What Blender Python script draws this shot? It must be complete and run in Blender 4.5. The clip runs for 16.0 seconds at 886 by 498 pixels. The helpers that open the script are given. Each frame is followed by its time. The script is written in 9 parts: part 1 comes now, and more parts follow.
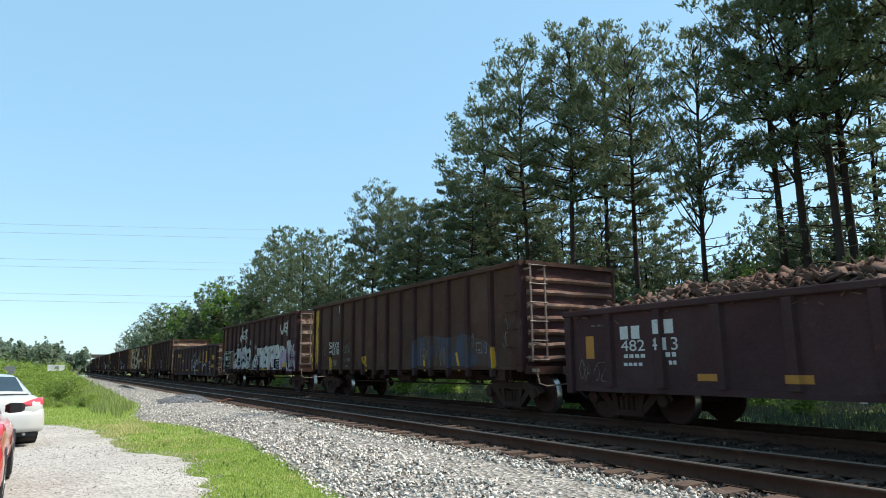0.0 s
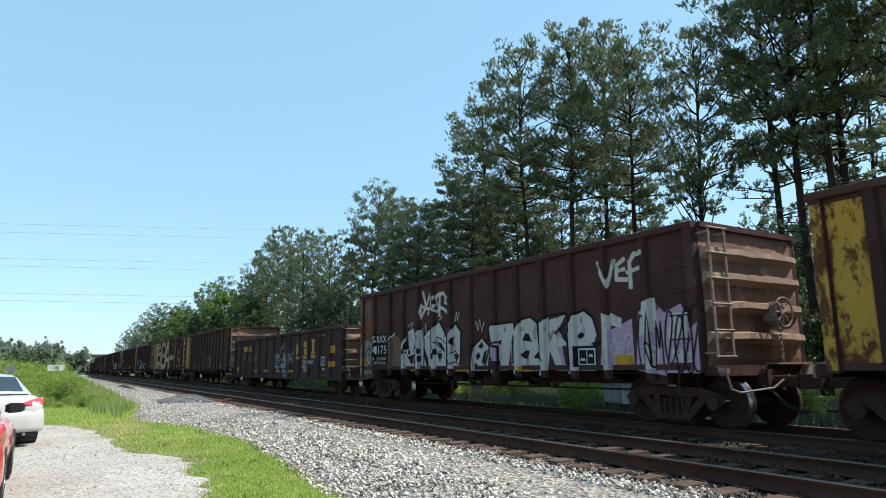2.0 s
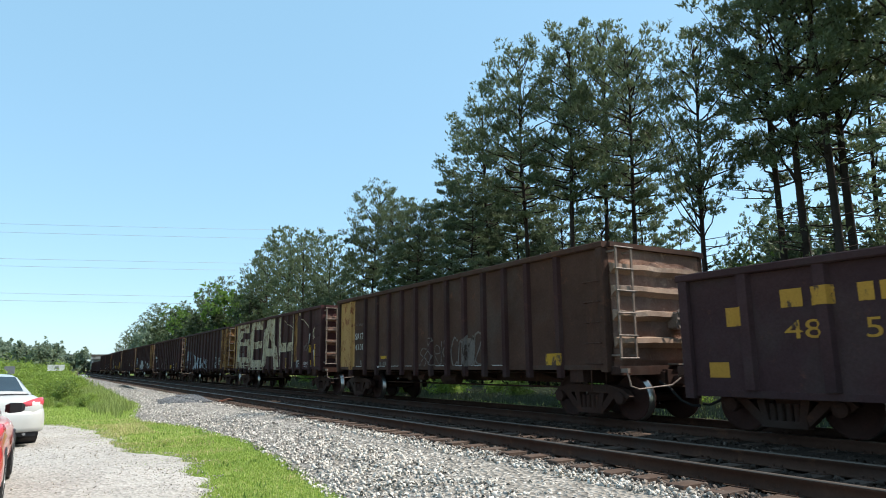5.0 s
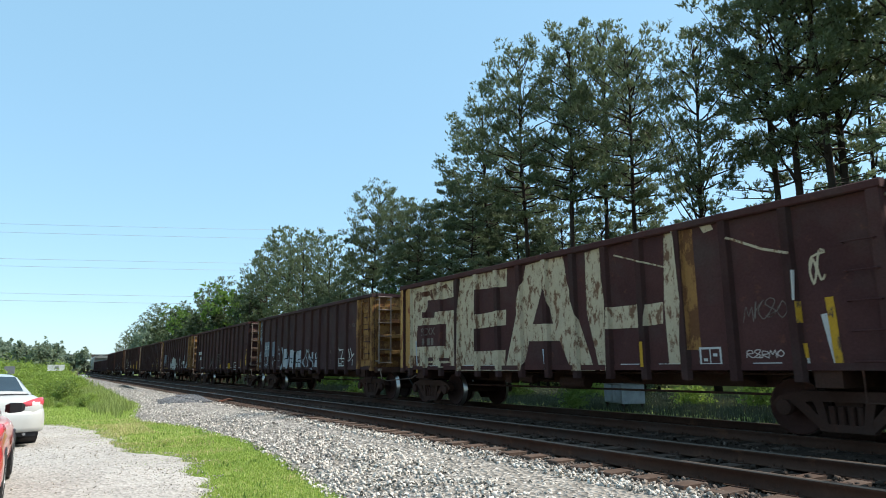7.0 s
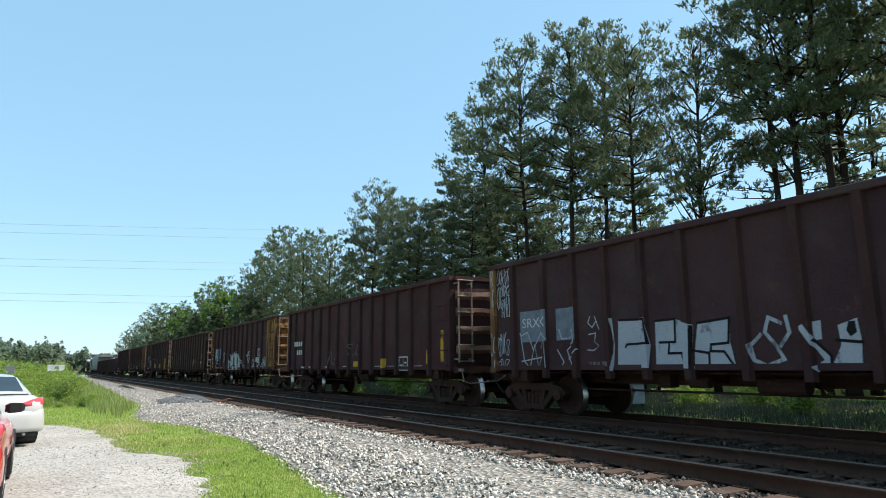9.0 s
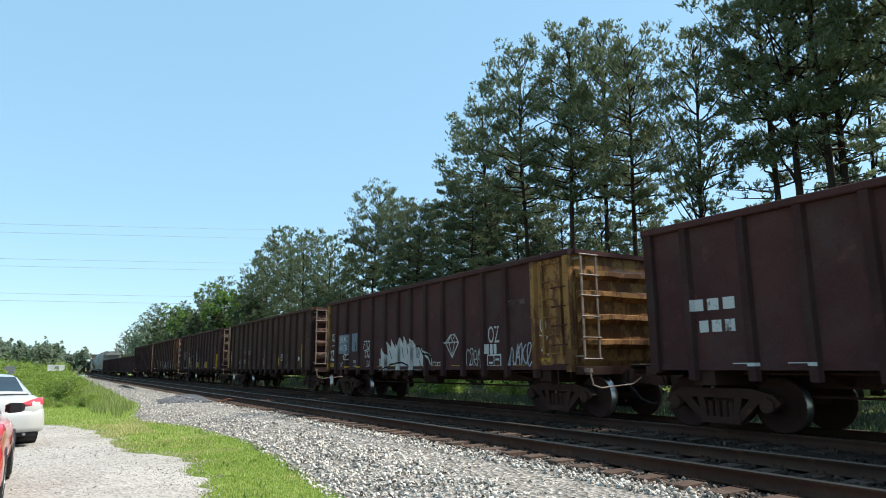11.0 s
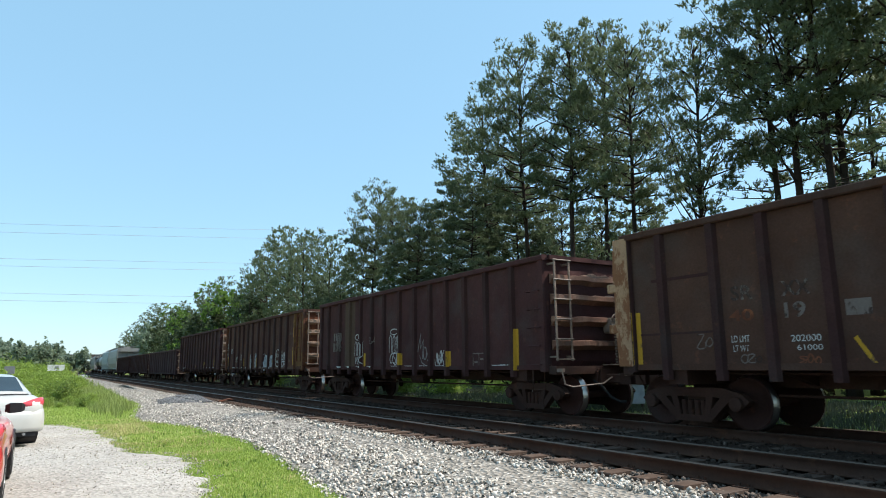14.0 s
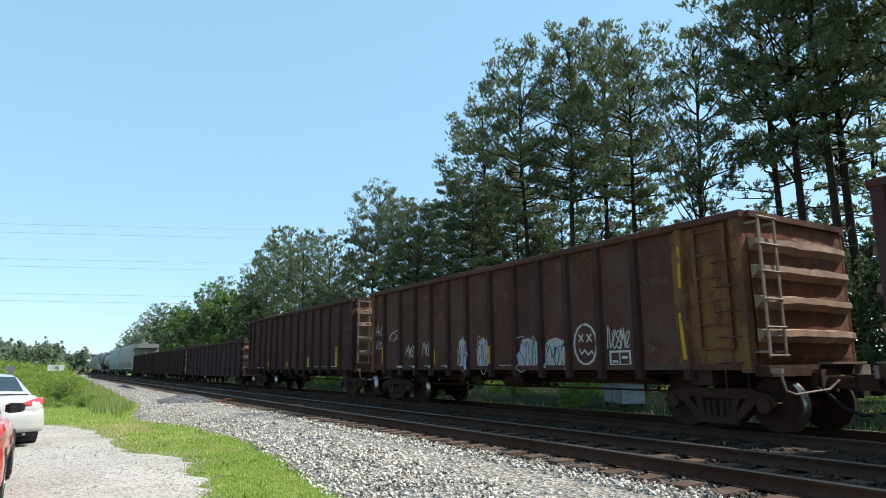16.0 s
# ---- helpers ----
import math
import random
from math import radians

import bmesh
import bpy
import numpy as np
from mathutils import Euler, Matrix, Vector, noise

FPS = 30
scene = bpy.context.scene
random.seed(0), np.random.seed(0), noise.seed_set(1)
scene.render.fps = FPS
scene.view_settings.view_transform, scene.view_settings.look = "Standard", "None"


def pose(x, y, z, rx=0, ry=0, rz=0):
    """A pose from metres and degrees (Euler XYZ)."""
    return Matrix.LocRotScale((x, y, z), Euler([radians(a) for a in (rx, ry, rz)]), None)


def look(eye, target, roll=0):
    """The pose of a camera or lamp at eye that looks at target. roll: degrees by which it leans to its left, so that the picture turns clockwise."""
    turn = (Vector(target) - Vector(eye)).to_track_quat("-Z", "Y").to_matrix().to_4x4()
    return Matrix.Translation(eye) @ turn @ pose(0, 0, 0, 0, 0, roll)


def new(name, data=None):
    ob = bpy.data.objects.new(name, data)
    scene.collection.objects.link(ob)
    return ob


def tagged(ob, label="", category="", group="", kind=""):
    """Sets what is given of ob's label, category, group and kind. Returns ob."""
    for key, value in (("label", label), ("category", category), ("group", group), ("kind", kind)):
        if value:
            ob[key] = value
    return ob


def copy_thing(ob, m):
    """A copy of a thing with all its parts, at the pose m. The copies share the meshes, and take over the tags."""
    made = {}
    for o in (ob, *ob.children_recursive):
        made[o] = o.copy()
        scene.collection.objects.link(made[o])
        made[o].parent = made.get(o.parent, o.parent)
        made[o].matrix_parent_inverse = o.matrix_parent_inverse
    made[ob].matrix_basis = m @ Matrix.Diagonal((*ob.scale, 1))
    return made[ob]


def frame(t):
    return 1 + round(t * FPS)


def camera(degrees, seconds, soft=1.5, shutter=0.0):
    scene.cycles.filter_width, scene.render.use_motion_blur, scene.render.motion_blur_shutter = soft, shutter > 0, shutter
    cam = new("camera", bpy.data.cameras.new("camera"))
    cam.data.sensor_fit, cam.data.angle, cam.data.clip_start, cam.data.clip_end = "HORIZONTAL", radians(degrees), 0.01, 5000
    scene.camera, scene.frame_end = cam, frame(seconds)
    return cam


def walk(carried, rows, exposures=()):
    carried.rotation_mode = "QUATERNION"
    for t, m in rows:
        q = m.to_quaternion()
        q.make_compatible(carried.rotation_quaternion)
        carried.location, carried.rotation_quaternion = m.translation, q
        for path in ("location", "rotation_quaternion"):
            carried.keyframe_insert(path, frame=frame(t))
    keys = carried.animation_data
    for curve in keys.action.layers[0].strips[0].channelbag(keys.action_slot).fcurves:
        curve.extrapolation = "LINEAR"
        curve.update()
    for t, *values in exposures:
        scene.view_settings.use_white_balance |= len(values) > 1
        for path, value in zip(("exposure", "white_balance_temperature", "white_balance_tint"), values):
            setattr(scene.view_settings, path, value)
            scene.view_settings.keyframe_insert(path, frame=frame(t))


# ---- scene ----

# ---- camera ----
cam = camera(69.44, 16.0, soft=1.0, shutter=0.06)
EYE = (0.0, 0.0, 1.163)
YAW, TILT, LEAN = radians(31.746), radians(10.28), -0.57
AIM = (math.sin(YAW) * math.cos(TILT), math.cos(YAW) * math.cos(TILT), 1.163 + math.sin(TILT))
walk(cam, [(0.0, look(EYE, AIM, LEAN)), (16.0, look(EYE, AIM, LEAN))])

# ---- sun, sky, exposure ----
SUN = Vector((3.1, -1.4, 3.87)).normalized()
scene.view_settings.exposure = 0.9
world = bpy.data.worlds.new("sky")
scene.world = world
world.use_nodes = True
wt = world.node_tree
sky = wt.nodes.new("ShaderNodeTexSky")
sky.sky_type, sky.sun_disc = "NISHITA", False
sky.sun_elevation, sky.sun_rotation = math.asin(SUN.z), math.atan2(SUN.x, SUN.y)
sky.air_density, sky.dust_density, sky.ozone_density = 1.0, 0.4, 1.5
tone = wt.nodes.new("ShaderNodeMixRGB")
tone.inputs[0].default_value, tone.inputs[2].default_value = 0.66, (1.42, 2.72, 3.64, 1)
wt.links.new(sky.outputs[0], tone.inputs[1])
wt.links.new(tone.outputs[0], wt.nodes["Background"].inputs[0])
wt.nodes["Background"].inputs[1].default_value = 0.14
sun = new("sun", bpy.data.lights.new("sun", "SUN"))
sun.data.energy, sun.data.angle, sun.data.color = 4.2, radians(0.55), (1.0, 0.95, 0.87)
sun.matrix_world = look(SUN * 60, (0, 0, 0))


# ---- materials ----
class Mat:
    """A node material put together step by step."""

    def __init__(self, name, rough=0.7, metal=0.0, spec=0.5):
        self.m = bpy.data.materials.new(name)
        self.m.use_nodes = True
        self.t = self.m.node_tree
        self.b = self.t.nodes["Principled BSDF"]
        self.b.inputs["Roughness"].default_value = rough
        self.b.inputs["Metallic"].default_value = metal
        self.b.inputs["Specular IOR Level"].default_value = spec
        self.vec = None

    def node(self, kind, **kw):
        n = self.t.nodes.new(kind)
        for k, val in kw.items():
            if k in n.inputs:
                n.inputs[k].default_value = val
        return n

    def link(self, a, b):
        self.t.links.new(a, b)

    def coords(self, scale=(1, 1, 1), shift=False, space="Object"):
        tc = self.node("ShaderNodeTexCoord")
        mp = self.node("ShaderNodeMapping")
        mp.inputs["Scale"].default_value = scale
        self.link(tc.outputs[space], mp.inputs["Vector"])
        out = mp.outputs[0]
        if shift:
            inf = self.node("ShaderNodeObjectInfo")
            mul = self.node("ShaderNodeVectorMath")
            mul.operation = "MULTIPLY_ADD"
            mul.inputs[1].default_value = (37.0, 53.0, 71.0)
            self.link(inf.outputs["Random"], mul.inputs[0])
            self.link(out, mul.inputs[2])
            out = mul.outputs[0]
        return out

    def noise(self, vec, scale, detail=4, rough=0.6):
        n = self.node("ShaderNodeTexNoise", Scale=scale, Detail=detail, Roughness=rough)
        self.link(vec, n.inputs["Vector"])
        return n.outputs["Fac"]

    def ramp(self, fac, stops):
        r = self.node("ShaderNodeValToRGB")
        e = r.color_ramp.elements
        while len(e) < len(stops):
            e.new(0.5)
        for s, (pos, col) in zip(e, stops):
            s.position = pos
            s.color = (*col, 1) if len(col) == 3 else col
        self.link(fac, r.inputs[0])
        return r.outputs[0]

    def mix(self, fac, a, b, mode="MIX"):
        n = self.node("ShaderNodeMixRGB")
        n.blend_type = mode
        for val, i in ((fac, 0), (a, 1), (b, 2)):
            if isinstance(val, (int, float)):
                n.inputs[i].default_value = val
            elif isinstance(val, tuple):
                n.inputs[i].default_value = (*val, 1)
            else:
                self.link(val, n.inputs[i])
        return n.outputs[0]

    def colour(self, c):
        if isinstance(c, tuple):
            self.b.inputs["Base Color"].default_value = (*c, 1)
        else:
            self.link(c, self.b.inputs["Base Color"])
        return self

    def bump(self, h, strength=0.3, dist=0.02):
        n = self.node("ShaderNodeBump", Strength=strength, Distance=dist)
        self.link(h, n.inputs["Height"])
        self.link(n.outputs[0], self.b.inputs["Normal"])
        return self

    def island(self):
        g = self.node("ShaderNodeNewGeometry")
        return g.outputs["Random Per Island"]

    def each(self):
        return self.node("ShaderNodeObjectInfo").outputs["Random"]


def grey(x):
    return (x, x, x)


def steel(name, dark, mid, rust, amount=0.5, rough=0.88):
    """Painted steel gone rusty: blotches, streaks that run down, fine grain."""
    m = Mat(name, rough, 0.0, 0.1)
    v = m.coords(shift=True)
    big = m.noise(v, 0.55, 5, 0.65)
    run = m.noise(m.coords((1.6, 1.6, 0.3), True), 1.5, 6, 0.72)
    spot = m.noise(v, 2.6, 7, 0.72)
    fine = m.noise(v, 24, 3, 0.7)
    base = m.mix(m.ramp(big, [(0.32, grey(0)), (0.68, grey(1))]), dark, mid)
    col = m.mix(m.ramp(run, [(0.74 - amount * 0.35, grey(0)), (1.05 - amount * 0.3, grey(0.6))]), base, rust)
    col = m.mix(m.ramp(spot, [(0.66 - amount * 0.16, grey(0)), (0.76 - amount * 0.12, grey(0.85))]), col, rust)
    col = m.mix(m.ramp(m.noise(v, 0.9, 6, 0.6), [(0.5, grey(0)), (0.75, grey(0.45))]), col, tuple(sum(mid) / 3 * c for c in (1.5, 1.3, 1.15)))
    col = m.mix(0.55, col, m.ramp(fine, [(0.25, grey(0.45)), (0.75, grey(1.0))]), "MULTIPLY")
    m.colour(col)
    dent = m.noise(v, 1.1, 2, 0.5)
    first = m.node("ShaderNodeBump", Strength=0.8, Distance=0.14)
    m.link(dent, first.inputs["Height"])
    m.bump(fine, 0.25, 0.01)
    m.link(first.outputs[0], m.b.inputs["Normal"].links[0].from_node.inputs["Normal"])
    return m


def peeled(name, paint, under, cover=0.5, scale=3.0, rough=0.8):
    """Old paint that has flaked off in patches down to what lies under it."""
    m = Mat(name, rough, 0.0, 0.12)
    v = m.coords(shift=True)
    flake = m.noise(m.coords((1, 1, 0.45), True), scale, 7, 0.75)
    fine = m.noise(v, 30, 3)
    fac = m.ramp(flake, [(cover - 0.03, grey(1)), (cover + 0.03, grey(0))])
    paint2 = m.mix(m.noise(v, 1.7, 4), paint, tuple(c * 0.72 for c in paint))
    col = m.mix(fac, under, paint2)
    col = m.mix(0.4, col, m.ramp(fine, [(0.3, grey(0.55)), (0.7, grey(1))]), "MULTIPLY")
    m.colour(col)
    return m.bump(flake, 0.15, 0.01)


def plain(name, c, rough=0.6, metal=0.0, vary=0.2, scale=6.0, spec=0.25):
    m = Mat(name, rough, metal, spec)
    v = m.coords(shift=True)
    n = m.noise(v, scale, 5, 0.65)
    m.colour(m.mix(m.ramp(n, [(0.3, grey(0)), (0.7, grey(1))]), tuple(x * (1 - vary) for x in c), tuple(min(1, x * (1 + vary)) for x in c)))
    return m.bump(m.noise(v, scale * 6, 3), 0.15, 0.008)


def leafy(name, dark, light, sub=0.25):
    """Leaves: each one a little different, some light through them."""
    m = Mat(name, 0.55, 0.0, 0.3)
    v = m.coords()
    patch = m.noise(v, 0.5, 3)
    col = m.mix(m.island(), dark, light)
    col = m.mix(m.ramp(patch, [(0.35, grey(0)), (0.65, grey(0.6))]), col, tuple((a + b) * 0.62 for a, b in zip(dark, light)))
    m.colour(col)
    tr = m.node("ShaderNodeBsdfTranslucent")
    m.link(m.mix(0.5, col, light), tr.inputs[0])
    mx = m.node("ShaderNodeMixShader")
    mx.inputs[0].default_value = sub
    out = m.t.nodes["Material Output"]
    m.link(m.b.outputs[0], mx.inputs[1])
    m.link(tr.outputs[0], mx.inputs[2])
    m.link(mx.outputs[0], out.inputs[0])
    return m


RUST = steel("dark_brown_rusty_steel", (0.0509, 0.0228, 0.0228), (0.0804, 0.0349, 0.0328), (0.134, 0.0524, 0.0342), 0.4)
RUST_WARM = steel("brown_rusty_steel", (0.0597, 0.0276, 0.0221), (0.101, 0.0466, 0.0338), (0.17, 0.066, 0.0353), 0.55)
OLIVE_STEEL = steel("olive_brown_steel", (0.05265, 0.02764, 0.02058), (0.08892, 0.04656, 0.03332), (0.1462, 0.06014, 0.03528), 0.42)
RUST_GREY = steel("grey_brown_steel", (0.0435, 0.0228, 0.0245), (0.0686, 0.0364, 0.0367), (0.118, 0.0485, 0.0353), 0.36)
RUST_END = steel("orange_rusted_steel", (0.0819, 0.03298, 0.02156), (0.1521, 0.06014, 0.03528), (0.2808, 0.1067, 0.049), 0.75)
TAN_END = peeled("tan_end_paint", (0.3, 0.155, 0.055), (0.12, 0.054, 0.025), 0.5, 2.4)
YELLOW_END = peeled("yellow_end_paint", (0.46, 0.27, 0.05), (0.1, 0.038, 0.018), 0.51, 3.2)
# Lightened: sun on the car ends is put into this steel's colour
END_STEEL = steel("sunlit_rusty_steel", (0.13, 0.068, 0.049), (0.26, 0.14, 0.1), (0.46, 0.28, 0.19), 0.6)
DARK_STEEL = steel("undercarriage_steel", (0.03978, 0.02085, 0.01617), (0.0702, 0.03492, 0.02548), (0.1287, 0.05141, 0.03136), 0.45)
WHEEL = steel("wheel_steel", (0.0351, 0.01698, 0.01372), (0.0585, 0.02668, 0.02107), (0.1053, 0.0388, 0.0245), 0.4, 0.75)
TREAD = Mat("polished_wheel_tread", 0.3, 1.0).colour((0.4, 0.37, 0.34))
RUNG = plain("worn_ladder_paint", (0.17, 0.125, 0.1), 0.6, 0.0, 0.4)
POST = steel("dark_streaked_steel", (0.0378, 0.0184, 0.0176), (0.0611, 0.0291, 0.0265), (0.0945, 0.0388, 0.0274), 0.4)
INSIDE = steel("rusted_inside", (0.1, 0.06, 0.045), (0.16, 0.09, 0.06), (0.22, 0.11, 0.06), 0.6)
RAIL_SIDE = steel("rail_side_rust", (0.055, 0.028, 0.019), (0.085, 0.043, 0.029), (0.14, 0.066, 0.038), 0.5)
RAIL_TOP = Mat("worn_rail_head", 0.55, 1.0).colour((0.16, 0.12, 0.095))
WHITE_PAINT = peeled("white_spray_paint", (0.5, 0.48, 0.465), (0.16, 0.12, 0.1), 0.585, 3.6)
PALE_PAINT = peeled("pale_blue_spray_paint", (0.45, 0.52, 0.62), (0.05, 0.033, 0.03), 0.62, 2.0)
LILAC_PAINT = peeled("lilac_spray_paint", (0.42, 0.3, 0.42), (0.05, 0.033, 0.03), 0.62, 2.0)
CREAM_PAINT = peeled("peeling_cream_paint", (0.5, 0.41, 0.29), (0.15, 0.08, 0.05), 0.545, 6.5)
FAINT_PAINT = peeled("worn_away_paint", (0.17, 0.14, 0.125), (0.045, 0.03, 0.025), 0.54, 4.0)
BLACK_PAINT = plain("black_outline_paint", (0.012, 0.011, 0.012), 0.8, 0, 0.2, 6.0, 0.08)
STENCIL = peeled("white_stencil_paint", (0.55, 0.55, 0.54), (0.08, 0.06, 0.055), 0.62, 5.0)
GREY_PATCH = plain("grey_patch_paint", (0.16, 0.165, 0.18), 0.7, 0, 0.2)
YELLOW_PAINT = peeled("yellow_marking_paint", (0.5, 0.28, 0.03), (0.09, 0.055, 0.04), 0.58, 5.0)


# ---- mesh building ----
class MB:
    """Collects corners and faces for one mesh."""

    def __init__(self):
        self.v, self.f, self.m = [], [], []

    def add(self, vs, fs, mi=0):
        o = len(self.v)
        self.v += [tuple(x) for x in vs]
        self.f += [tuple(i + o for i in f) for f in fs]
        self.m += [mi] * len(fs)
        return self

    def box(self, x0, x1, y0, y1, z0, z1, mi=0, ch=0.0):
        if ch > 0:
            pts = [(x0 + ch, z0), (x1 - ch, z0), (x1, z0 + ch), (x1, z1 - ch), (x1 - ch, z1), (x0 + ch, z1), (x0, z1 - ch), (x0, z0 + ch)]
            return self.prism([(a, b) for a, b in pts], y0, y1, "y", mi)
        vs = [(x, y, z) for x in (x0, x1) for y in (y0, y1) for z in (z0, z1)]
        return self.add(vs, [(0, 1, 3, 2), (4, 6, 7, 5), (0, 4, 5, 1), (2, 3, 7, 6), (0, 2, 6, 4), (1, 5, 7, 3)], mi)

    def prism(self, pts, a0, a1, axis="y", mi=0):
        n = len(pts)
        if axis == "y":
            vs = [(p, a, q) for a in (a0, a1) for p, q in pts]
        elif axis == "x":
            vs = [(a, p, q) for a in (a0, a1) for p, q in pts]
        else:
            vs = [(p, q, a) for a in (a0, a1) for p, q in pts]
        fs = [(i, (i + 1) % n, n + (i + 1) % n, n + i) for i in range(n)]
        return self.add(vs, fs + [tuple(range(n))[::-1], tuple(range(n, 2 * n))], mi)

    def tube(self, path, radii, n=8, mi=0, cap=True):
        path = [Vector(q) for q in path]
        if isinstance(radii, (int, float)):
            radii = [radii] * len(path)
        vs, fs = [], []
        for i, c in enumerate(path):
            d = (path[min(i + 1, len(path) - 1)] - path[max(i - 1, 0)]).normalized()
            a = d.orthogonal().normalized() if abs(d.z) > 0.9 else d.cross(Vector((0, 0, 1))).normalized()
            b = d.cross(a)
            for k in range(n):
                w = 2 * math.pi * k / n
                vs.append(c + (a * math.cos(w) + b * math.sin(w)) * radii[i])
        for i in range(len(path) - 1):
            for k in range(n):
                fs.append((i * n + k, i * n + (k + 1) % n, (i + 1) * n + (k + 1) % n, (i + 1) * n + k))
        if cap:
            fs += [tuple(range(n))[::-1], tuple(range((len(path) - 1) * n, len(path) * n))]
        return self.add(vs, fs, mi)

    def lathe(self, prof, n=24, axis="x", mi=0):
        """prof: (along, radius)."""
        vs, fs = [], []
        for a, r in prof:
            for k in range(n):
                w = 2 * math.pi * k / n
                c, s = r * math.cos(w), r * math.sin(w)
                vs.append((a, c, s) if axis == "x" else (c, a, s) if axis == "y" else (c, s, a))
        for i in range(len(prof) - 1):
            for k in range(n):
                fs.append((i * n + k, i * n + (k + 1) % n, (i + 1) * n + (k + 1) % n, (i + 1) * n + k))
        fs += [tuple(range(n))[::-1], tuple(range((len(prof) - 1) * n, len(prof) * n))]
        return self.add(vs, fs, mi)

    def mesh(self, name, mats, smooth=False):
        me = bpy.data.meshes.new(name)
        me.from_pydata(self.v, [], self.f)
        for m in mats if isinstance(mats, (list, tuple)) else [mats]:
            me.materials.append(m.m)
        me.polygons.foreach_set("material_index", self.m)
        if smooth:
            me.polygons.foreach_set("use_smooth", [True] * len(self.f))
        me.update()
        return me


def fast_mesh(name, verts, faces, mats, index=None):
    """A mesh from arrays: faces all of one corner count."""
    me = bpy.data.meshes.new(name)
    verts, faces = np.asarray(verts, np.float32), np.asarray(faces, np.int32)
    k = faces.shape[1]
    me.vertices.add(len(verts))
    me.vertices.foreach_set("co", verts.ravel())
    me.loops.add(faces.size)
    me.loops.foreach_set("vertex_index", faces.ravel())
    me.polygons.add(len(faces))
    me.polygons.foreach_set("loop_start", np.arange(len(faces), dtype=np.int32) * k)
    for m in mats:
        me.materials.append(m.m)
    if index is not None:
        me.polygons.foreach_set("material_index", np.asarray(index, np.int32))
    me.update(calc_edges=True)
    me.validate()
    return me


def part(name, bm, material, parent, label=""):
    """One mesh object under a thing or a part. bm: an MB or a finished mesh."""
    me = bm.mesh(name, material) if isinstance(bm, MB) else bm
    ob = new(name, me)
    ob.parent = parent
    if label:
        tagged(ob, label)
    return ob


def thing(name, label, category, group="", kind=""):
    return tagged(new(name), label, category, group, kind)


# ---- the line of the track ----
MID = 11.186          # middle of the track that carries the train
NEAR = -3.767         # offset of the empty track
BEND, RADIUS = 95.0, 3000.0


def line(s, off=0.0):
    th = max(0.0, s - BEND) / RADIUS
    return (MID + RADIUS * (1 - math.cos(th)) + off * math.cos(th), min(s, BEND) + RADIUS * math.sin(th) - off * math.sin(th))


def along(s):
    x, y = line(s)
    return pose(x, y, 0, 0, 0, -math.degrees(max(0.0, s - BEND) / RADIUS))


STATIONS = [-40 + 5 * i for i in range(27)] + [95 + 15 * i for i in range(1, 28)]


def strip(profile, name, mats, stations=None, mi=None):
    """A sheet or a bar of one profile (offset, height) along the track."""
    st = stations or STATIONS
    vs, fs, ix = [], [], []
    n = len(profile)
    for s in st:
        for off, z in profile:
            x, y = line(s, off)
            vs.append((x, y, z))
    for i in range(len(st) - 1):
        for k in range(n - 1):
            fs.append((i * n + k, (i + 1) * n + k, (i + 1) * n + k + 1, i * n + k + 1))
            ix.append(mi[k] if mi else 0)
    return fast_mesh(name, vs, fs, mats, ix)


# ---- ground ----
def lump(x, y, s=1.0):
    return noise.noise(Vector((x * s, y * s, 3.1)))


def soil(x, y):
    """Height of the ground beside and under the track."""
    th = max(0.0, y - BEND) / RADIUS
    off = x - RADIUS * (1 - math.cos(th)) - MID if y > BEND else x - MID
    if off < -6.85:
        z = -0.46
    elif off < 4.9:
        z = -0.62
    else:
        z = -0.42 + min(0.5, max(0, off - 5) * 0.02)
    return z


DIRT = Mat("gravel_and_grass_ground", 0.95, 0, 0.2)
v = DIRT.coords()
big = DIRT.noise(v, 0.35, 5)
fine = DIRT.noise(v, 45, 3, 0.75)
DIRT.colour(DIRT.mix(0.6, DIRT.mix(DIRT.ramp(big, [(0.35, grey(0)), (0.65, grey(1))]), (0.2, 0.26, 0.05), (0.31, 0.33, 0.1)), DIRT.ramp(fine, [(0.3, grey(0.45)), (0.7, grey(1))]), "MULTIPLY"))
DIRT.bump(fine, 0.6, 0.03)

LOT = Mat("pale_gravel", 0.95, 0, 0.2)
v = LOT.coords()
stone = LOT.node("ShaderNodeTexVoronoi", Scale=20.0)
LOT.link(v, stone.inputs["Vector"])
pale = LOT.mix(LOT.ramp(LOT.noise(v, 0.5, 4), [(0.35, grey(0)), (0.65, grey(1))]), (0.36, 0.333, 0.298), (0.43, 0.4, 0.362))
pale = LOT.mix(0.8, pale, LOT.ramp(stone.outputs["Color"], [(0.1, grey(0.5)), (0.5, grey(0.95)), (0.9, grey(1.0))]), "MULTIPLY")
pale = LOT.mix(LOT.ramp(LOT.noise(v, 9, 2), [(0.6, grey(0)), (0.72, grey(0.7))]), pale, (0.54, 0.51, 0.465))
pale = LOT.mix(0.5, pale, LOT.ramp(LOT.noise(v, 60, 3, 0.7), [(0.35, grey(0.62)), (0.55, grey(1.0))]), "MULTIPLY")
LOT.colour(pale)
LOT.bump(stone.outputs["Distance"], 0.8, 0.02)

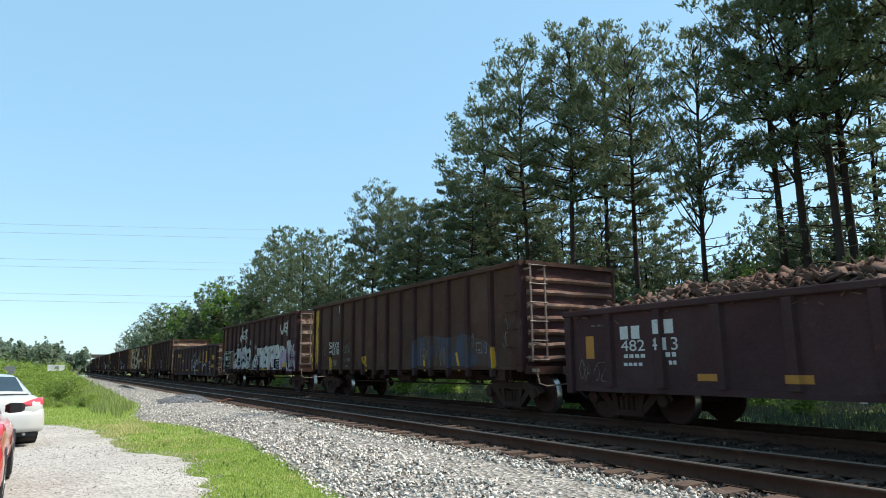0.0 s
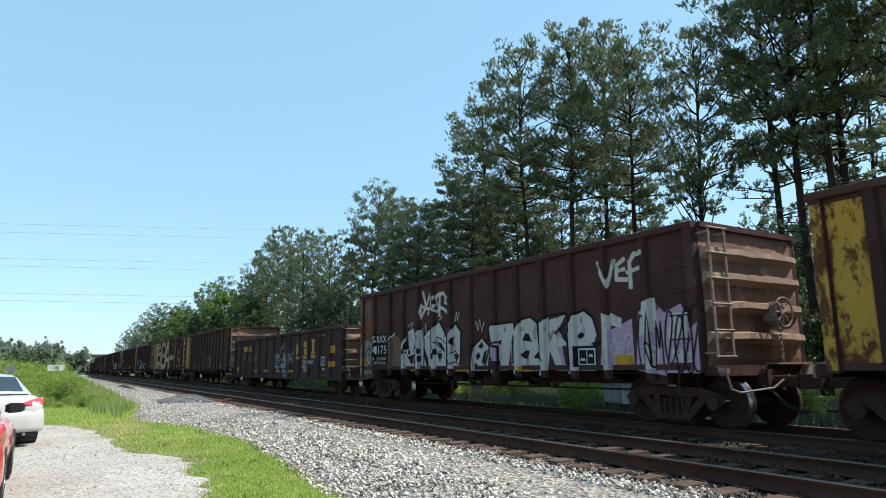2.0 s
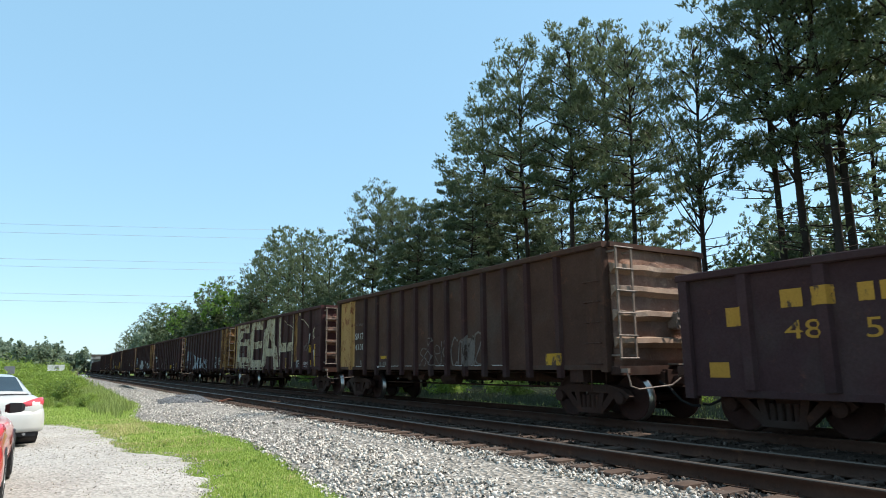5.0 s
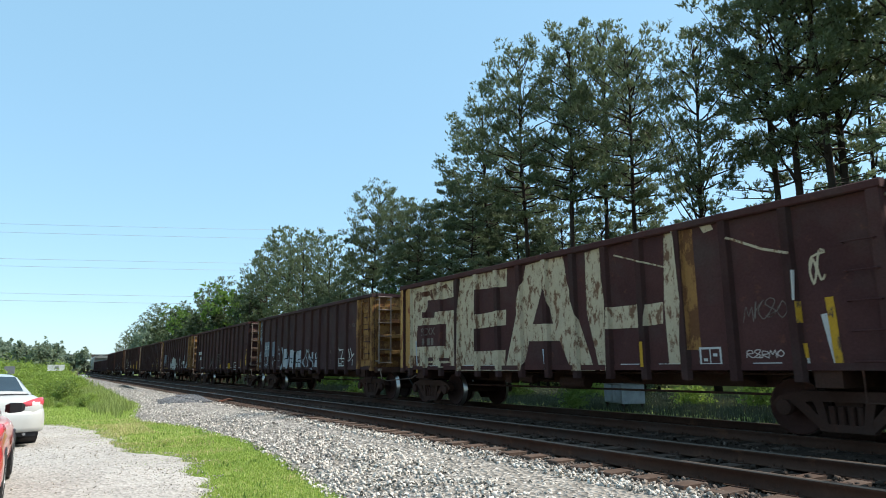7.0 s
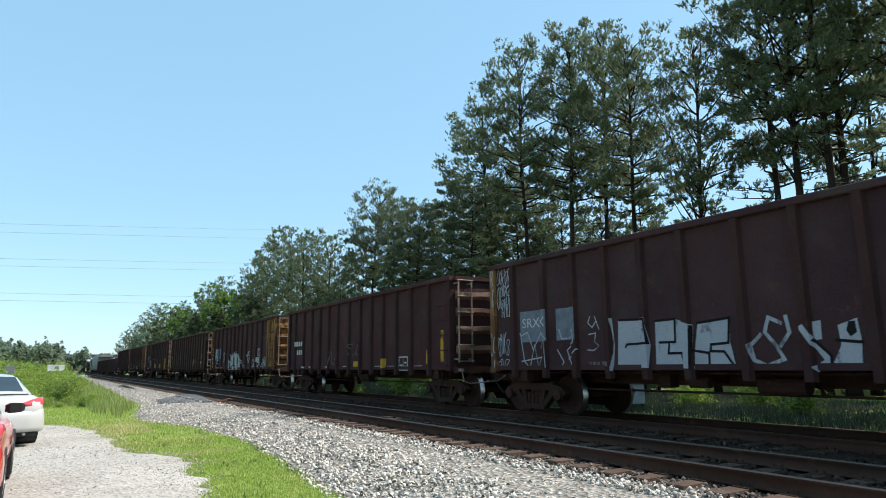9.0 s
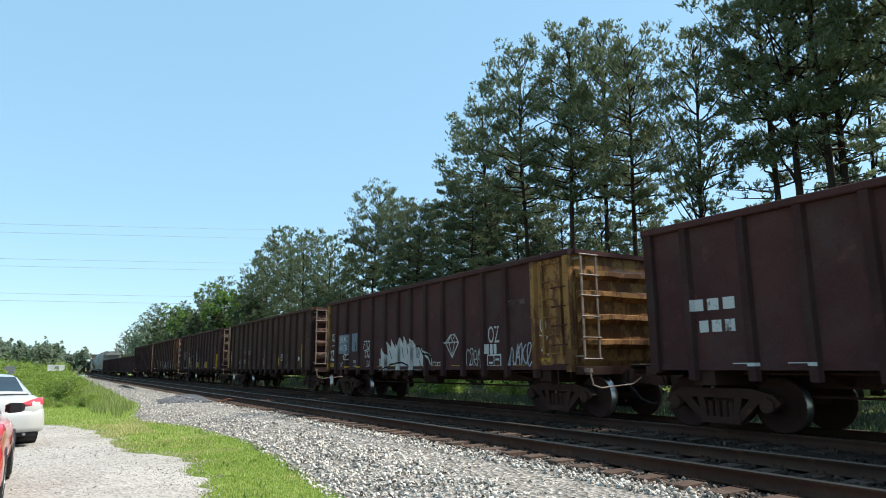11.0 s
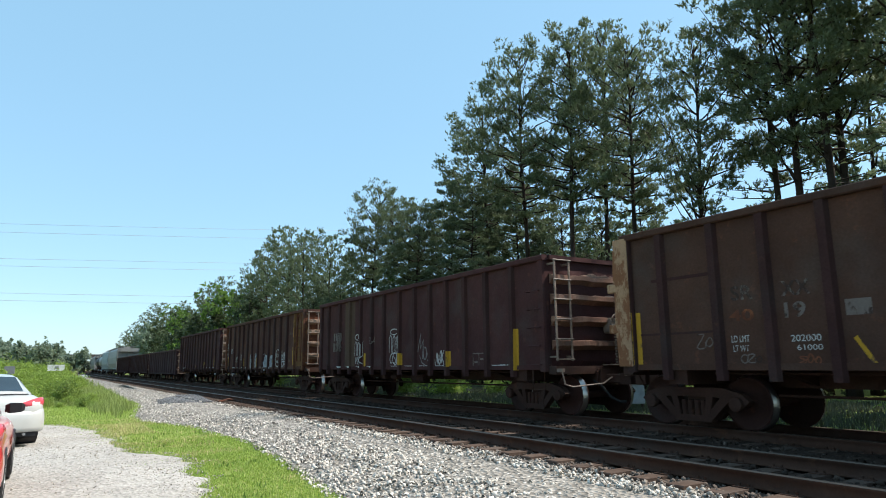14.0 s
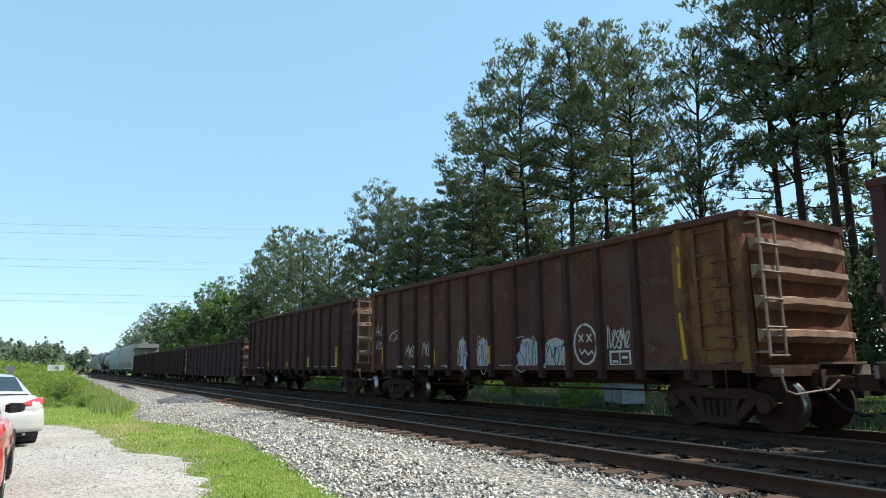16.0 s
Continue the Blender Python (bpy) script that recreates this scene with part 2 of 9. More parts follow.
BALLAST = Mat("ballast_bed", 0.95, 0, 0.2)
v = BALLAST.coords()
stone = BALLAST.node("ShaderNodeTexVoronoi", Scale=15.0)
BALLAST.link(v, stone.inputs["Vector"])
def rusty_by_rail(m, col):
    """Brown brake dust on the stones close to the near rail."""
    at = m.node("ShaderNodeSeparateXYZ")
    m.link(m.coords((0.1, 0.1, 0.1)), at.inputs[0])
    wob = m.node("ShaderNodeMath")
    wob.operation = "MULTIPLY_ADD"
    m.link(m.noise(m.coords(), 1.4, 4), wob.inputs[0])
    wob.inputs[1].default_value = 0.14
    m.link(at.outputs[0], wob.inputs[2])
    return m.mix(m.ramp(wob.outputs[0], [(0.65, grey(0)), (0.69, grey(0.9))]), col, (0.07, 0.043, 0.03))


BALLAST.colour(rusty_by_rail(BALLAST, BALLAST.mix(BALLAST.ramp(BALLAST.noise(v, 1.3, 3), [(0.4, grey(0)), (0.7, grey(0.5))]), BALLAST.ramp(stone.outputs["Color"], [(0.0, (0.09, 0.08, 0.07)), (0.5, (0.235, 0.21, 0.18)), (1.0, (0.46, 0.415, 0.37))]), (0.235, 0.21, 0.18))))
BALLAST.bump(stone.outputs["Distance"], 1.0, 0.05)

# Oily dirt, with the train's shadow darkening also put into both colours
OILY = Mat("oily_track_bed", 0.95, 0, 0.2)
v = OILY.coords()
stone = OILY.node("ShaderNodeTexVoronoi", Scale=15.0)
OILY.link(v, stone.inputs["Vector"])
OILY.colour(OILY.mix(OILY.noise(v, 1.1, 4), OILY.ramp(stone.outputs["Color"], [(0.0, (0.02, 0.012, 0.008)), (1.0, (0.062, 0.04, 0.028))]), (0.035, 0.021, 0.014)))
OILY.bump(stone.outputs["Distance"], 1.0, 0.05)
OILY_STONE = Mat("oily_ballast_stone", 0.9, 0, 0.3)
OILY_STONE.colour(OILY_STONE.ramp(OILY_STONE.island(), [(0.0, (0.022, 0.014, 0.01)), (0.95, (0.06, 0.039, 0.027)), (1.0, (0.16, 0.12, 0.095))]))

STONE = Mat("ballast_stone", 0.9, 0, 0.3)
STONE.colour(rusty_by_rail(STONE, STONE.mix(STONE.noise(STONE.coords(), 30, 3), STONE.ramp(STONE.island(), [(0.0, (0.06, 0.05, 0.043)), (0.22, (0.24, 0.212, 0.18)), (0.5, (0.6, 0.54, 0.465)), (1.0, (0.86, 0.79, 0.695))]), (0.42, 0.38, 0.33))))

CHIP = plain("pale_gravel_chips", (0.43, 0.39, 0.335), 0.9, 0, 0.3, 9.0)
TIE = steel("weathered_wooden_tie", (0.075, 0.048, 0.036), (0.125, 0.083, 0.062), (0.19, 0.125, 0.09), 0.5, 0.9)

# one sheet to the horizon
xs = sorted(set([-3000, -1200, -500, -220, -120, -70, -45, -30, -20, -14, -10] + [-8 + i for i in range(40)] + [34, 40, 50, 65, 90, 140, 250, 500, 1200, 3000]))
ys = sorted(set([-3000, -1000, -400, -150, -70, -40, -25, -15] + [-10 + i for i in range(70)] + [62 + 4 * i for i in range(24)] + [165, 190, 220, 260, 310, 370, 450, 600, 900, 1500, 3000]))
vs = [(x, y, soil(x, y) + (0.03 * lump(x, y, 0.4) if abs(x) < 40 and abs(y) < 200 else 0)) for y in ys for x in xs]
fs = [(j * len(xs) + i, j * len(xs) + i + 1, (j + 1) * len(xs) + i + 1, (j + 1) * len(xs) + i) for j in range(len(ys) - 1) for i in range(len(xs) - 1)]
tagged(new("ground", fast_mesh("ground", vs, fs, [DIRT])), "grassy level ground beside the railway", "ground", kind="structure")


def lot_edge(y):
    """How far the gravel of the parking place reaches towards the track."""
    at = ((-8, 2.3), (7, 2.0), (8.5, 1.9), (9.5, 2.05), (11.0, 2.16), (12.5, 2.3), (13.4, 2.1), (14.4, 1.6), (15.9, 1.48), (19.7, 1.45), (21.4, 0.86), (22.4, 0.14), (26, -2.2), (40, -6.5))
    for (a, p), (c, q) in zip(at, at[1:]):
        if y <= c:
            break
    return p + (q - p) * (y - a) / (c - a) + 0.14 * lump(5, y, 0.9) + 0.14 * lump(9, y, 2.6) + 0.1 * lump(13, y, 6.5)


def shoulder(y):
    """Foot of the ballast towards the parking place."""
    at = ((-30, 2.9), (5, 3.0), (7.8, 3.24), (9.2, 3.46), (11.75, 3.78), (13, 3.86), (13.9, 3.98), (15.2, 3.8), (17.2, 3.74), (18.85, 3.74), (20.7, 3.3), (22.4, 2.7), (25.2, 2.84), (30.3, 3.7), (60, 4.7), (900, 28))
    for (a, p), (c, q) in zip(at, at[1:]):
        if y <= c:
            break
    return p + (q - p) * (y - a) / (c - a) + 0.07 * lump(2, y, 0.9) + 0.06 * lump(4, y, 3.0)


vs, fs = [], []
ny = 290
for j in range(ny):
    y = -8 + j * 0.11
    e = lot_edge(y)
    for k in range(14):
        x = -14 + (e + 13.85) * k / 12 if k < 13 else e + 0.05
        vs.append((x, y, -0.425 + 0.02 * lump(x, y, 0.8) - (0.05 if k == 13 else 0)))
for j in range(ny - 1):
    for k in range(13):
        fs.append((j * 14 + k, j * 14 + k + 1, (j + 1) * 14 + k + 1, (j + 1) * 14 + k))
tagged(new("gravel_lot", fast_mesh("gravel_lot", vs, fs, [LOT])), "pale dusty gravel of the parking place", "gravel", kind="structure")

# ballast bed, its foot uneven towards the grass
vs, fs, ix = [], [], []
prof = [(-5.6, -0.22), (-4.7, -0.21), (-4.45, -0.2), (-3.0, -0.2), (-1.9, -0.19), (-0.8, -0.17), (1.2, -0.17), (1.9, -0.2), (3.4, -0.4), (4.6, -0.66)]
st = [-30 + 0.5 * i for i in range(180)] + [60 + 5 * i for i in range(8)] + [100 + 15 * i for i in range(27)]
for s in st:
    f = shoulder(s) - MID if s < 60 else -7.0
    row = [(f - 0.15, -0.56), (f, -0.45), (f + 0.5, -0.39), (f + 1.2, -0.3)] + prof
    for off, z in row:
        x, y = line(s, off)
        vs.append((x, y, z + 0.025 * lump(x, y, 2.2)))
n = len(row)
for j in range(len(st) - 1):
    for k in range(n - 1):
        fs.append((j * n + k, j * n + k + 1, (j + 1) * n + k + 1, (j + 1) * n + k))
        ix.append(1 if k >= 6 else 0)
tagged(new("ballast_bed", fast_mesh("ballast_bed", vs, fs, [BALLAST, OILY], ix)), "grey crushed-stone ballast under two railway tracks", "ballast", kind="structure")


def bed_height(x, y):
    f = shoulder(y)
    o = x - f
    if o < 0.5:
        z = -0.45 + 0.12 * o
    elif o < 1.2:
        z = -0.39 + 0.09 * (o - 0.5) / 0.7
    else:
        a, b = f + 1.2, MID - 5.6
        z = -0.3 + 0.04 * min(1, max(0, (x - a) / max(0.2, b - a)))
        if x > b:
            z = -0.212
    return z + 0.025 * lump(x, y, 2.2)


# loose stones
rng = np.random.default_rng(5)
ICO = np.array([(0, 0, 1), (0.894, 0, 0.447), (0.276, 0.851, 0.447), (-0.724, 0.526, 0.447), (-0.724, -0.526, 0.447), (0.276, -0.851, 0.447),
                (0.724, 0.526, -0.447), (-0.276, 0.851, -0.447), (-0.894, 0, -0.447), (-0.276, -0.851, -0.447), (0.724, -0.526, -0.447), (0, 0, -1)])
ICOF = np.array([(0, 1, 2), (0, 2, 3), (0, 3, 4), (0, 4, 5), (0, 5, 1), (1, 6, 2), (2, 7, 3), (3, 8, 4), (4, 9, 5), (5, 10, 1)] + [(2, 6, 7), (3, 7, 8), (4, 8, 9), (5, 9, 10), (1, 10, 6)])


def stones(name, places, sizes, mat, label, category):
    n = len(places)
    shape = ICO[None] * rng.uniform(0.55, 1.15, (n, 12, 1)) * rng.uniform(0.6, 1.2, (n, 1, 3)) * sizes[:, None, None]
    a = rng.uniform(0, 6.283, (n, 3))
    for k, (i, j) in enumerate(((0, 1), (1, 2), (0, 2))):
        c, s = np.cos(a[:, k])[:, None], np.sin(a[:, k])[:, None]
        p, q = shape[:, :, i].copy(), shape[:, :, j].copy()
        shape[:, :, i], shape[:, :, j] = c * p - s * q, s * p + c * q
    vs = (shape + places[:, None]).reshape(-1, 3)
    fs = (ICOF[None] + 12 * np.arange(n)[:, None, None]).reshape(-1, 3)
    return tagged(new(name, fast_mesh(name, vs, fs, [mat])), label, category, kind="stuff")


pl = []
for y0, y1, dens in ((2.5, 9, 350), (9, 14, 270), (14, 22, 140), (22, 34, 80), (34, 60, 42), (60, 95, 12)):
    for _ in range(int((y1 - y0) * 3.3 * dens)):
        y = rng.uniform(y0, y1)
        f = shoulder(y)
        x = f - 0.12 + (6.75 - f) * rng.random() ** 0.9
        pl.append((x, y, bed_height(x, y) + rng.uniform(-0.012, 0.02)))
pl = np.array(pl)
stones("ballast_stones", pl, 0.015 + 0.03 * rng.random(len(pl)) ** 1.3, STONE, "loose angular white and grey crushed stones beside the rails", "ballast")
pl = []
for _ in range(5000):
    y, x = rng.uniform(2.5, 30), rng.uniform(6.8, 11.0)
    pl.append((x, y, -0.18 + rng.uniform(-0.02, 0.015)))
pl = np.array(pl)
stones("ballast_stones", pl, rng.uniform(0.026, 0.05, len(pl)), OILY_STONE, "dark oily crushed stones between the rails and ties", "ballast")
pl = []
for _ in range(3400):
    y = 5 + 19 * rng.random() ** 1.2
    x = lot_edge(y) + 0.16 - rng.exponential(1.0)
    if x > -1.5:
        pl.append((x, y, -0.42 + 0.02 * lump(x, y, 0.8)))
pl = np.array(pl)
stones("gravel_stones", pl, rng.uniform(0.006, 0.017, len(pl)), CHIP, "scattered small pale gravel stones", "gravel")

# Grey stones laid in place of a shadow that lies on the ballast
SHADE_GREY = plain("shade_grey_stones", (0.15, 0.15, 0.155), 0.95, 0, 0.35, 14.0)
pl = []
for _ in range(5200):
    q, y = rng.random(), 26.5 + 10 * rng.random()
    x = 3.9 + (y - 26.5) * 0.12 + 1.9 * q
    if abs(y - 31.5) < 1.6 + 3.0 * q + 0.7 * lump(x, y, 1.3):
        pl.append((x, y, bed_height(x, y) + 0.025))
stones("fine_gravel", np.array(pl), rng.uniform(0.025, 0.05, len(pl)), SHADE_GREY, "patch of small grey stones standing in for shade on the ballast", "gravel")

# ---- tracks ----
HEAD = [(-0.037, -0.01), (-0.03, 0.0), (0.03, 0.0), (0.037, -0.01), (0.037, -0.035), (0.012, -0.05), (0.012, -0.14), (0.07, -0.155), (0.075, -0.172), (-0.075, -0.172), (-0.07, -0.155), (-0.012, -0.14), (-0.012, -0.05), (-0.037, -0.035), (-0.037, -0.01)]
tie_mesh = MB().box(-1.3, 1.3, -0.115, 0.115, -0.34, -0.168, 0, 0.012).mesh("tie", TIE)
plate_mb = MB()
for c in (-0.7525, 0.7525):
    plate_mb.box(c - 0.17, c + 0.17, -0.1, 0.1, -0.168, -0.158)
    for e in (-0.095, 0.095):
        for w in (-0.05, 0.05):
            plate_mb.box(c + e - 0.012, c + e + 0.012, w - 0.012, w + 0.012, -0.16, -0.128)
plate_mesh = plate_mb.mesh("tie_plates", RAIL_SIDE)
track_things = []
for off, label in ((NEAR, "empty railway track with rusty rails on wooden ties"), (0.0, "railway track with wooden ties under the freight train")):
    tr = thing("railway_track", label, "railway track", "railway tracks", "structure")
    track_things.append((tr, off))
    for r in (-0.7525, 0.7525):
        part("rail", strip([(off + r + a, b) for a, b in HEAD], "rail", [RAIL_SIDE, RAIL_TOP], None, [1, 1, 1] + [0] * 11), None, tr)


# ---- freight cars ----
def clip(poly, lo, hi):
    """The piece of a convex outline (a, z) between two values of a."""
    for sign, lim in ((1, lo), (-1, hi)):
        out = []
        for i, q in enumerate(poly):
            r = poly[i - 1]
            dq, dr = sign * (q[0] - lim), sign * (r[0] - lim)
            if (dq >= 0) != (dr >= 0):
                k = dr / (dr - dq)
                out.append((lim, *(g + k * (h - g) for g, h in zip(r[1:], q[1:]))))
            if dq >= 0:
                out.append(q)
        poly = out
        if len(poly) < 3:
            return []
    return poly


def letters(text, a0, a1, z0, z1, bold=0.0, lean=0.0):
    """Triangles of a text that fills the rectangle; a runs to the reader's right."""
    cu = bpy.data.curves.new("t", "FONT")
    cu.body, cu.resolution_u, cu.offset = text, 4, bold
    ob = bpy.data.objects.new("t", cu)
    me = ob.to_mesh()
    me.calc_loop_triangles()
    co = [(w.co.x, w.co.y) for w in me.vertices]
    tris = [[co[i] for i in t.vertices] for t in me.loop_triangles]
    ob.to_mesh_clear()
    bpy.data.objects.remove(ob)
    bpy.data.curves.remove(cu)
    if not co:
        return []
    x0, x1 = min(c[0] for c in co), max(c[0] for c in co)
    y0, y1 = min(c[1] for c in co), max(c[1] for c in co)
    out = []
    for t in tris:
        q = []
        for x, y in t:
            k, w = (x - x0) / (x1 - x0), (y - y0) / (y1 - y0)
            q.append((a0 + (a1 - a0) * k + lean * w, z0 + (z1 - z0) * w))
        out.append(q)
    return out


def rect(a0, a1, z0, z1):
    return [[(a0, z0), (a1, z0), (a1, z1), (a0, z1)]]


def stroke(pts, w):
    """A brush line through points (a, z): one strip, its joints mitred; it climbs a hair as it goes, so that it can cross itself."""
    n, edge = len(pts), []
    for i, (a, z) in enumerate(pts):
        p, q = pts[max(0, i - 1)], pts[min(n - 1, i + 1)]
        d0, d1 = Vector((a - p[0], z - p[1])), Vector((q[0] - a, q[1] - z))
        d0 = d0.normalized() if d0.length > 1e-6 else d1.normalized()
        d1 = d1.normalized() if d1.length > 1e-6 else d0
        m = d0 + d1
        m = m.normalized() if m.length > 0.2 else d0
        half = w / 2 / max(0.6, m.dot(d0))
        end = -0.35 * w if i == 0 else 0.35 * w if i == n - 1 else 0.0
        a, z = a + m.x * end, z + m.y * end
        edge.append(((a - m.y * half, z + m.x * half, 0.00007 * i), (a + m.y * half, z - m.x * half, 0.00007 * i)))
    return [[e[0], f[0], f[1], e[1]] for e, f in zip(edge, edge[1:])]


def ring(a, z, ra, rz, w, n=14):
    return stroke([(a + ra * math.cos(6.2832 * i / n), z + rz * math.sin(6.2832 * i / n)) for i in range(n + 1)], w)


def blob(a, z, ra, rz, n=12):
    return [[(a + ra * math.cos(6.2832 * i / n), z + rz * math.sin(6.2832 * i / n)) for i in range(n)]]


GLYPHS = (((0.1, 0.5), (0.5, 0.95), (0.9, 0.5), (0.5, 0.05), (0.1, 0.45), (0.5, 0.95)), ((0.0, 0.0), (0.12, 1.0), (0.45, 0.9), (0.55, 0.1), (0.9, 0.2)), ((0.9, 0.9), (0.3, 1.0), (0.1, 0.7), (0.85, 0.35), (0.6, 0.0), (0.05, 0.12)),
          ((0.1, 1.0), (0.15, 0.0), (0.15, 0.5), (0.85, 1.0), (0.3, 0.5), (0.95, 0.0)), ((0.1, 0.0), (0.1, 1.0), (0.75, 0.95), (0.8, 0.6), (0.2, 0.5), (0.95, 0.0)), ((0.0, 0.0), (0.45, 1.0), (0.8, 0.0), (0.65, 0.4), (0.15, 0.38)),
          ((0.0, 0.0), (0.15, 1.0), (0.42, 0.4), (0.7, 1.0), (0.95, 0.0)), ((0.1, 1.0), (0.9, 0.92), (0.1, 0.08), (1.0, 0.0)), ((0.9, 0.88), (0.4, 1.0), (0.08, 0.5), (0.4, 0.0), (0.9, 0.15)))


def scrawl(seed, a0, a1, z0, z1, w, marks):
    """A joined-up hand style of a spray can that cannot be read."""
    r = random.Random(seed)
    cell, pts = (a1 - a0) / marks, []
    for i in range(marks):
        tall, drop = r.uniform(0.75, 1.05), r.uniform(-0.06, 0.1)
        for x, y in r.choice(GLYPHS):
            pts.append((a0 + cell * (i + 0.04 + 1.0 * x + r.uniform(-0.06, 0.06)) + 0.1 * cell * y, z0 + (z1 - z0) * (drop + tall * y + r.uniform(-0.05, 0.05))))
    fine = []
    for i in range(len(pts) - 1):
        p = [Vector(pts[min(len(pts) - 1, max(0, i + j))]) for j in (-1, 0, 1, 2)]
        for q in (0.0, 0.4, 0.75):
            fine.append(tuple(0.5 * (2 * p[1] + (p[2] - p[0]) * q + (2 * p[0] - 5 * p[1] + 4 * p[2] - p[3]) * q * q + (3 * p[1] - p[0] - 3 * p[2] + p[3]) * q ** 3)))
    return stroke(fine + [pts[-1]], w)


class Car:
    """The numbers of one gondola: length, heights, posts."""

    def __init__(self, length, top, low, ribs, rib_low, half=1.53, truck=1.03):
        self.L, self.top, self.low, self.ribs, self.rib_low, self.half, self.truck = length, top, low, ribs, rib_low, half, truck
        self.rw, self.rd = 0.075, 0.085
        self.posts = sorted(set([-q for q in ribs] + list(ribs)))


TALL = Car(14.0, 3.65, 1.09, [0.1, -0.9, -1.84, -2.74, -3.69, -4.68, -5.77], 0.86)
TALL.posts = sorted(7 - a for a in (0.88, 2.0, 2.97, 3.92, 4.86, 5.8, 6.9, 7.9, 8.84, 9.74, 10.69, 11.68, 12.77))
LOW = Car(16.1, 2.70, 0.66, [0.62 + 1.24 * k for k in range(6)], 0.72, truck=1.45)
LOAD = Car(16.1, 2.27, 0.66, [0.62 + 1.24 * k for k in range(6)], 0.72, truck=1.25)
LOW.rw, LOAD.rw = 0.09, 0.09


def wheelset_mesh():
    b = MB()
    for s in (-1, 1):
        prof = [(0.65, 0.09), (0.655, 0.2), (0.67, 0.39), (0.655, 0.43), (0.66, 0.484), (0.69, 0.488), (0.705, 0.46), (0.81, 0.452), (0.815, 0.41), (0.79, 0.39), (0.765, 0.2), (0.8, 0.16), (0.82, 0.1), (0.83, 0.09)]
        b.lathe([(s * a, r) for a, r in prof], 22, "x", 0)
    b.lathe([(-1.02, 0.07), (-1.0, 0.085), (1.0, 0.085), (1.02, 0.07)], 12, "x", 0)
    me = b.mesh("wheelset", [WHEEL, TREAD], True)
    for p in me.polygons:
        c = p.center
        r = math.hypot(c.y, c.z)
        if 0.445 < r < 0.475 and 0.69 < abs(c.x) < 0.82:
            p.material_index = 1
    for p in me.polygons:
        if len(p.vertices) > 4:
            p.use_smooth = False
    return me


def side_frame_mesh():
    """One cast side frame, with its two spring windows and the axle boxes."""
    b = MB()
    x0, x1 = -1.14, -0.98
    top = [(-1.12, 0.50), (-0.98, 0.63), (-0.62, 0.72), (0.62, 0.72), (0.98, 0.63), (1.12, 0.50), (1.02, 0.42), (0.74, 0.5), (0.5, 0.56), (-0.5, 0.56), (-0.74, 0.5), (-1.02, 0.42)]
    for i in range(5):
        q = [top[i], top[i + 1], top[10 - i], top[11 - i]]
        b.prism(q, x0, x1, "x")
    for s in (-1, 1):
        b.prism([(s * 0.8, 0.55), (s * 0.62, 0.6), (s * 0.28, 0.24), (s * 0.36, 0.14)], x0, x1, "x")
        b.prism([(s * 0.44, 0.57), (s * 0.3, 0.57), (s * 0.24, 0.2), (s * 0.34, 0.2)], x0 - 0.01, x1, "x")
        b.lathe([(x0 - 0.07, 0.08), (x0 - 0.06, 0.12), (x0 + 0.02, 0.13)], 12, "x")
        o = len(b.v)
        b.v[-36:] = [(x, y + s * 0.89, z + 0.457) for x, y, z in b.v[-36:]]
    b.box(x0 - 0.01, x1, -0.38, 0.38, 0.13, 0.24)
    for k in (-0.2, -0.07, 0.07, 0.2):
        b.tube([(x0 + 0.06, k, 0.24), (x0 + 0.06, k, 0.5)], 0.055, 8)
    return b.mesh("side_frame", DARK_STEEL)


WHEELSET, SIDE_FRAME = wheelset_mesh(), side_frame_mesh()
bm_ = MB().box(-1.0, 1.0, -0.2, 0.2, 0.4, 0.62, 0, 0.03)
bm_.lathe([(0.62, 0.2), (0.74, 0.2)], 12, "z")
BOLSTER = bm_.mesh("bolster", DARK_STEEL)
SPUN = []


def truck(parent, y):
    t = part("truck", BOLSTER, None, parent)
    t.location = (0, y, 0)
    part("side_frame", SIDE_FRAME, None, t)
    o = part("side_frame", SIDE_FRAME, None, t)
    o.rotation_euler = (0, 0, math.pi)
    for k in (-0.89, 0.89):
        w = part("wheelset", WHEELSET, None, t)
        w.location = (0, k, 0.457)
        SPUN.append((w, parent, y + k))
    return t


def coupler_mesh():
    b = MB()
    b.box(-0.09, 0.09, -0.25, 0.62, 0.72, 0.92, 0, 0.02)
    b.prism([(-0.2, 0.55), (-0.16, 0.85), (-0.02, 0.9), (0.02, 0.72), (0.16, 0.7), (0.19, 0.88), (0.22, 0.6), (0.1, 0.5)], 0.7, 0.95, "z")
    b.box(-0.32, 0.32, -0.06, 0.03, 0.66, 1.0, 0, 0.02)
    b.tube([(-0.9, 0.1, 0.95), (-0.62, 0.22, 0.72), (-0.3, 0.5, 0.7), (-0.15, 0.55, 0.72)], 0.016, 6)
    return b.mesh("coupler", DARK_STEEL)


def hose_mesh():
    b = MB()
    b.tube([(0.35, 0.1, 0.78), (0.36, 0.35, 0.66), (0.33, 0.6, 0.42), (0.28, 0.8, 0.33), (0.25, 0.95, 0.34)], 0.028, 7)
    return b.mesh("air_hose", Mat("black_rubber", 0.85, 0.0, 0.1).colour((0.02, 0.02, 0.02)))


COUPLER, HOSE = coupler_mesh(), hose_mesh()
SHARED = {}


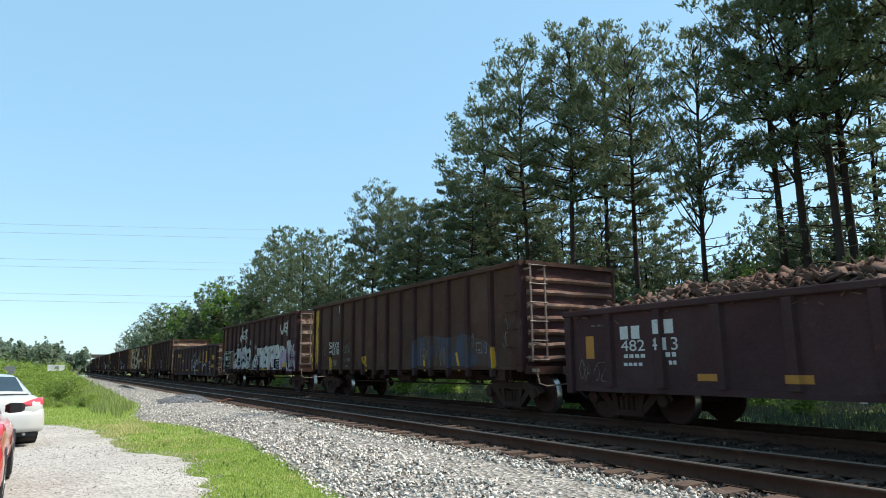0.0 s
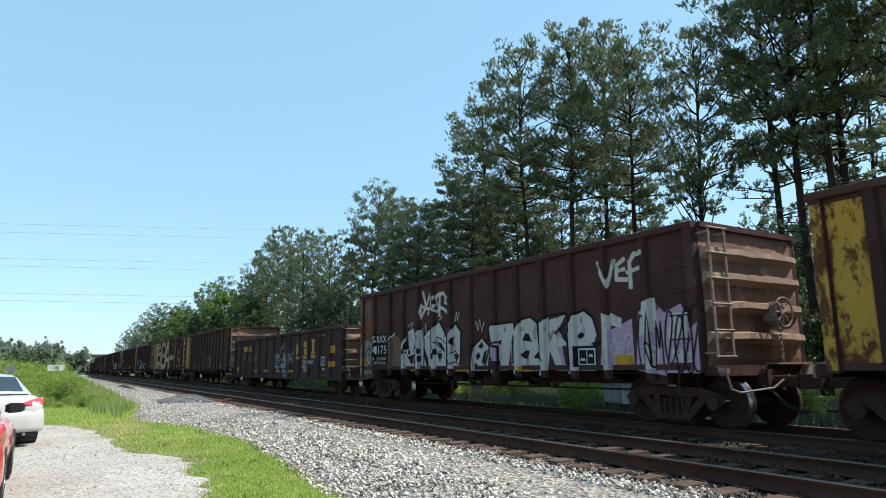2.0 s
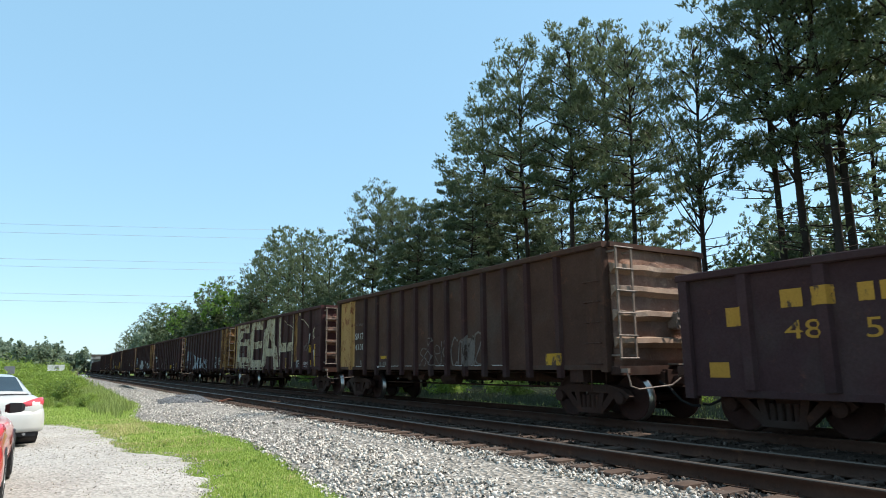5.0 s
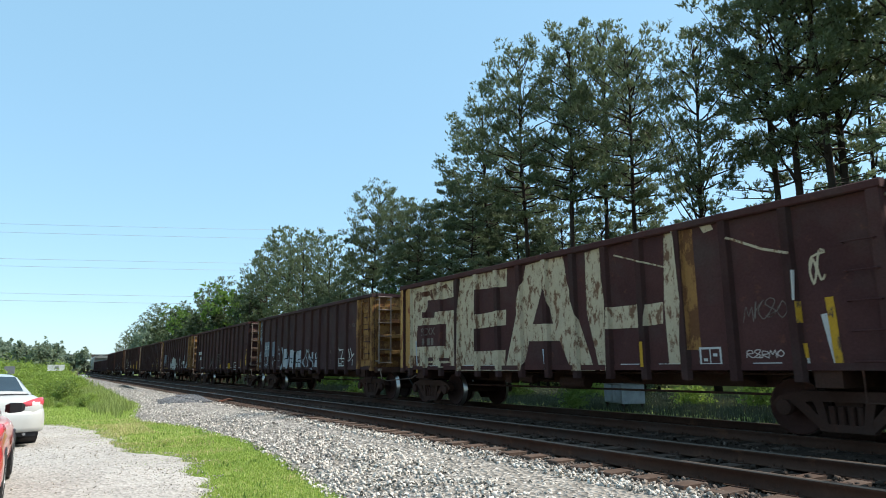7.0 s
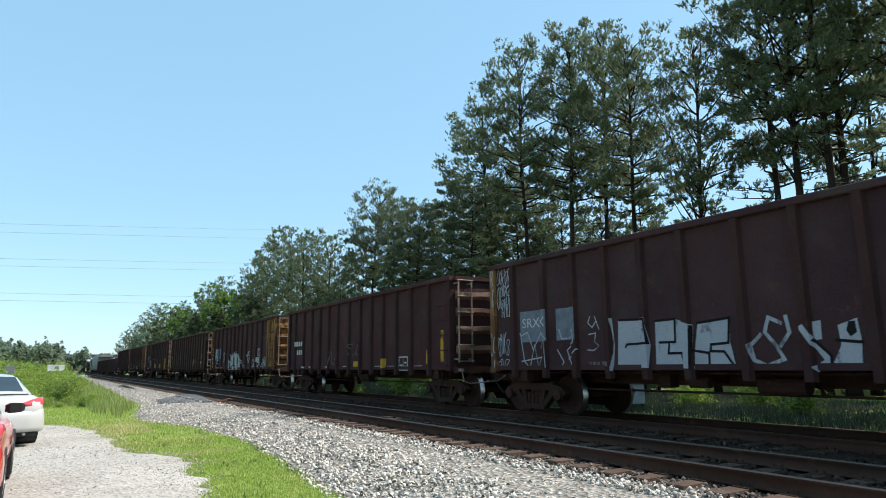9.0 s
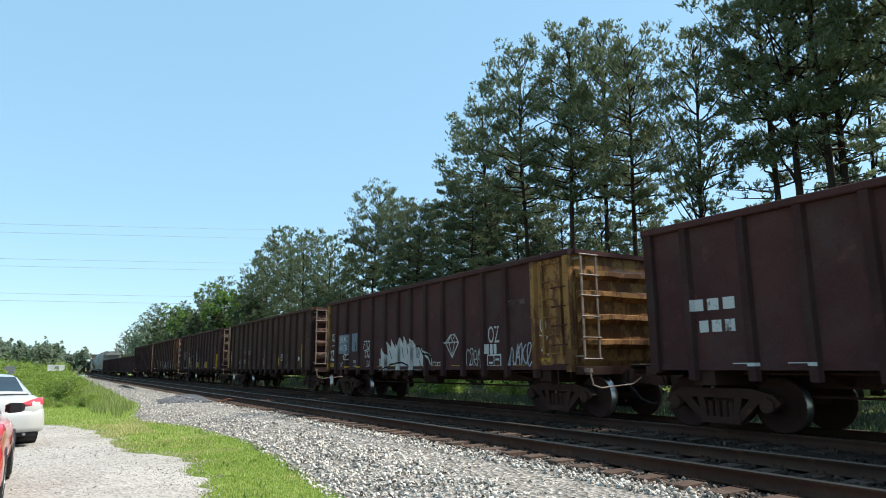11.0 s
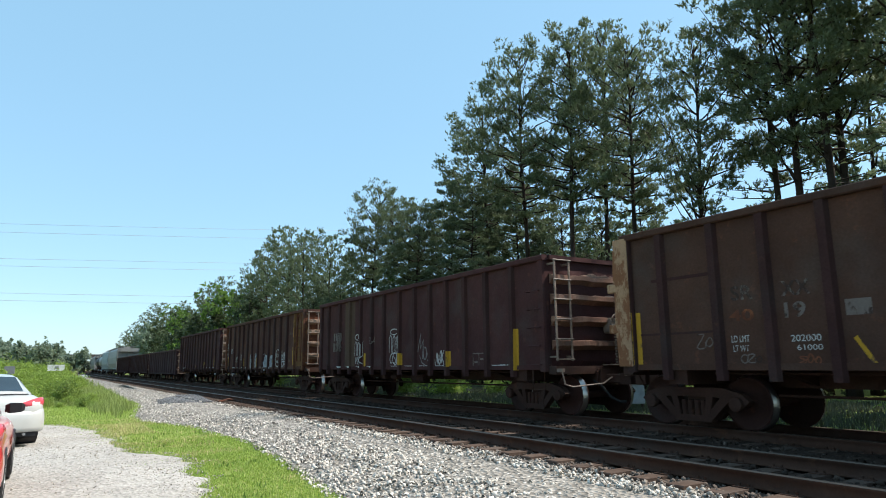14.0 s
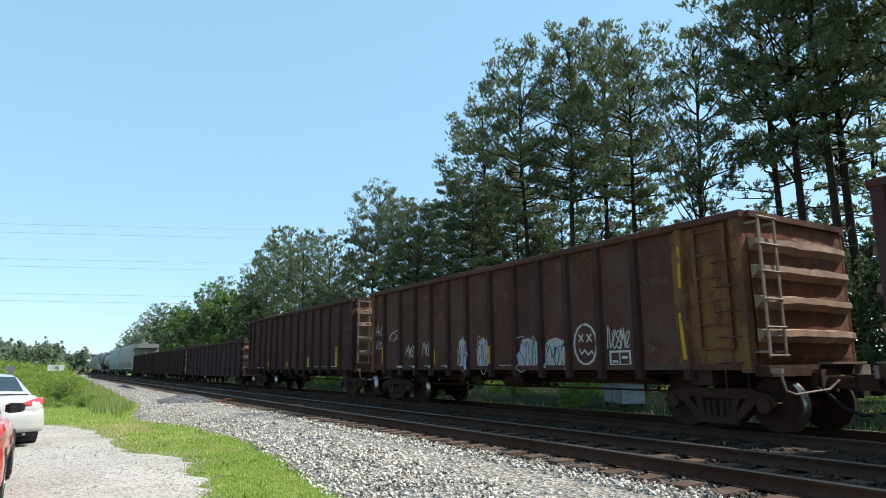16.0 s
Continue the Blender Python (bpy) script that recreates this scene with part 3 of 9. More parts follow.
def car_meshes(k):
    """The parts of a gondola of one kind, made once. The end at -y looks towards the parking place."""
    if k in SHARED:
        return SHARED[k]
    L, h, T, B = k.L / 2, k.half, k.top, k.low
    d = {}
    # shell: four sides with thickness, floor
    t = 0.035
    b = MB()
    b.add([(x, y, z) for x in (-h, -h + t) for z in (B, B + (T - 0.1 - B) * 0.5, T - 0.1) for y in (-L, L)],
          [(0, 1, 3, 2), (2, 3, 5, 4), (6, 8, 9, 7), (8, 10, 11, 9), (0, 6, 7, 1), (4, 5, 11, 10), (0, 2, 8, 6), (2, 4, 10, 8), (1, 7, 9, 3), (3, 9, 11, 5)])
    d["side_sheet"] = b.mesh("side_sheet", [])
    b = MB()
    b.box(-h - 0.012, -h + 0.06, -L, L, B - 0.06, B + 0.045)
    d["side_sill"] = b.mesh("side_sill", [])
    b = MB()
    b.box(-h + t, h - t, -L, L, B + 0.02, B + 0.08)
    d["floor"] = b
    b = MB()
    for s in (-1, 1):
        x0, x1 = sorted((s * (h - 0.07), s * (h + k.rd + 0.02)))
        b.box(x0, x1, -L - 0.03, L + 0.03, T - 0.13, T, 0, 0.02)
        y0, y1 = sorted((s * (L - 0.06), s * (L + 0.1)))
        b.box(-h + 0.07, h - 0.07, y0, y1, T - 0.11, T - 0.006, 0)
    d["top_chord"] = b
    b = MB()
    w, r = k.rw, k.rd
    b.prism([(-h + 0.001, -w - 0.03), (-h - r, -w + 0.01), (-h - r, w - 0.01), (-h + 0.001, w + 0.03)], k.rib_low, T - 0.13, "z")
    d["rib"] = b.mesh("rib", [])
    b = MB()
    b.prism([(-h - 0.02, -0.1), (-h - k.rd, -0.085), (-h - k.rd, 0.085), (-h - 0.02, 0.1)], B - 0.1, T - 0.13, "z")
    b.box(-h - 0.02, -h + 0.1, -0.09, 0.09, B - 0.1, T - 0.13)
    d["corner_post"] = b.mesh("corner_post", [])
    # end plate, pushed out by the loads, with pressed channels across it
    rr = random.Random(k.top * 10)

    def out(x, z):
        q = min(1.0, max(0.0, (z - B) / (T - 0.1 - B)))
        return (0.13 if k is TALL else 0.05) * math.sin(math.pi * min(1.0, (x + h) / (2 * h))) ** 0.6 * float(np.interp(q, (0, 0.06, 0.3, 0.6, 0.9, 1.0), (0.2, 0.75, 1.0, 0.7, 0.15, 0.0)))

    nx, nz = 14, 16
    b = MB()
    b.box(-h + 0.1, h - 0.1, 0.004, 0.02, B - 0.02, T - 0.1)
    vs = [(-h + 0.1 + (2 * h - 0.2) * i / nx, -out(-h + 0.1 + (2 * h - 0.2) * i / nx, B - 0.02 + (T - 0.08 - B) * j / nz) - 0.02 - 0.02 * noise.noise(Vector((i * 0.6, j * 0.5, k.top))), B - 0.02 + (T - 0.08 - B) * j / nz) for j in range(nz + 1) for i in range(nx + 1)]
    b.add(vs, [(j * (nx + 1) + i, j * (nx + 1) + i + 1, (j + 1) * (nx + 1) + i + 1, (j + 1) * (nx + 1) + i) for j in range(nz) for i in range(nx)])
    d["end_sheet"] = b
    for style, levels, sec in (("end_rib", (0.2, 0.41, 0.61, 0.79) if k is TALL else (0.2, 0.5, 0.78), ((0.0, 0.1), (-0.09, 0.085), (-0.155, 0.07), (-0.165, -0.03), (-0.02, -0.13))),
                               ("end_corrugation", (0.08, 0.2, 0.32, 0.45, 0.57, 0.7, 0.82), ((0.0, 0.075), (-0.07, 0.055), (-0.1, 0.0), (-0.07, -0.055), (0.0, -0.075)))):
        for num, q in enumerate(levels):
            z = B + (T - B) * q
            b, vs, fs, n, c = MB(), [], [], 22, len(sec)
            for i in range(n + 1):
                x = -h + 0.11 + (2 * h - 0.22) * i / n
                wob, dent = 0.022 * noise.noise(Vector((x * 2.1, num * 3.7, k.top))), 0.03 * max(0.0, noise.noise(Vector((x * 3.0, num * 5.1, 2.0))))
                vs += [(x, -out(x, z) - 0.012 + (e + (dent if e < -0.05 else 0.0)) * (1.0 if 0 < i < n else 0.75), z + g + wob) for e, g in sec]
            for i in range(n):
                fs += [(i * c + g, i * c + c + g, i * c + c + g + 1, i * c + g + 1) for g in range(c - 1)]
            b.add(vs, fs + [tuple(range(c)), tuple(range((n + 1) * c - 1, n * c - 1, -1))])
            d[f"{style}_{num}"] = b
            d[f"{style}_level_{num}"] = z
    # crumbs of the load caught on the channels
    for num, (x0, x1, hgt) in enumerate(((-0.5, 1.3, 0.16), (-0.2, 1.2, 0.07))):
        z = d[f"end_rib_level_{2 - num if k is not TALL else 3 - num}"] + 0.08
        b, vs, n = MB(), [], 30
        for i in range(n + 1):
            x = x0 + (x1 - x0) * i / n
            hh = hgt * math.sin(math.pi * i / n) ** 0.5 * max(0.12, 0.55 + 0.9 * noise.noise(Vector((x * 3.3, num * 9.0, 1.0))) + 0.3 * noise.noise(Vector((x * 13.0, num * 9.0, 4.0))))
            vs += [(x, -out(x, z) - 0.15, z - 0.02), (x, -out(x, z) - 0.11, z + hh * 0.55), (x, -out(x, z) - 0.05, z + hh), (x, -out(x, z) - 0.01, z + hh * 0.9)]
        b.add(vs, [(i * 4 + g, i * 4 + 4 + g, i * 4 + 5 + g, i * 4 + 1 + g) for i in range(n) for g in range(3)])
        d[f"debris_{num}"] = b
    # ladder on the side of the corner panel
    b = MB()
    for y in (-0.3, 0.3):
        b.box(-h - 0.075, -h - 0.001, y - 0.03, y + 0.03, B + 0.28, T - 0.16)
    for i in range(6):
        z = B + 0.3 + (T - B - 0.55) * i / 5
        b.tube([(-h - 0.06, -0.32, z), (-h - 0.06, 0.32, z)], 0.016, 6)
    d["side_ladder"] = b
    b = MB()
    b.tube([(-h + 0.08, -0.36, 1.0), (-h + 0.1, -0.42, 0.72), (-h + 0.3, -0.44, 0.66), (-0.35, -0.5, 0.72), (-0.12, -0.55, 0.86)], 0.018, 6)
    b.box(-h + 0.05, -h + 0.12, -0.4, -0.2, 0.98, 1.06)
    d["uncoupling_lever"] = b
    b = MB()
    b.box(0.0, 1.1, -0.42, -0.16, 1.12, 1.15)
    b.box(0.9, 1.32, -0.36, -0.3, 0.92, 1.1)
    d["end_step"] = b
    # ladder on the end, at the left corner
    b = MB()
    zt, zb = T - 0.12, 1.22 if k is TALL else 0.95
    for x in (-h + 0.08, -h + 0.52):
        b.box(x - 0.022, x + 0.022, -0.25, -0.22, zb, zt)
        for z in (zb + 0.1, zt - 0.1):
            b.box(x - 0.025, x + 0.025, -0.22, 0.0, z - 0.02, z + 0.02)
    nr = int((zt - zb) / 0.4)
    d["rung_levels"] = [zb + 0.04 + (zt - zb - 0.06) * i / nr for i in range(nr + 1)]
    d["rung"] = MB().tube([(-h + 0.03, 0.02, 0), (-h + 0.03, -0.16, 0), (-h + 0.55, -0.16, 0), (-h + 0.55, 0.02, 0)], 0.018, 6)
    for i in range(nr + 1):
        z = zb + 0.04 + (zt - zb - 0.06) * i / nr
        b.tube([(-h + 0.03, -0.25, z), (-h + 0.57, -0.25, z)], 0.018, 6)
    d["ladder"] = b
    b = MB()
    b.tube([(-h - 0.01, -0.25, 0), (-h - k.rd - 0.05, -0.23, 0), (-h - k.rd - 0.05, 0.2, 0), (-h - 0.01, 0.22, 0)], 0.013, 5)
    d["grab_iron"] = b
    b = MB()
    b.tube([(-h - 0.02, -0.24, B - 0.05), (-h - 0.03, -0.24, B - 0.5), (-h - 0.03, 0.16, B - 0.5), (-h - 0.02, 0.16, B - 0.05)], 0.018, 6)
    d["stirrup"] = b
    b = MB()
    # under frame: centre sill, end sills, bolsters, cross bearers
    b.box(-0.26, 0.26, -L - 0.35, L + 0.35, 0.72, min(1.03, B + 0.02))
    d["centre_sill"] = b
    d["end_sill"] = MB().box(-h + 0.03, h - 0.03, -0.24, 0.0, 0.93, 1.11, 0, 0.02)
    d["body_bolster"] = MB().box(-h + 0.05, h - 0.05, -0.2, 0.2, 0.78, B + 0.02)
    d["cross_bearer"] = MB().prism([(-h + 0.03, B), (-0.2, 0.74), (0.2, 0.74), (h - 0.03, B)], -0.06, 0.06, "y")
    b = MB()
    b.tube([(-0.9, -0.5, 0.76), (-0.9, 0.3, 0.76)], 0.14, 12)
    b.tube([(-1.0, 1.2, 0.8), (-1.0, 1.6, 0.8)], 0.1, 10)
    b.box(-1.1, -0.85, 2.0, 2.25, 0.7, 0.95)
    b.tube([(-0.6, -L + 2.2, 0.62), (-0.6, L - 2.2, 0.6)], 0.025, 6)
    b.tube([(-1.2, -L + 1.6, min(0.97, B)), (-1.2, L - 1.6, min(0.97, B))], 0.02, 6)
    d["brake_gear"] = b
    b = MB()
    n = 20
    ringp = [(0.35 + 0.27 * math.cos(6.2832 * i / n), -0.4, 0.27 * math.sin(6.2832 * i / n)) for i in range(n + 1)]
    b.tube(ringp, 0.016, 6, 0, False)
    for q in range(4):
        w_ = q * math.pi / 4
        b.tube([(0.35 - 0.27 * math.cos(w_), -0.38, -0.27 * math.sin(w_)), (0.35 + 0.27 * math.cos(w_), -0.38, 0.27 * math.sin(w_))], 0.012, 5)
    b.box(0.12, 0.46, -0.34, -0.02, -0.2, 0.16, 0, 0.04)
    b.tube([(0.3, -0.4, 0.0), (0.3, -0.3, 0.0)], 0.05, 8)
    for i in range(11):
        z = -0.2 - i * 0.065
        b.box(0.29 - 0.02 * (i % 2), 0.31 + 0.02 * (i % 2), -0.33 - 0.02 * (1 - i % 2), -0.31, z - 0.045, z)
    d["hand_brake"] = b
    SHARED[k] = d
    return d


BAKED = {}


def baked(k, key, mat):
    """The mesh of a part in one material; the alike ones are shared."""
    tag = (k, key, mat)
    if tag not in BAKED:
        src = car_meshes(k)[key]
        if isinstance(src, MB):
            BAKED[tag] = src.mesh(key, mat)
        else:
            me = src.copy()
            me.materials.clear()
            me.materials.append(mat.m)
            BAKED[tag] = me
    return BAKED[tag]


def loft(sections, close=True):
    b = MB()
    n = len(sections[0])
    vs = [q for s in sections for q in s]
    fs = [(i * n + k, i * n + (k + 1) % n, (i + 1) * n + (k + 1) % n, (i + 1) * n + k) for i in range(len(sections) - 1) for k in range(n)]
    if close:
        fs += [tuple(range(n))[::-1], tuple(range((len(sections) - 1) * n, len(sections) * n))]
    return b.add(vs, fs)


TRAIN = []
RIBS = {}
# Sunlight caught by the end ribs, put into a paler steel
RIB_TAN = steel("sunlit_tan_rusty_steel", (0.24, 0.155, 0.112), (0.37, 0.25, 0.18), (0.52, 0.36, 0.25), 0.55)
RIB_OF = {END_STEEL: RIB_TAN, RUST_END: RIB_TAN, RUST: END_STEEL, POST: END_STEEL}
SCRAP = steel("rusty_scrap", (0.08, 0.05, 0.04), (0.16, 0.09, 0.065), (0.3, 0.17, 0.11), 0.6)


def gondola(k, u, label, side=RUST, end=None, post=None, brake=True, ribs=None, thin=False, crumbs=2, steps=False):
    """A gondola car whose near end stands u metres up the line at the start.
    thin: rounded corrugations across the ends instead of deep channels; crumbs: heaps caught on them; steps: a ladder on the side."""
    L = k.L / 2
    name = "gondola_car"
    car = thing(name, label, "freight car", "cars of the freight train")
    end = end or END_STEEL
    RIBS[car.name] = sorted(L - a for a in ribs) if ribs else k.posts
    part("floor", baked(k, "floor", INSIDE), None, car)
    for sx in (0, math.pi):
        for key in ("side_sheet", "side_sill"):
            o = part(key, baked(k, key, side), None, car)
            o.rotation_euler = (0, 0, sx)
    part("top_chord", baked(k, "top_chord", side), None, car)
    part("centre_sill", baked(k, "centre_sill", DARK_STEEL), None, car)
    for key, places in (("end_sill", (-L + 0.02, L + 0.22)), ("body_bolster", (-L + k.truck, L - k.truck)), ("cross_bearer", [q * k.L for q in (-0.3, -0.1, 0.1, 0.3)])):
        for y in places:
            part(key, baked(k, key, DARK_STEEL), None, car).location = (0, y, 0)
    part("brake_gear", baked(k, "brake_gear", DARK_STEEL), None, car)
    rib = baked(k, "rib", post or (POST if k is TALL else side))
    for s in (-1, 1):
        for g in RIBS[car.name]:
            o = part("rib", rib, None, car)
            o.location = (0, g, 0)
            if s > 0:
                o.rotation_euler = (0, 0, math.pi)
    for sy in (-1, 1):
        for sx in (-1, 1):
            o = part("corner_post", baked(k, "corner_post", end if end is not END_STEEL else side), None, car)
            o.location = (0, sy * (L - 0.09), 0)
            if sx > 0:
                o.rotation_euler = (0, 0, math.pi)
        spin = 0 if sy < 0 else math.pi
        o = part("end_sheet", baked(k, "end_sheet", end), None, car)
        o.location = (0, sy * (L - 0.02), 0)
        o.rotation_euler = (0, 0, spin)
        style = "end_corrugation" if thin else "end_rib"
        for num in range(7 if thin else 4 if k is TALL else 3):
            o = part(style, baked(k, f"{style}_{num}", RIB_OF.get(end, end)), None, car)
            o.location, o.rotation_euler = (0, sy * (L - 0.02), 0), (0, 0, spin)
        if sy < 0 and crumbs:
            for num in range(crumbs):
                o = part("caught_debris", baked(k, f"debris_{num}", SCRAP), None, car, "rusty scrap crumbs caught on the end")
                o.location = (0, sy * (L - 0.02), 0)
        if sy < 0 and steps:
            o = part("side_ladder", baked(k, "side_ladder", end), None, car, "ladder on the corner of the side")
            o.location = (0, -L + 0.62, 0)
        o = part("uncoupling_lever", baked(k, "uncoupling_lever", RUNG), None, car)
        o.location, o.rotation_euler = (0, sy * L, 0), (0, 0, spin)
        o = part("end_step", baked(k, "end_step", RUNG), None, car)
        o.location, o.rotation_euler = (0, sy * L, 0), (0, 0, spin)
        if k is TALL:
            o = part("ladder", baked(k, "ladder", RUNG), None, car)
            o.location, o.rotation_euler = (0, sy * L, 0), (0, 0, spin)
        else:
            for z in car_meshes(k)["rung_levels"]:
                o = part("rung", baked(k, "rung", RUNG), None, car)
                o.location, o.rotation_euler = (0, sy * L, z), (0, 0, spin)
        for q in range(5):
            z = k.low + 0.06 + 0.42 * q
            if z < k.top - 0.4:
                o = part("grab_iron", baked(k, "grab_iron", side), None, car)
                o.location, o.rotation_euler = (0, sy * (L - 0.35), z), (0, 0, spin)
        o = part("stirrup", baked(k, "stirrup", DARK_STEEL), None, car)
        o.location, o.rotation_euler = (0, sy * (L - 0.35), 0), (0, 0, spin)
        o = part("coupler", COUPLER, None, car)
        o.location, o.rotation_euler = (0, sy * (L + 0.28), 0), (0, 0, spin + math.pi)
        o = part("air_hose", HOSE, None, car)
        o.location, o.rotation_euler = (0, sy * (L + 0.1), 0), (0, 0, spin + math.pi)
        truck(car, sy * (L - k.truck))
    if brake:
        o = part("hand_brake", baked(k, "hand_brake", RUNG), None, car)
        o.location = (0, -L, k.low + (k.top - k.low) * 0.38)
    TRAIN.append((car, u + L))
    car["half"] = L
    return car


def paint(car, k, name, polys, mat, layer=1, label=""):
    """Paint on the side of a car that faces the parking place, also over its posts.
    polys: convex outlines (a, z), a metres from the far end."""
    if len(polys) > 1 and name in ("worn_lettering", "sprayed_letter", "painted_bar", "sprayed_shape", "rust_stain") and max(len(q) for q in polys) > 3:
        for q in polys:
            paint(car, k, name, [q], mat, layer, label)
        return
    L = k.L / 2
    b = MB()
    seen = {}
    posts = sorted(L - g for g in RIBS[car.name])
    face, sheet = -k.half - k.rd - 0.003 * layer, -k.half - 0.004 * layer
    spans, a = [(0.006, 0.174, face, face), (k.L - 0.174, k.L - 0.006, face, face)], 0.2
    for c in posts:
        lo, hi = c - k.rw, c + k.rw
        e = 0.003 * layer
        spans += [(a, lo - 0.03 - e, sheet, sheet), (lo - 0.03 - e, lo + 0.01 - e, sheet, face), (lo + 0.01 - e, hi - 0.01 + e, face, face), (hi - 0.01 + e, hi + 0.03 + e, face, sheet)]
        a = hi + 0.03 + e
    spans.append((a, k.L - 0.2, sheet, sheet))
    for i, q in enumerate(polys):
        lo, hi = min(w[0] for w in q), max(w[0] for w in q)
        up = 0.0004 * (i % 7) if len(polys) < 30 else 0.0
        for s0, s1, x0, x1 in spans:
            if hi <= s0 or lo >= s1:
                continue
            c = clip(q, s0, s1)
            if len(c) >= 3:
                row = []
                for w in c:
                    at = (x0 - (w[2] if len(w) > 2 else up) + (x1 - x0) * (w[0] - s0) / (s1 - s0), L - w[0], w[1])
                    key = tuple(round(g, 5) for g in at)
                    if key not in seen:
                        seen[key] = len(b.v)
                        b.v.append(at)
                    if seen[key] not in row:
                        row.append(seen[key])
                if len(row) >= 3:
                    b.f.append(tuple(row))
                    b.m.append(0)
    if b.f:
        part(name, b, mat, car, label)


def panel(car, k, a0, a1, mat, name="painted_panel", z0=None, z1=None, layer=0.5):
    paint(car, k, name, rect(a0, a1, z0 if z0 is not None else k.low, z1 if z1 is not None else k.top - 0.13), mat, layer)


# the train, from the first car in view to the last
A = gondola(LOAD, -5.6, "low dark brown gondola car heaped with rusty scrap metal", RUST_GREY, crumbs=0)
B = gondola(TALL, 12.02, "tall brown gondola car with a flaking yellow end panel", OLIVE_STEEL, end=RUST, thin=True, crumbs=0, ribs=(0.83, 1.95, 3.04, 4.1, 5.0, 5.95, 6.88, 7.8, 8.75, 9.72, 10.69, 11.67, 12.76))
C = gondola(TALL, 28.10, "tall dark brown gondola car covered with white graffiti letters", RUST, ribs=(1.05, 2.23, 3.17, 4.09, 4.99, 5.92, 6.95, 8.00, 8.93, 9.87, 10.84, 11.81, 12.87))
D = gondola(LOW, 43.8, "low dark gondola car with yellow shapes and white tags", RUST_GREY, brake=False, crumbs=0)
E = gondola(TALL, 61.70, "tall olive-brown gondola car with a pale yellow end panel", OLIVE_STEEL, ribs=(1.23, 2.46, 3.40, 4.30, 5.20, 6.10, 7.00, 7.90, 8.80, 9.70, 10.60, 11.50, 12.56))
F = gondola(TALL, 77.45, "tall brown gondola car with huge peeling cream letters", RUST, end=RUST, ribs=(0.55, 1.45, 2.35, 3.24, 4.17, 5.08, 5.99, 6.94, 7.85, 8.80, 9.70, 10.60, 11.55, 12.61))
G = gondola(TALL, 93.55, "tall dark gondola car with a tan end and white graffiti", RUST_GREY, end=TAN_END, brake=False, steps=True)
H = gondola(TALL, 109.5, "tall plain brown gondola car with yellow strips", RUST, end=POST)
I = gondola(TALL, 125.6, "tall brown gondola car with a tan end and white graffiti", RUST, end=TAN_END, brake=False, steps=True, ribs=(0.85, 1.85, 2.9, 4.03, 5.03, 5.96, 6.8, 7.72, 8.7, 9.72, 10.69, 11.67, 12.76))
J = gondola(TALL, 141.50, "tall dented olive-brown gondola car with a yellow strip", OLIVE_STEEL, end=POST, ribs=(0.88, 1.98, 2.90, 3.86, 4.80, 5.70, 6.60, 7.50, 8.40, 9.30, 10.20, 11.10, 12.00, 13.00))
K = gondola(TALL, 157.90, "tall brown gondola car with small white tags", RUST, end=RUST)
L = gondola(TALL, 173.9, "tall brown gondola car with an orange rusty end and white tags", RUST_WARM, end=RUST_END, brake=False, steps=True)
M = gondola(TALL, 189.6, "tall plain dark brown gondola car", RUST)
N = gondola(LOW, 205.4, "low brown gondola car with pale posts", RUST_GREY)
O = gondola(LOW, 223.1, "low plain dark gondola car", POST)
P = gondola(LOW, 240.6, "low plain dark gondola car with a rusty rim", POST)

HOPPER_GREY = plain("light_grey_car_paint", (0.2, 0.2, 0.195), 0.5, 0, 0.12, 2.0)
HOPPER_BLUE = plain("pale_blue_grey_car_paint", (0.2, 0.24, 0.26), 0.5, 0, 0.12, 2.0)
TANK_SILVER = plain("dull_silver_tank_paint", (0.16, 0.165, 0.17), 0.4, 0.3, 0.15, 2.0)
TANK_BLACK = plain("black_tank_paint", (0.03, 0.03, 0.032), 0.45, 0, 0.2, 2.0)


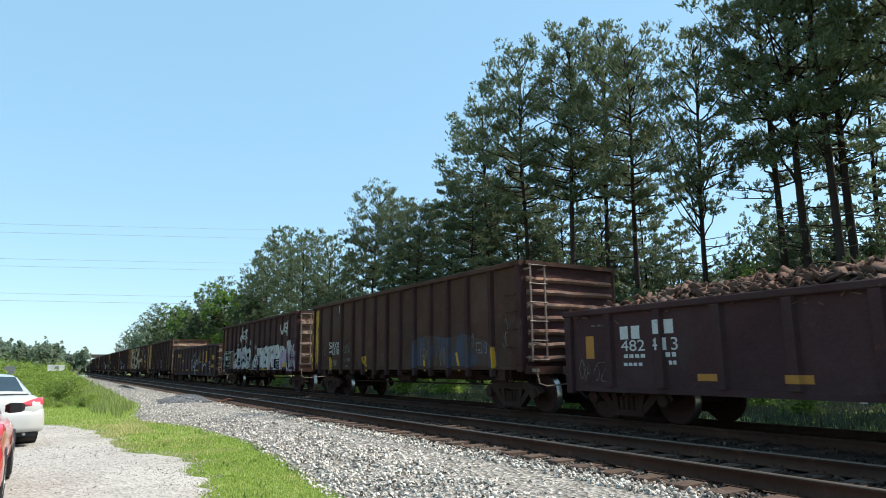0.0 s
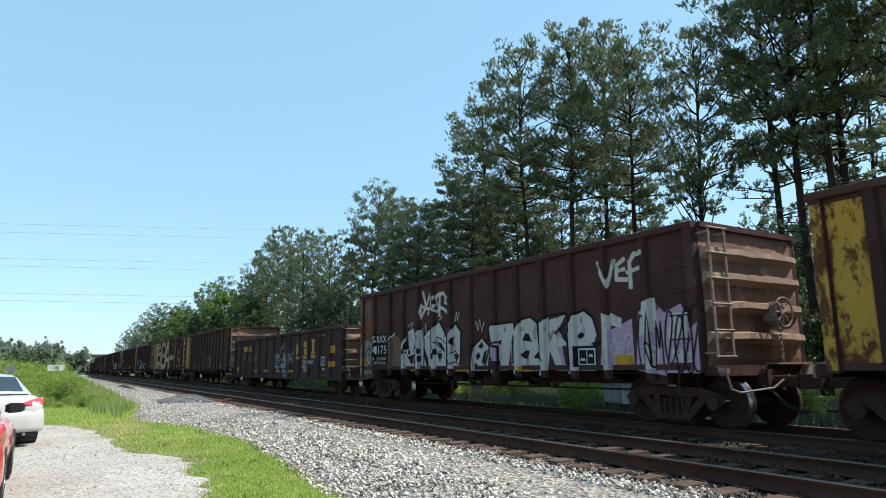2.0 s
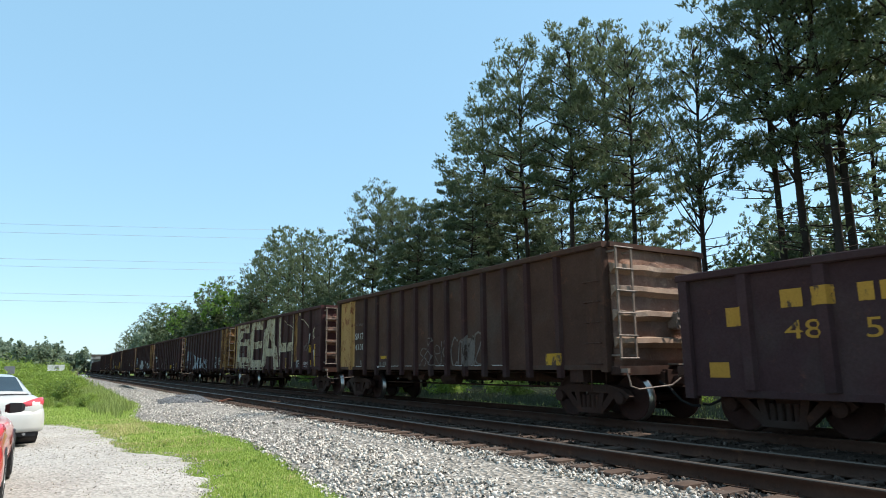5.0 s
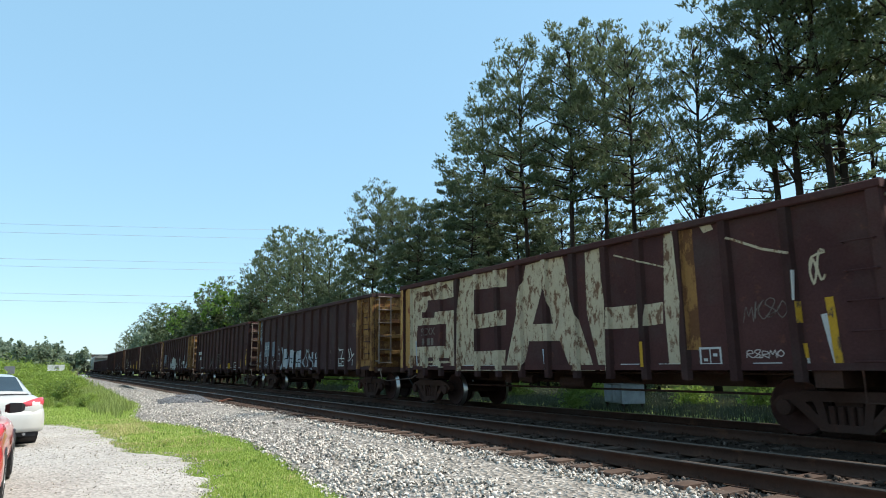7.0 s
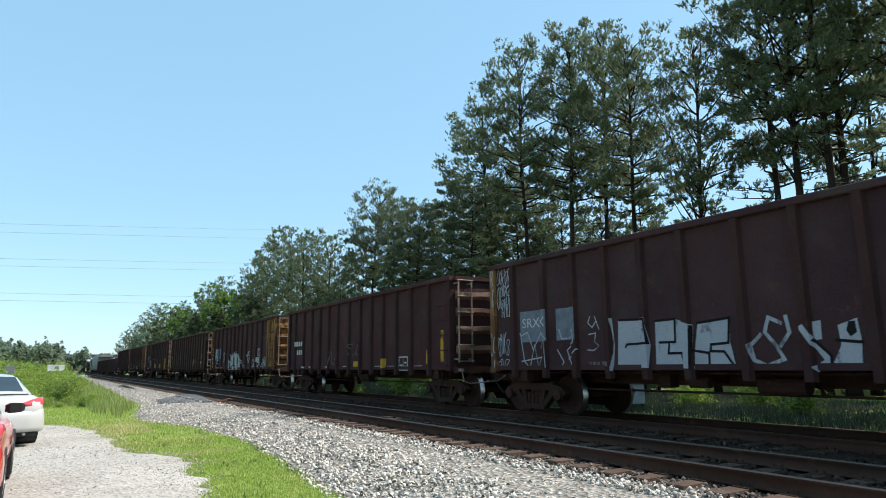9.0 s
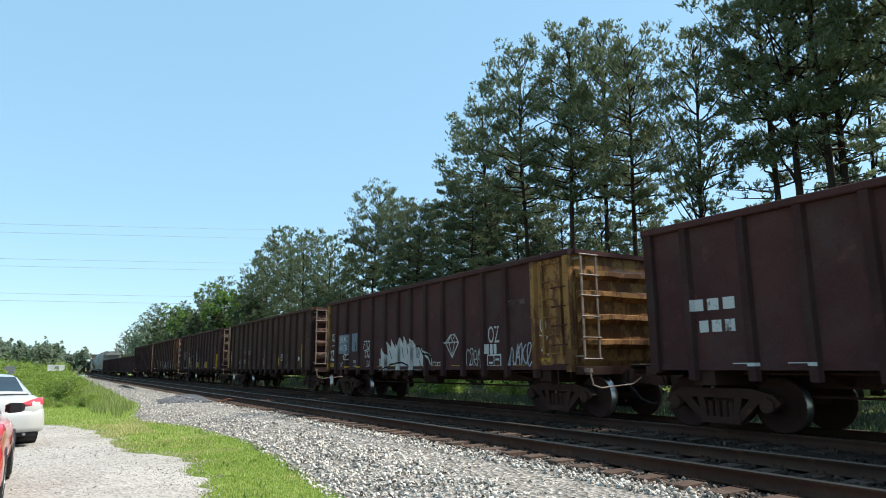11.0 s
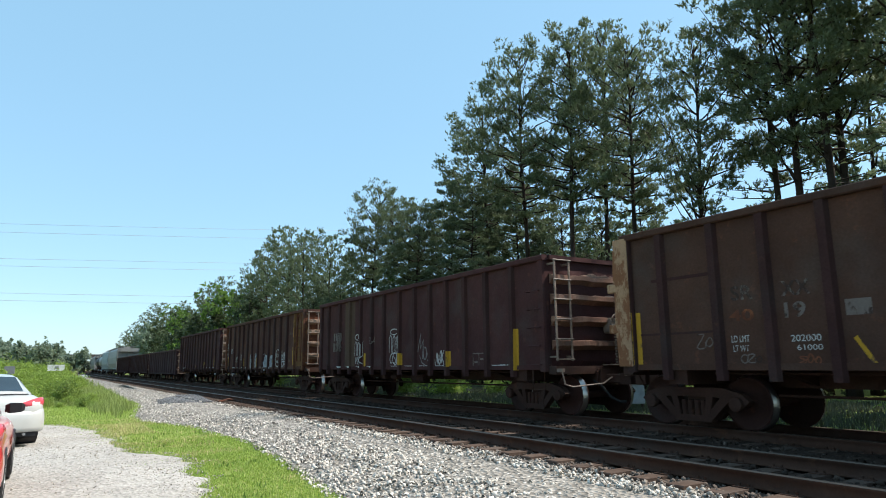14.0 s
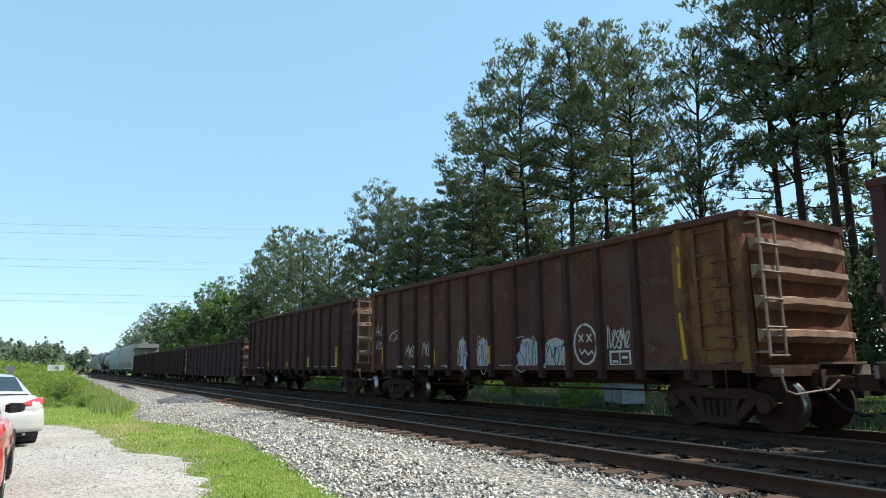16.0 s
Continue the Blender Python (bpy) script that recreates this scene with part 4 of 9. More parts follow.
def covered_hopper(u, label, mat):
    """A covered hopper car: curved sides, roof with hatches, sloped ends over the trucks."""
    Lh = 8.6
    car = thing("covered_hopper_car", label, "freight car", "cars of the freight train")
    prof = [(-1.35, 1.15), (-1.58, 1.9), (-1.6, 2.8), (-1.5, 3.9), (-1.2, 4.25), (0, 4.4), (1.2, 4.25), (1.5, 3.9), (1.6, 2.8), (1.58, 1.9), (1.35, 1.15)]
    b = MB()
    b.prism(prof, -Lh + 0.6, Lh - 0.6, "y")
    part("body", b, mat, car)
    b = MB()
    for s in (-1, 1):
        y0, y1 = sorted((s * (Lh - 0.6), s * (Lh - 0.05)))
        b.box(-1.5, 1.5, y0, y1, 3.7, 4.2, 0, 0.03)
        for x in (-1.45, 0, 1.45):
            b.tube([(x, s * (Lh - 0.15), 1.0), (x, s * (Lh - 0.35), 3.8)], 0.06, 6)
        b.box(-1.5, 1.5, s * Lh - 0.12, s * Lh + 0.12, 0.9, 1.15)
    part("end_frame", b, mat, car)
    b = MB()
    for q in (-0.34, 0.0, 0.34):
        y = q * 2 * Lh * 0.8
        b.add([(-1.2, y - 2.0, 1.2), (1.2, y - 2.0, 1.2), (1.2, y + 2.0, 1.2), (-1.2, y + 2.0, 1.2), (-0.4, y - 0.4, 0.4), (0.4, y - 0.4, 0.4), (0.4, y + 0.4, 0.4), (-0.4, y + 0.4, 0.4)],
              [(0, 1, 2, 3), (4, 7, 6, 5), (0, 4, 5, 1), (1, 5, 6, 2), (2, 6, 7, 3), (3, 7, 4, 0)])
    b.box(-1.45, -1.3, -Lh, Lh, 1.0, 1.2)
    b.box(1.3, 1.45, -Lh, Lh, 1.0, 1.2)
    part("hopper_bay", b, mat, car)
    b = MB()
    for i in range(9):
        y = -Lh + 1.6 + i * (2 * Lh - 3.2) / 8
        b.box(-0.3, 0.3, y - 0.4, y + 0.4, 4.38, 4.5, 0, 0.02)
    for x in (-0.75, 0.75):
        b.box(x - 0.25, x + 0.25, -Lh, Lh, 4.5, 4.53)
        for i in range(8):
            y = -Lh + 0.3 + i * (2 * Lh - 0.6) / 7
            b.box(x - 0.03, x + 0.03, y - 0.03, y + 0.03, 4.25, 4.5)
    part("roof_walk", b, HOPPER_GREY, car)
    for s in (-1, 1):
        truck(car, s * (Lh - 2.0))
        b = MB()
        o = part("coupler", COUPLER, None, car)
        o.location, o.rotation_euler = (0, s * (Lh + 0.1), 0), (0, 0, (0 if s < 0 else math.pi) + math.pi)
        b = MB()
        for x in (-1.5, -1.05):
            b.box(x - 0.02, x + 0.02, s * (Lh + 0.02) - 0.02, s * (Lh + 0.02) + 0.02, 1.0, 4.3)
        for i in range(9):
            b.tube([(-1.5, s * (Lh + 0.02), 1.1 + i * 0.38), (-1.05, s * (Lh + 0.02), 1.1 + i * 0.38)], 0.015, 5)
        part("ladder", b, mat, car)
    TRAIN.append((car, u + Lh))
    return car


def tank_car(u, label, mat):
    Lt = 7.6
    car = thing("tank_car", label, "freight car", "cars of the freight train")
    b = MB()
    b.lathe([(-Lt + 0.25, 0.2), (-Lt + 0.3, 0.8), (-Lt + 0.5, 1.2), (-Lt + 0.85, 1.42), (0, 1.45), (Lt - 0.85, 1.42), (Lt - 0.5, 1.2), (Lt - 0.3, 0.8), (Lt - 0.25, 0.2)], 28, "y")
    b.v = [(x, y, z + 2.5) for x, y, z in b.v]
    part("tank", b.mesh("tank", mat, True), None, car)
    b = MB().lathe([(3.85, 0.55), (4.2, 0.55), (4.25, 0.4)], 16, "z")
    b.tube([(-0.9, -1.0, 4.4), (0.9, -1.0, 4.4), (0.9, 1.0, 4.4), (-0.9, 1.0, 4.4), (-0.9, -1.0, 4.4)], 0.03, 5)
    for x in (-0.9, 0.9):
        for y in (-1, 1):
            b.tube([(x, y, 3.6), (x, y, 4.4)], 0.025, 5)
    part("dome", b, mat, car)
    b = MB()
    b.box(-0.25, 0.25, -Lt - 0.3, Lt + 0.3, 0.75, 1.08)
    for s in (-1, 1):
        b.box(-1.4, 1.4, s * (Lt + 0.05) - 0.2, s * (Lt + 0.05) + 0.2, 0.95, 1.12)
        b.box(-0.9, 0.9, s * (Lt - 1.6) - 0.3, s * (Lt - 1.6) + 0.3, 0.8, 1.5)
        b.tube([(-1.4, s * Lt, 1.1), (-1.4, s * Lt, 2.1), (1.4, s * Lt, 2.1), (1.4, s * Lt, 1.1)], 0.025, 5)
    part("underframe", b, DARK_STEEL, car)
    for s in (-1, 1):
        truck(car, s * (Lt - 1.6))
        o = part("coupler", COUPLER, None, car)
        o.location, o.rotation_euler = (0, s * (Lt + 0.3), 0), (0, 0, (0 if s < 0 else math.pi) + math.pi)
    TRAIN.append((car, u + Lt))
    return car


covered_hopper(258.3, "light grey covered hopper car with a pale roof", HOPPER_GREY)
covered_hopper(276.6, "pale blue-grey covered hopper car", HOPPER_BLUE)
tank_car(295.2, "dull silver tank car with a railed dome", TANK_SILVER)
tank_car(312.0, "black tank car with a railed dome", TANK_BLACK)
for i_ in range(4):
    covered_hopper(328.8 + 18.4 * i_, "grey covered hopper car far down the line", HOPPER_GREY)


# ---- paint on the cars ----
ORANGE_PAINT = peeled("orange_reflective_strip", (0.42, 0.2, 0.05), (0.09, 0.06, 0.045), 0.7, 6.0)
CREAM_END = peeled("pale_yellow_end_paint", (0.44, 0.245, 0.09), (0.2, 0.07, 0.03), 0.562, 5.0)
BLUE_WORN = peeled("worn_blue_paint", (0.062, 0.066, 0.095), (0.07, 0.042, 0.032), 0.49, 2.2)
OCHRE_END = peeled("ochre_rusty_end_paint", (0.18, 0.09, 0.034), (0.095, 0.042, 0.024), 0.51, 2.0)
AMBER_PAINT = peeled("amber_marking_paint", (0.48, 0.25, 0.045), (0.08, 0.05, 0.035), 0.6, 5.0)
FLAKING_RUST = peeled("flaking_rust", (0.1, 0.042, 0.025), (0.36, 0.26, 0.17), 0.55, 6.0)
BROWN_PAINT = plain("brown_spray_paint", (0.11, 0.06, 0.04), 0.7, 0, 0.2)
PINK_PAINT = peeled("pale_pink_spray_paint", (0.5, 0.42, 0.4), (0.09, 0.06, 0.055), 0.66, 4.0)
BLUEGREY = plain("blue_grey_patch_paint", (0.12, 0.135, 0.165), 0.7, 0, 0.25)
SILVER_PAINT = peeled("silver_spray_paint", (0.38, 0.4, 0.44), (0.12, 0.12, 0.13), 0.6, 2.5)
RUST_PALE = steel("pale_brown_steel", (0.075, 0.047, 0.033), (0.105, 0.066, 0.046), (0.14, 0.075, 0.045), 0.3)
paint(A, LOAD, "worn_lettering", sum([rect(1.51 + 0.285 * i, 1.51 + 0.285 * (i + 0.72), 1.62, 1.87) for i in range(2)], []), STENCIL, 2)
paint(A, LOAD, "worn_lettering", sum([rect(2.32 + 0.270 * i, 2.32 + 0.270 * (i + 0.72), 1.69, 1.95) for i in range(2)], []), STENCIL, 2)
paint(A, LOAD, "lettering", letters("482", 1.52, 2.11, 1.39, 1.6, 0.0, 0.0), STENCIL, 2)
paint(A, LOAD, "lettering", letters("413", 2.29, 2.86, 1.39, 1.62, 0.0, 0.0), STENCIL, 2)
paint(A, LOAD, "worn_lettering", sum([rect(1.58 + 0.140 * i, 1.58 + 0.140 * (i + 0.72), 1.26, 1.33) for i in range(4)], []), STENCIL, 2)
paint(A, LOAD, "worn_lettering", sum([rect(2.59 + 0.125 * i, 2.59 + 0.125 * (i + 0.72), 1.27, 1.35) for i in range(2)], []), STENCIL, 2)
paint(A, LOAD, "worn_lettering", sum([rect(1.57 + 0.122 * i, 1.57 + 0.122 * (i + 0.72), 1.11, 1.17) for i in range(4)], []), STENCIL, 2)
paint(A, LOAD, "worn_lettering", sum([rect(2.64 + 0.095 * i, 2.64 + 0.095 * (i + 0.72), 1.13, 1.2) for i in range(2)], []), STENCIL, 2)
paint(A, LOAD, "painted_bar", rect(0.55, 0.78, 1.26, 1.72), ORANGE_PAINT, 1)
paint(A, LOAD, "painted_bar", rect(3.22, 3.66, 0.85, 0.97), ORANGE_PAINT, 1)
paint(A, LOAD, "painted_bar", rect(4.77, 5.21, 0.83, 0.96), ORANGE_PAINT, 1)
paint(A, LOAD, "painted_bar", rect(5.79, 5.9, 0.58, 0.7), WHITE_PAINT, 1)
paint(A, LOAD, "worn_lettering", sum([rect(0.73 + 0.160 * i, 0.73 + 0.160 * (i + 0.72), 1.91, 1.94) for i in range(3)], []), FAINT_PAINT, 2)
paint(A, LOAD, "sprayed_tag", scrawl(2, 0.3, 1.11, 0.81, 1.2, 0.014, 4), FAINT_PAINT, 2)
paint(B, TALL, "painted_panel", rect(-0.17, 0.71, 1.03, 3.45), YELLOW_END, 0.5)
paint(B, TALL, "lettering", letters("SRXX", 1.94, 2.76, 1.83, 2.08, 0.0, 0.0), STENCIL, 2)
paint(B, TALL, "lettering", letters("4310", 1.97, 2.76, 1.59, 1.81, 0.0, 0.0), STENCIL, 2)
paint(B, TALL, "yellow_strip", stroke([(2.0, 1.47), (2.07, 1.04)], 0.09), YELLOW_PAINT, 2)
paint(B, TALL, "yellow_strip", stroke([(5.17, 1.46), (5.24, 1.09)], 0.12), YELLOW_PAINT, 2)
paint(B, TALL, "sprayed_tag", scrawl(3, 3.12, 3.83, 1.63, 1.97, 0.020, 4), FAINT_PAINT, 2)
paint(B, TALL, "worn_lettering", sum([rect(3.23 + 0.097 * i, 3.23 + 0.097 * (i + 0.72), 1.32, 1.44) for i in range(6)], []), FAINT_PAINT, 2)
paint(B, TALL, "worn_lettering", sum([rect(3.35 + 0.073 * i, 3.35 + 0.073 * (i + 0.72), 1.1, 1.18) for i in range(4)], []), FAINT_PAINT, 2)
paint(B, TALL, "worn_lettering", sum([rect(2.17 + 0.127 * i, 2.17 + 0.127 * (i + 0.72), 1.17, 1.39) for i in range(3)], []), FAINT_PAINT, 2)
paint(B, TALL, "sprayed_tag", scrawl(4, 1.04, 1.49, 1.58, 2.02, 0.014, 2), FAINT_PAINT, 2)
paint(B, TALL, "yellow_strip", stroke([(5.06, 1.43), (5.24, 1.0)], 0.1), YELLOW_PAINT, 2)
paint(B, TALL, "yellow_strip", stroke([(9.26, 1.43), (9.32, 1.03)], 0.1), YELLOW_PAINT, 2)
paint(B, TALL, "yellow_strip", stroke([(11.07, 1.46), (11.2, 1.03)], 0.1), YELLOW_PAINT, 2)
paint(B, TALL, "yellow_strip", stroke([(12.81, 1.55), (12.85, 1.1)], 0.1), YELLOW_PAINT, 2)
paint(B, TALL, "painted_patch", [[(8.5, 1.09), (8.55, 1.7), (8.9, 1.98), (9.7, 2.02), (10.6, 1.9), (11.5, 2.0), (12.3, 1.8), (12.9, 1.6), (12.95, 1.09)]], BLUE_WORN, 1)
paint(B, TALL, "sprayed_tag", scrawl(5, 9.03, 9.56, 1.09, 1.79, 0.020, 3), FAINT_PAINT, 1.5)
paint(B, TALL, "sprayed_tag", scrawl(6, 9.89, 10.59, 1.09, 1.65, 0.020, 4), FAINT_PAINT, 1.6)
paint(B, TALL, "stencil_box", stroke([(12.04, 1.46), (12.49, 1.46), (12.49, 1.72), (12.04, 1.72), (12.04, 1.46)], 0.035) + stroke([(12.27, 1.46), (12.27, 1.72)], 0.021) + rect(12.10, 12.22, 1.51, 1.56) + rect(12.33, 12.43, 1.59, 1.64), FAINT_PAINT, 2)
paint(B, TALL, "sprayed_tag", scrawl(7, 11.68, 11.93, 1.59, 2.08, 0.020, 2), FAINT_PAINT, 2)
paint(B, TALL, "sprayed_tag", scrawl(8, 13.15, 13.4, 1.54, 2.27, 0.020, 2), FAINT_PAINT, 2)
paint(B, TALL, "sprayed_line", stroke([(2.73, 3.46), (2.77, 3.18)], 0.05), WHITE_PAINT, 2)
paint(C, TALL, "painted_panel", rect(-0.23, 0.86, 0.76, 3.64), RUST_END, 0.5)
paint(C, TALL, "sprayed_tag", scrawl(9, -0.06, 0.8, 2.81, 3.44, 0.048, 3), FAINT_PAINT, 1.2)
GREY_SPRAY = peeled("weathered_grey_spray_paint", (0.24, 0.205, 0.19), (0.11, 0.055, 0.035), 0.53, 5.0)
paint(C, TALL, "sprayed_patch", [[(0.02, 0.84), (0.02, 1.75), (0.2, 2.02), (0.5, 2.05), (0.78, 1.85), (0.86, 0.84)]], GREY_SPRAY, 0.8)
for at_, hi_, ra_, rz_ in ((0.22, 1.74, 0.13, 0.2), (0.58, 1.45, 0.2, 0.3), (0.24, 1.0, 0.15, 0.14), (0.66, 0.98, 0.13, 0.13), (0.7, 1.86, 0.09, 0.12), (0.08, 1.22, 0.06, 0.1)):
    paint(C, TALL, "sprayed_ring", ring(at_, hi_, ra_, rz_, 0.03, 16), BLACK_PAINT, 1.4)
    paint(C, TALL, "sprayed_ring", ring(at_, hi_, ra_ * 0.7, rz_ * 0.7, 0.03, 14), SILVER_PAINT, 1.8)
paint(C, TALL, "painted_bar", rect(0.03, 0.43, 1.2, 1.4), YELLOW_PAINT, 2.4)
paint(C, TALL, "black_patch", rect(0.94, 2.04, 1.14, 2.22), BLACK_PAINT, 1)
paint(C, TALL, "lettering", letters("SRXX", 1.01, 1.91, 1.92, 2.15, 0.0, 0.0), STENCIL, 2)
paint(C, TALL, "lettering", letters("4175", 0.99, 1.91, 1.55, 1.82, 0.0, 0.0), STENCIL, 2)
paint(C, TALL, "lettering", letters("LD LMT 204900", 0.98, 1.86, 1.34, 1.43, 0.0, 0.0), STENCIL, 2)
paint(C, TALL, "lettering", letters("LT WT 58100", 1.05, 1.85, 1.2, 1.29, 0.0, 0.0), STENCIL, 2)
paint(C, TALL, "sprayed_shape", [[(2.21, 1.93), (2.5, 2.11), (2.75, 2.09), (2.98, 1.84), (2.94, 1.07), (2.27, 1.07), (2.21, 1.61)]], BROWN_PAINT, 1.4)
paint(C, TALL, "sprayed_line", stroke([(2.01, 1.03), (2.09, 1.94), (2.5, 2.18)], 0.05), WHITE_PAINT, 2)
paint(C, TALL, "sprayed_letter", [[(2.98, 1.07), (3.0, 1.73), (3.44, 2.25), (3.82, 2.31), (3.89, 1.92), (3.85, 1.06)], [(3.83, 1.06), (3.96, 2.16), (4.26, 2.27), (4.42, 1.89), (4.39, 1.06)], [(4.36, 1.06), (4.42, 2.03), (4.7, 2.23), (4.94, 2.11), (4.88, 1.06)], [(4.87, 1.06), (4.92, 2.21), (5.27, 2.43), (5.54, 2.14), (5.71, 1.92), (5.65, 1.06)], [(5.64, 1.06), (5.76, 1.96), (6.14, 2.31), (6.44, 2.05), (6.36, 1.06)]], WHITE_PAINT, 1.2)
paint(C, TALL, "sprayed_outline", stroke([(3.0, 1.73), (3.44, 2.25), (3.82, 2.31), (3.89, 1.92), (3.85, 1.06)], 0.07), BLACK_PAINT, 1.8)
paint(C, TALL, "sprayed_outline", stroke([(3.96, 2.16), (4.26, 2.27), (4.42, 1.89), (4.39, 1.06)], 0.07), BLACK_PAINT, 1.8)
paint(C, TALL, "sprayed_outline", stroke([(4.42, 2.03), (4.7, 2.23), (4.94, 2.11), (4.88, 1.06)], 0.07), BLACK_PAINT, 1.8)
paint(C, TALL, "sprayed_outline", stroke([(4.92, 2.21), (5.27, 2.43), (5.54, 2.14), (5.71, 1.92), (5.65, 1.06)], 0.07), BLACK_PAINT, 1.8)
paint(C, TALL, "sprayed_outline", stroke([(5.76, 1.96), (6.14, 2.31), (6.44, 2.05), (6.36, 1.06)], 0.07), BLACK_PAINT, 1.8)
paint(C, TALL, "sprayed_shadow", [[(3.15, 1.63), (3.4, 2.16), (3.5, 1.66)], [(3.78, 1.65), (3.93, 2.06), (3.91, 1.64)], [(3.36, 1.42), (3.87, 1.5), (3.68, 1.18)], [(4.37, 1.53), (4.44, 1.66), (4.66, 1.34), (4.7, 1.08), (4.58, 1.08)], [(5.12, 1.84), (5.47, 1.57), (5.63, 1.52), (5.41, 1.78)], [(5.17, 1.5), (5.46, 1.49), (5.31, 1.24)], [(5.89, 1.79), (6.08, 1.97), (6.03, 1.7)], [(6.04, 1.46), (6.33, 1.45), (6.2, 1.23)]], BLACK_PAINT, 2)
paint(C, TALL, "sprayed_dot", blob(3.49, 1.56, 0.07, 0.09), BLACK_PAINT, 2.2)
paint(C, TALL, "sprayed_dot", blob(3.18, 1.58, 0.07, 0.09), BLACK_PAINT, 2.2)
paint(C, TALL, "sprayed_dot", blob(3.83, 1.27, 0.07, 0.09), BLACK_PAINT, 2.2)
paint(C, TALL, "sprayed_dot", blob(4.14, 1.58, 0.07, 0.09), BLACK_PAINT, 2.2)
paint(C, TALL, "sprayed_dot", blob(4.17, 1.35, 0.07, 0.09), BLACK_PAINT, 2.2)
paint(C, TALL, "sprayed_dot", blob(4.99, 1.42, 0.07, 0.09), BLACK_PAINT, 2.2)
paint(C, TALL, "sprayed_dot", blob(5.09, 1.54, 0.07, 0.09), BLACK_PAINT, 2.2)
paint(C, TALL, "sprayed_dot", blob(5.78, 1.47, 0.07, 0.09), BLACK_PAINT, 2.2)
paint(C, TALL, "sprayed_dot", blob(5.83, 1.24, 0.07, 0.09), BLACK_PAINT, 2.2)
paint(C, TALL, "sprayed_dot", blob(4.82, 1.55, 0.07, 0.09), BLACK_PAINT, 2.2)
paint(C, TALL, "sprayed_line", stroke([(4.37, 3.34), (4.45, 3.14), (4.55, 2.89)], 0.1), WHITE_PAINT, 2)
paint(C, TALL, "sprayed_line", stroke([(4.83, 3.32), (4.71, 3.14), (4.55, 2.89)], 0.1), WHITE_PAINT, 2)
paint(C, TALL, "sprayed_line", stroke([(4.25, 2.95), (4.22, 2.75), (4.24, 2.57), (4.39, 2.72), (4.5, 2.82)], 0.1), WHITE_PAINT, 2)
paint(C, TALL, "sprayed_line", stroke([(4.33, 2.9), (4.62, 2.82), (4.96, 2.79)], 0.08), WHITE_PAINT, 2)
paint(C, TALL, "sprayed_line", stroke([(4.87, 3.18), (4.92, 2.99), (4.92, 2.81)], 0.12), WHITE_PAINT, 2)
paint(C, TALL, "sprayed_line", stroke([(4.72, 2.84), (4.66, 2.65)], 0.07), WHITE_PAINT, 2)
paint(C, TALL, "sprayed_line", stroke([(5.05, 3.1), (5.31, 3.19), (5.53, 3.19), (5.67, 3.05)], 0.11), WHITE_PAINT, 2)
paint(C, TALL, "sprayed_line", stroke([(5.08, 2.89), (5.01, 2.76), (5.18, 2.68), (5.28, 2.76)], 0.07), WHITE_PAINT, 2)
paint(C, TALL, "sprayed_line", stroke([(5.35, 3.18), (5.32, 2.94), (5.31, 2.58)], 0.11), WHITE_PAINT, 2)
paint(C, TALL, "sprayed_line", stroke([(5.27, 2.81), (5.52, 2.76), (5.8, 2.6)], 0.09), WHITE_PAINT, 2)
paint(C, TALL, "sprayed_line", stroke([(5.64, 3.06), (5.61, 2.91), (5.75, 2.87), (5.76, 3.11)], 0.07), WHITE_PAINT, 2)
paint(C, TALL, "sprayed_line", stroke([(5.76, 2.68), (5.79, 2.55)], 0.05), WHITE_PAINT, 2)
paint(C, TALL, "sprayed_line", stroke([(5.14, 3.13), (5.19, 2.89)], 0.06), WHITE_PAINT, 2)
paint(C, TALL, "sprayed_line", stroke([(3.42, 2.35), (3.69, 2.47)], 0.03), WHITE_PAINT, 2)
paint(C, TALL, "sprayed_line", stroke([(3.72, 2.4), (3.61, 2.24)], 0.03), WHITE_PAINT, 2)
paint(C, TALL, "sprayed_line", stroke([(4.31, 2.26), (4.36, 2.0)], 0.03), WHITE_PAINT, 2)
paint(C, TALL, "sprayed_line", stroke([(4.5, 2.38), (4.55, 2.11)], 0.03), WHITE_PAINT, 2)
paint(C, TALL, "sprayed_outline", stroke([(5.11, 1.97), (5.42, 1.89), (5.73, 1.7)], 0.03), BLACK_PAINT, 2.3)
paint(C, TALL, "sprayed_outline", stroke([(4.99, 1.85), (5.23, 1.71), (5.59, 1.56)], 0.03), BLACK_PAINT, 2.3)
paint(C, TALL, "sprayed_outline", stroke([(4.25, 1.17), (4.43, 0.99)], 0.03), BLACK_PAINT, 2.3)
paint(C, TALL, "sprayed_outline", stroke([(3.26, 1.57), (3.53, 1.32), (3.64, 1.18)], 0.03), BLACK_PAINT, 2.3)
paint(C, TALL, "sprayed_outline", stroke([(5.93, 1.47), (6.16, 1.54), (6.31, 1.34)], 0.03), BLACK_PAINT, 2.3)
paint(C, TALL, "sprayed_outline", stroke([(5.82, 1.16), (6.13, 1.25), (6.33, 1.15)], 0.03), BLACK_PAINT, 2.3)
paint(C, TALL, "sprayed_outline", stroke([(4.68, 2.0), (4.85, 1.86), (5.01, 1.63)], 0.03), BLACK_PAINT, 2.3)
paint(C, TALL, "sprayed_outline", stroke([(5.21, 1.5), (5.35, 1.56), (5.45, 1.39), (5.28, 1.33)], 0.03), BLACK_PAINT, 2.3)
paint(C, TALL, "sprayed_shade", [[(4.2, 2.09), (4.31, 2.13), (4.26, 1.08), (4.14, 1.08)], [(5.85, 2.11), (5.96, 2.2), (5.86, 1.08), (5.76, 1.08)], [(3.49, 1.95), (3.61, 2.19), (3.64, 1.85)]], LILAC_PAINT, 1.5)
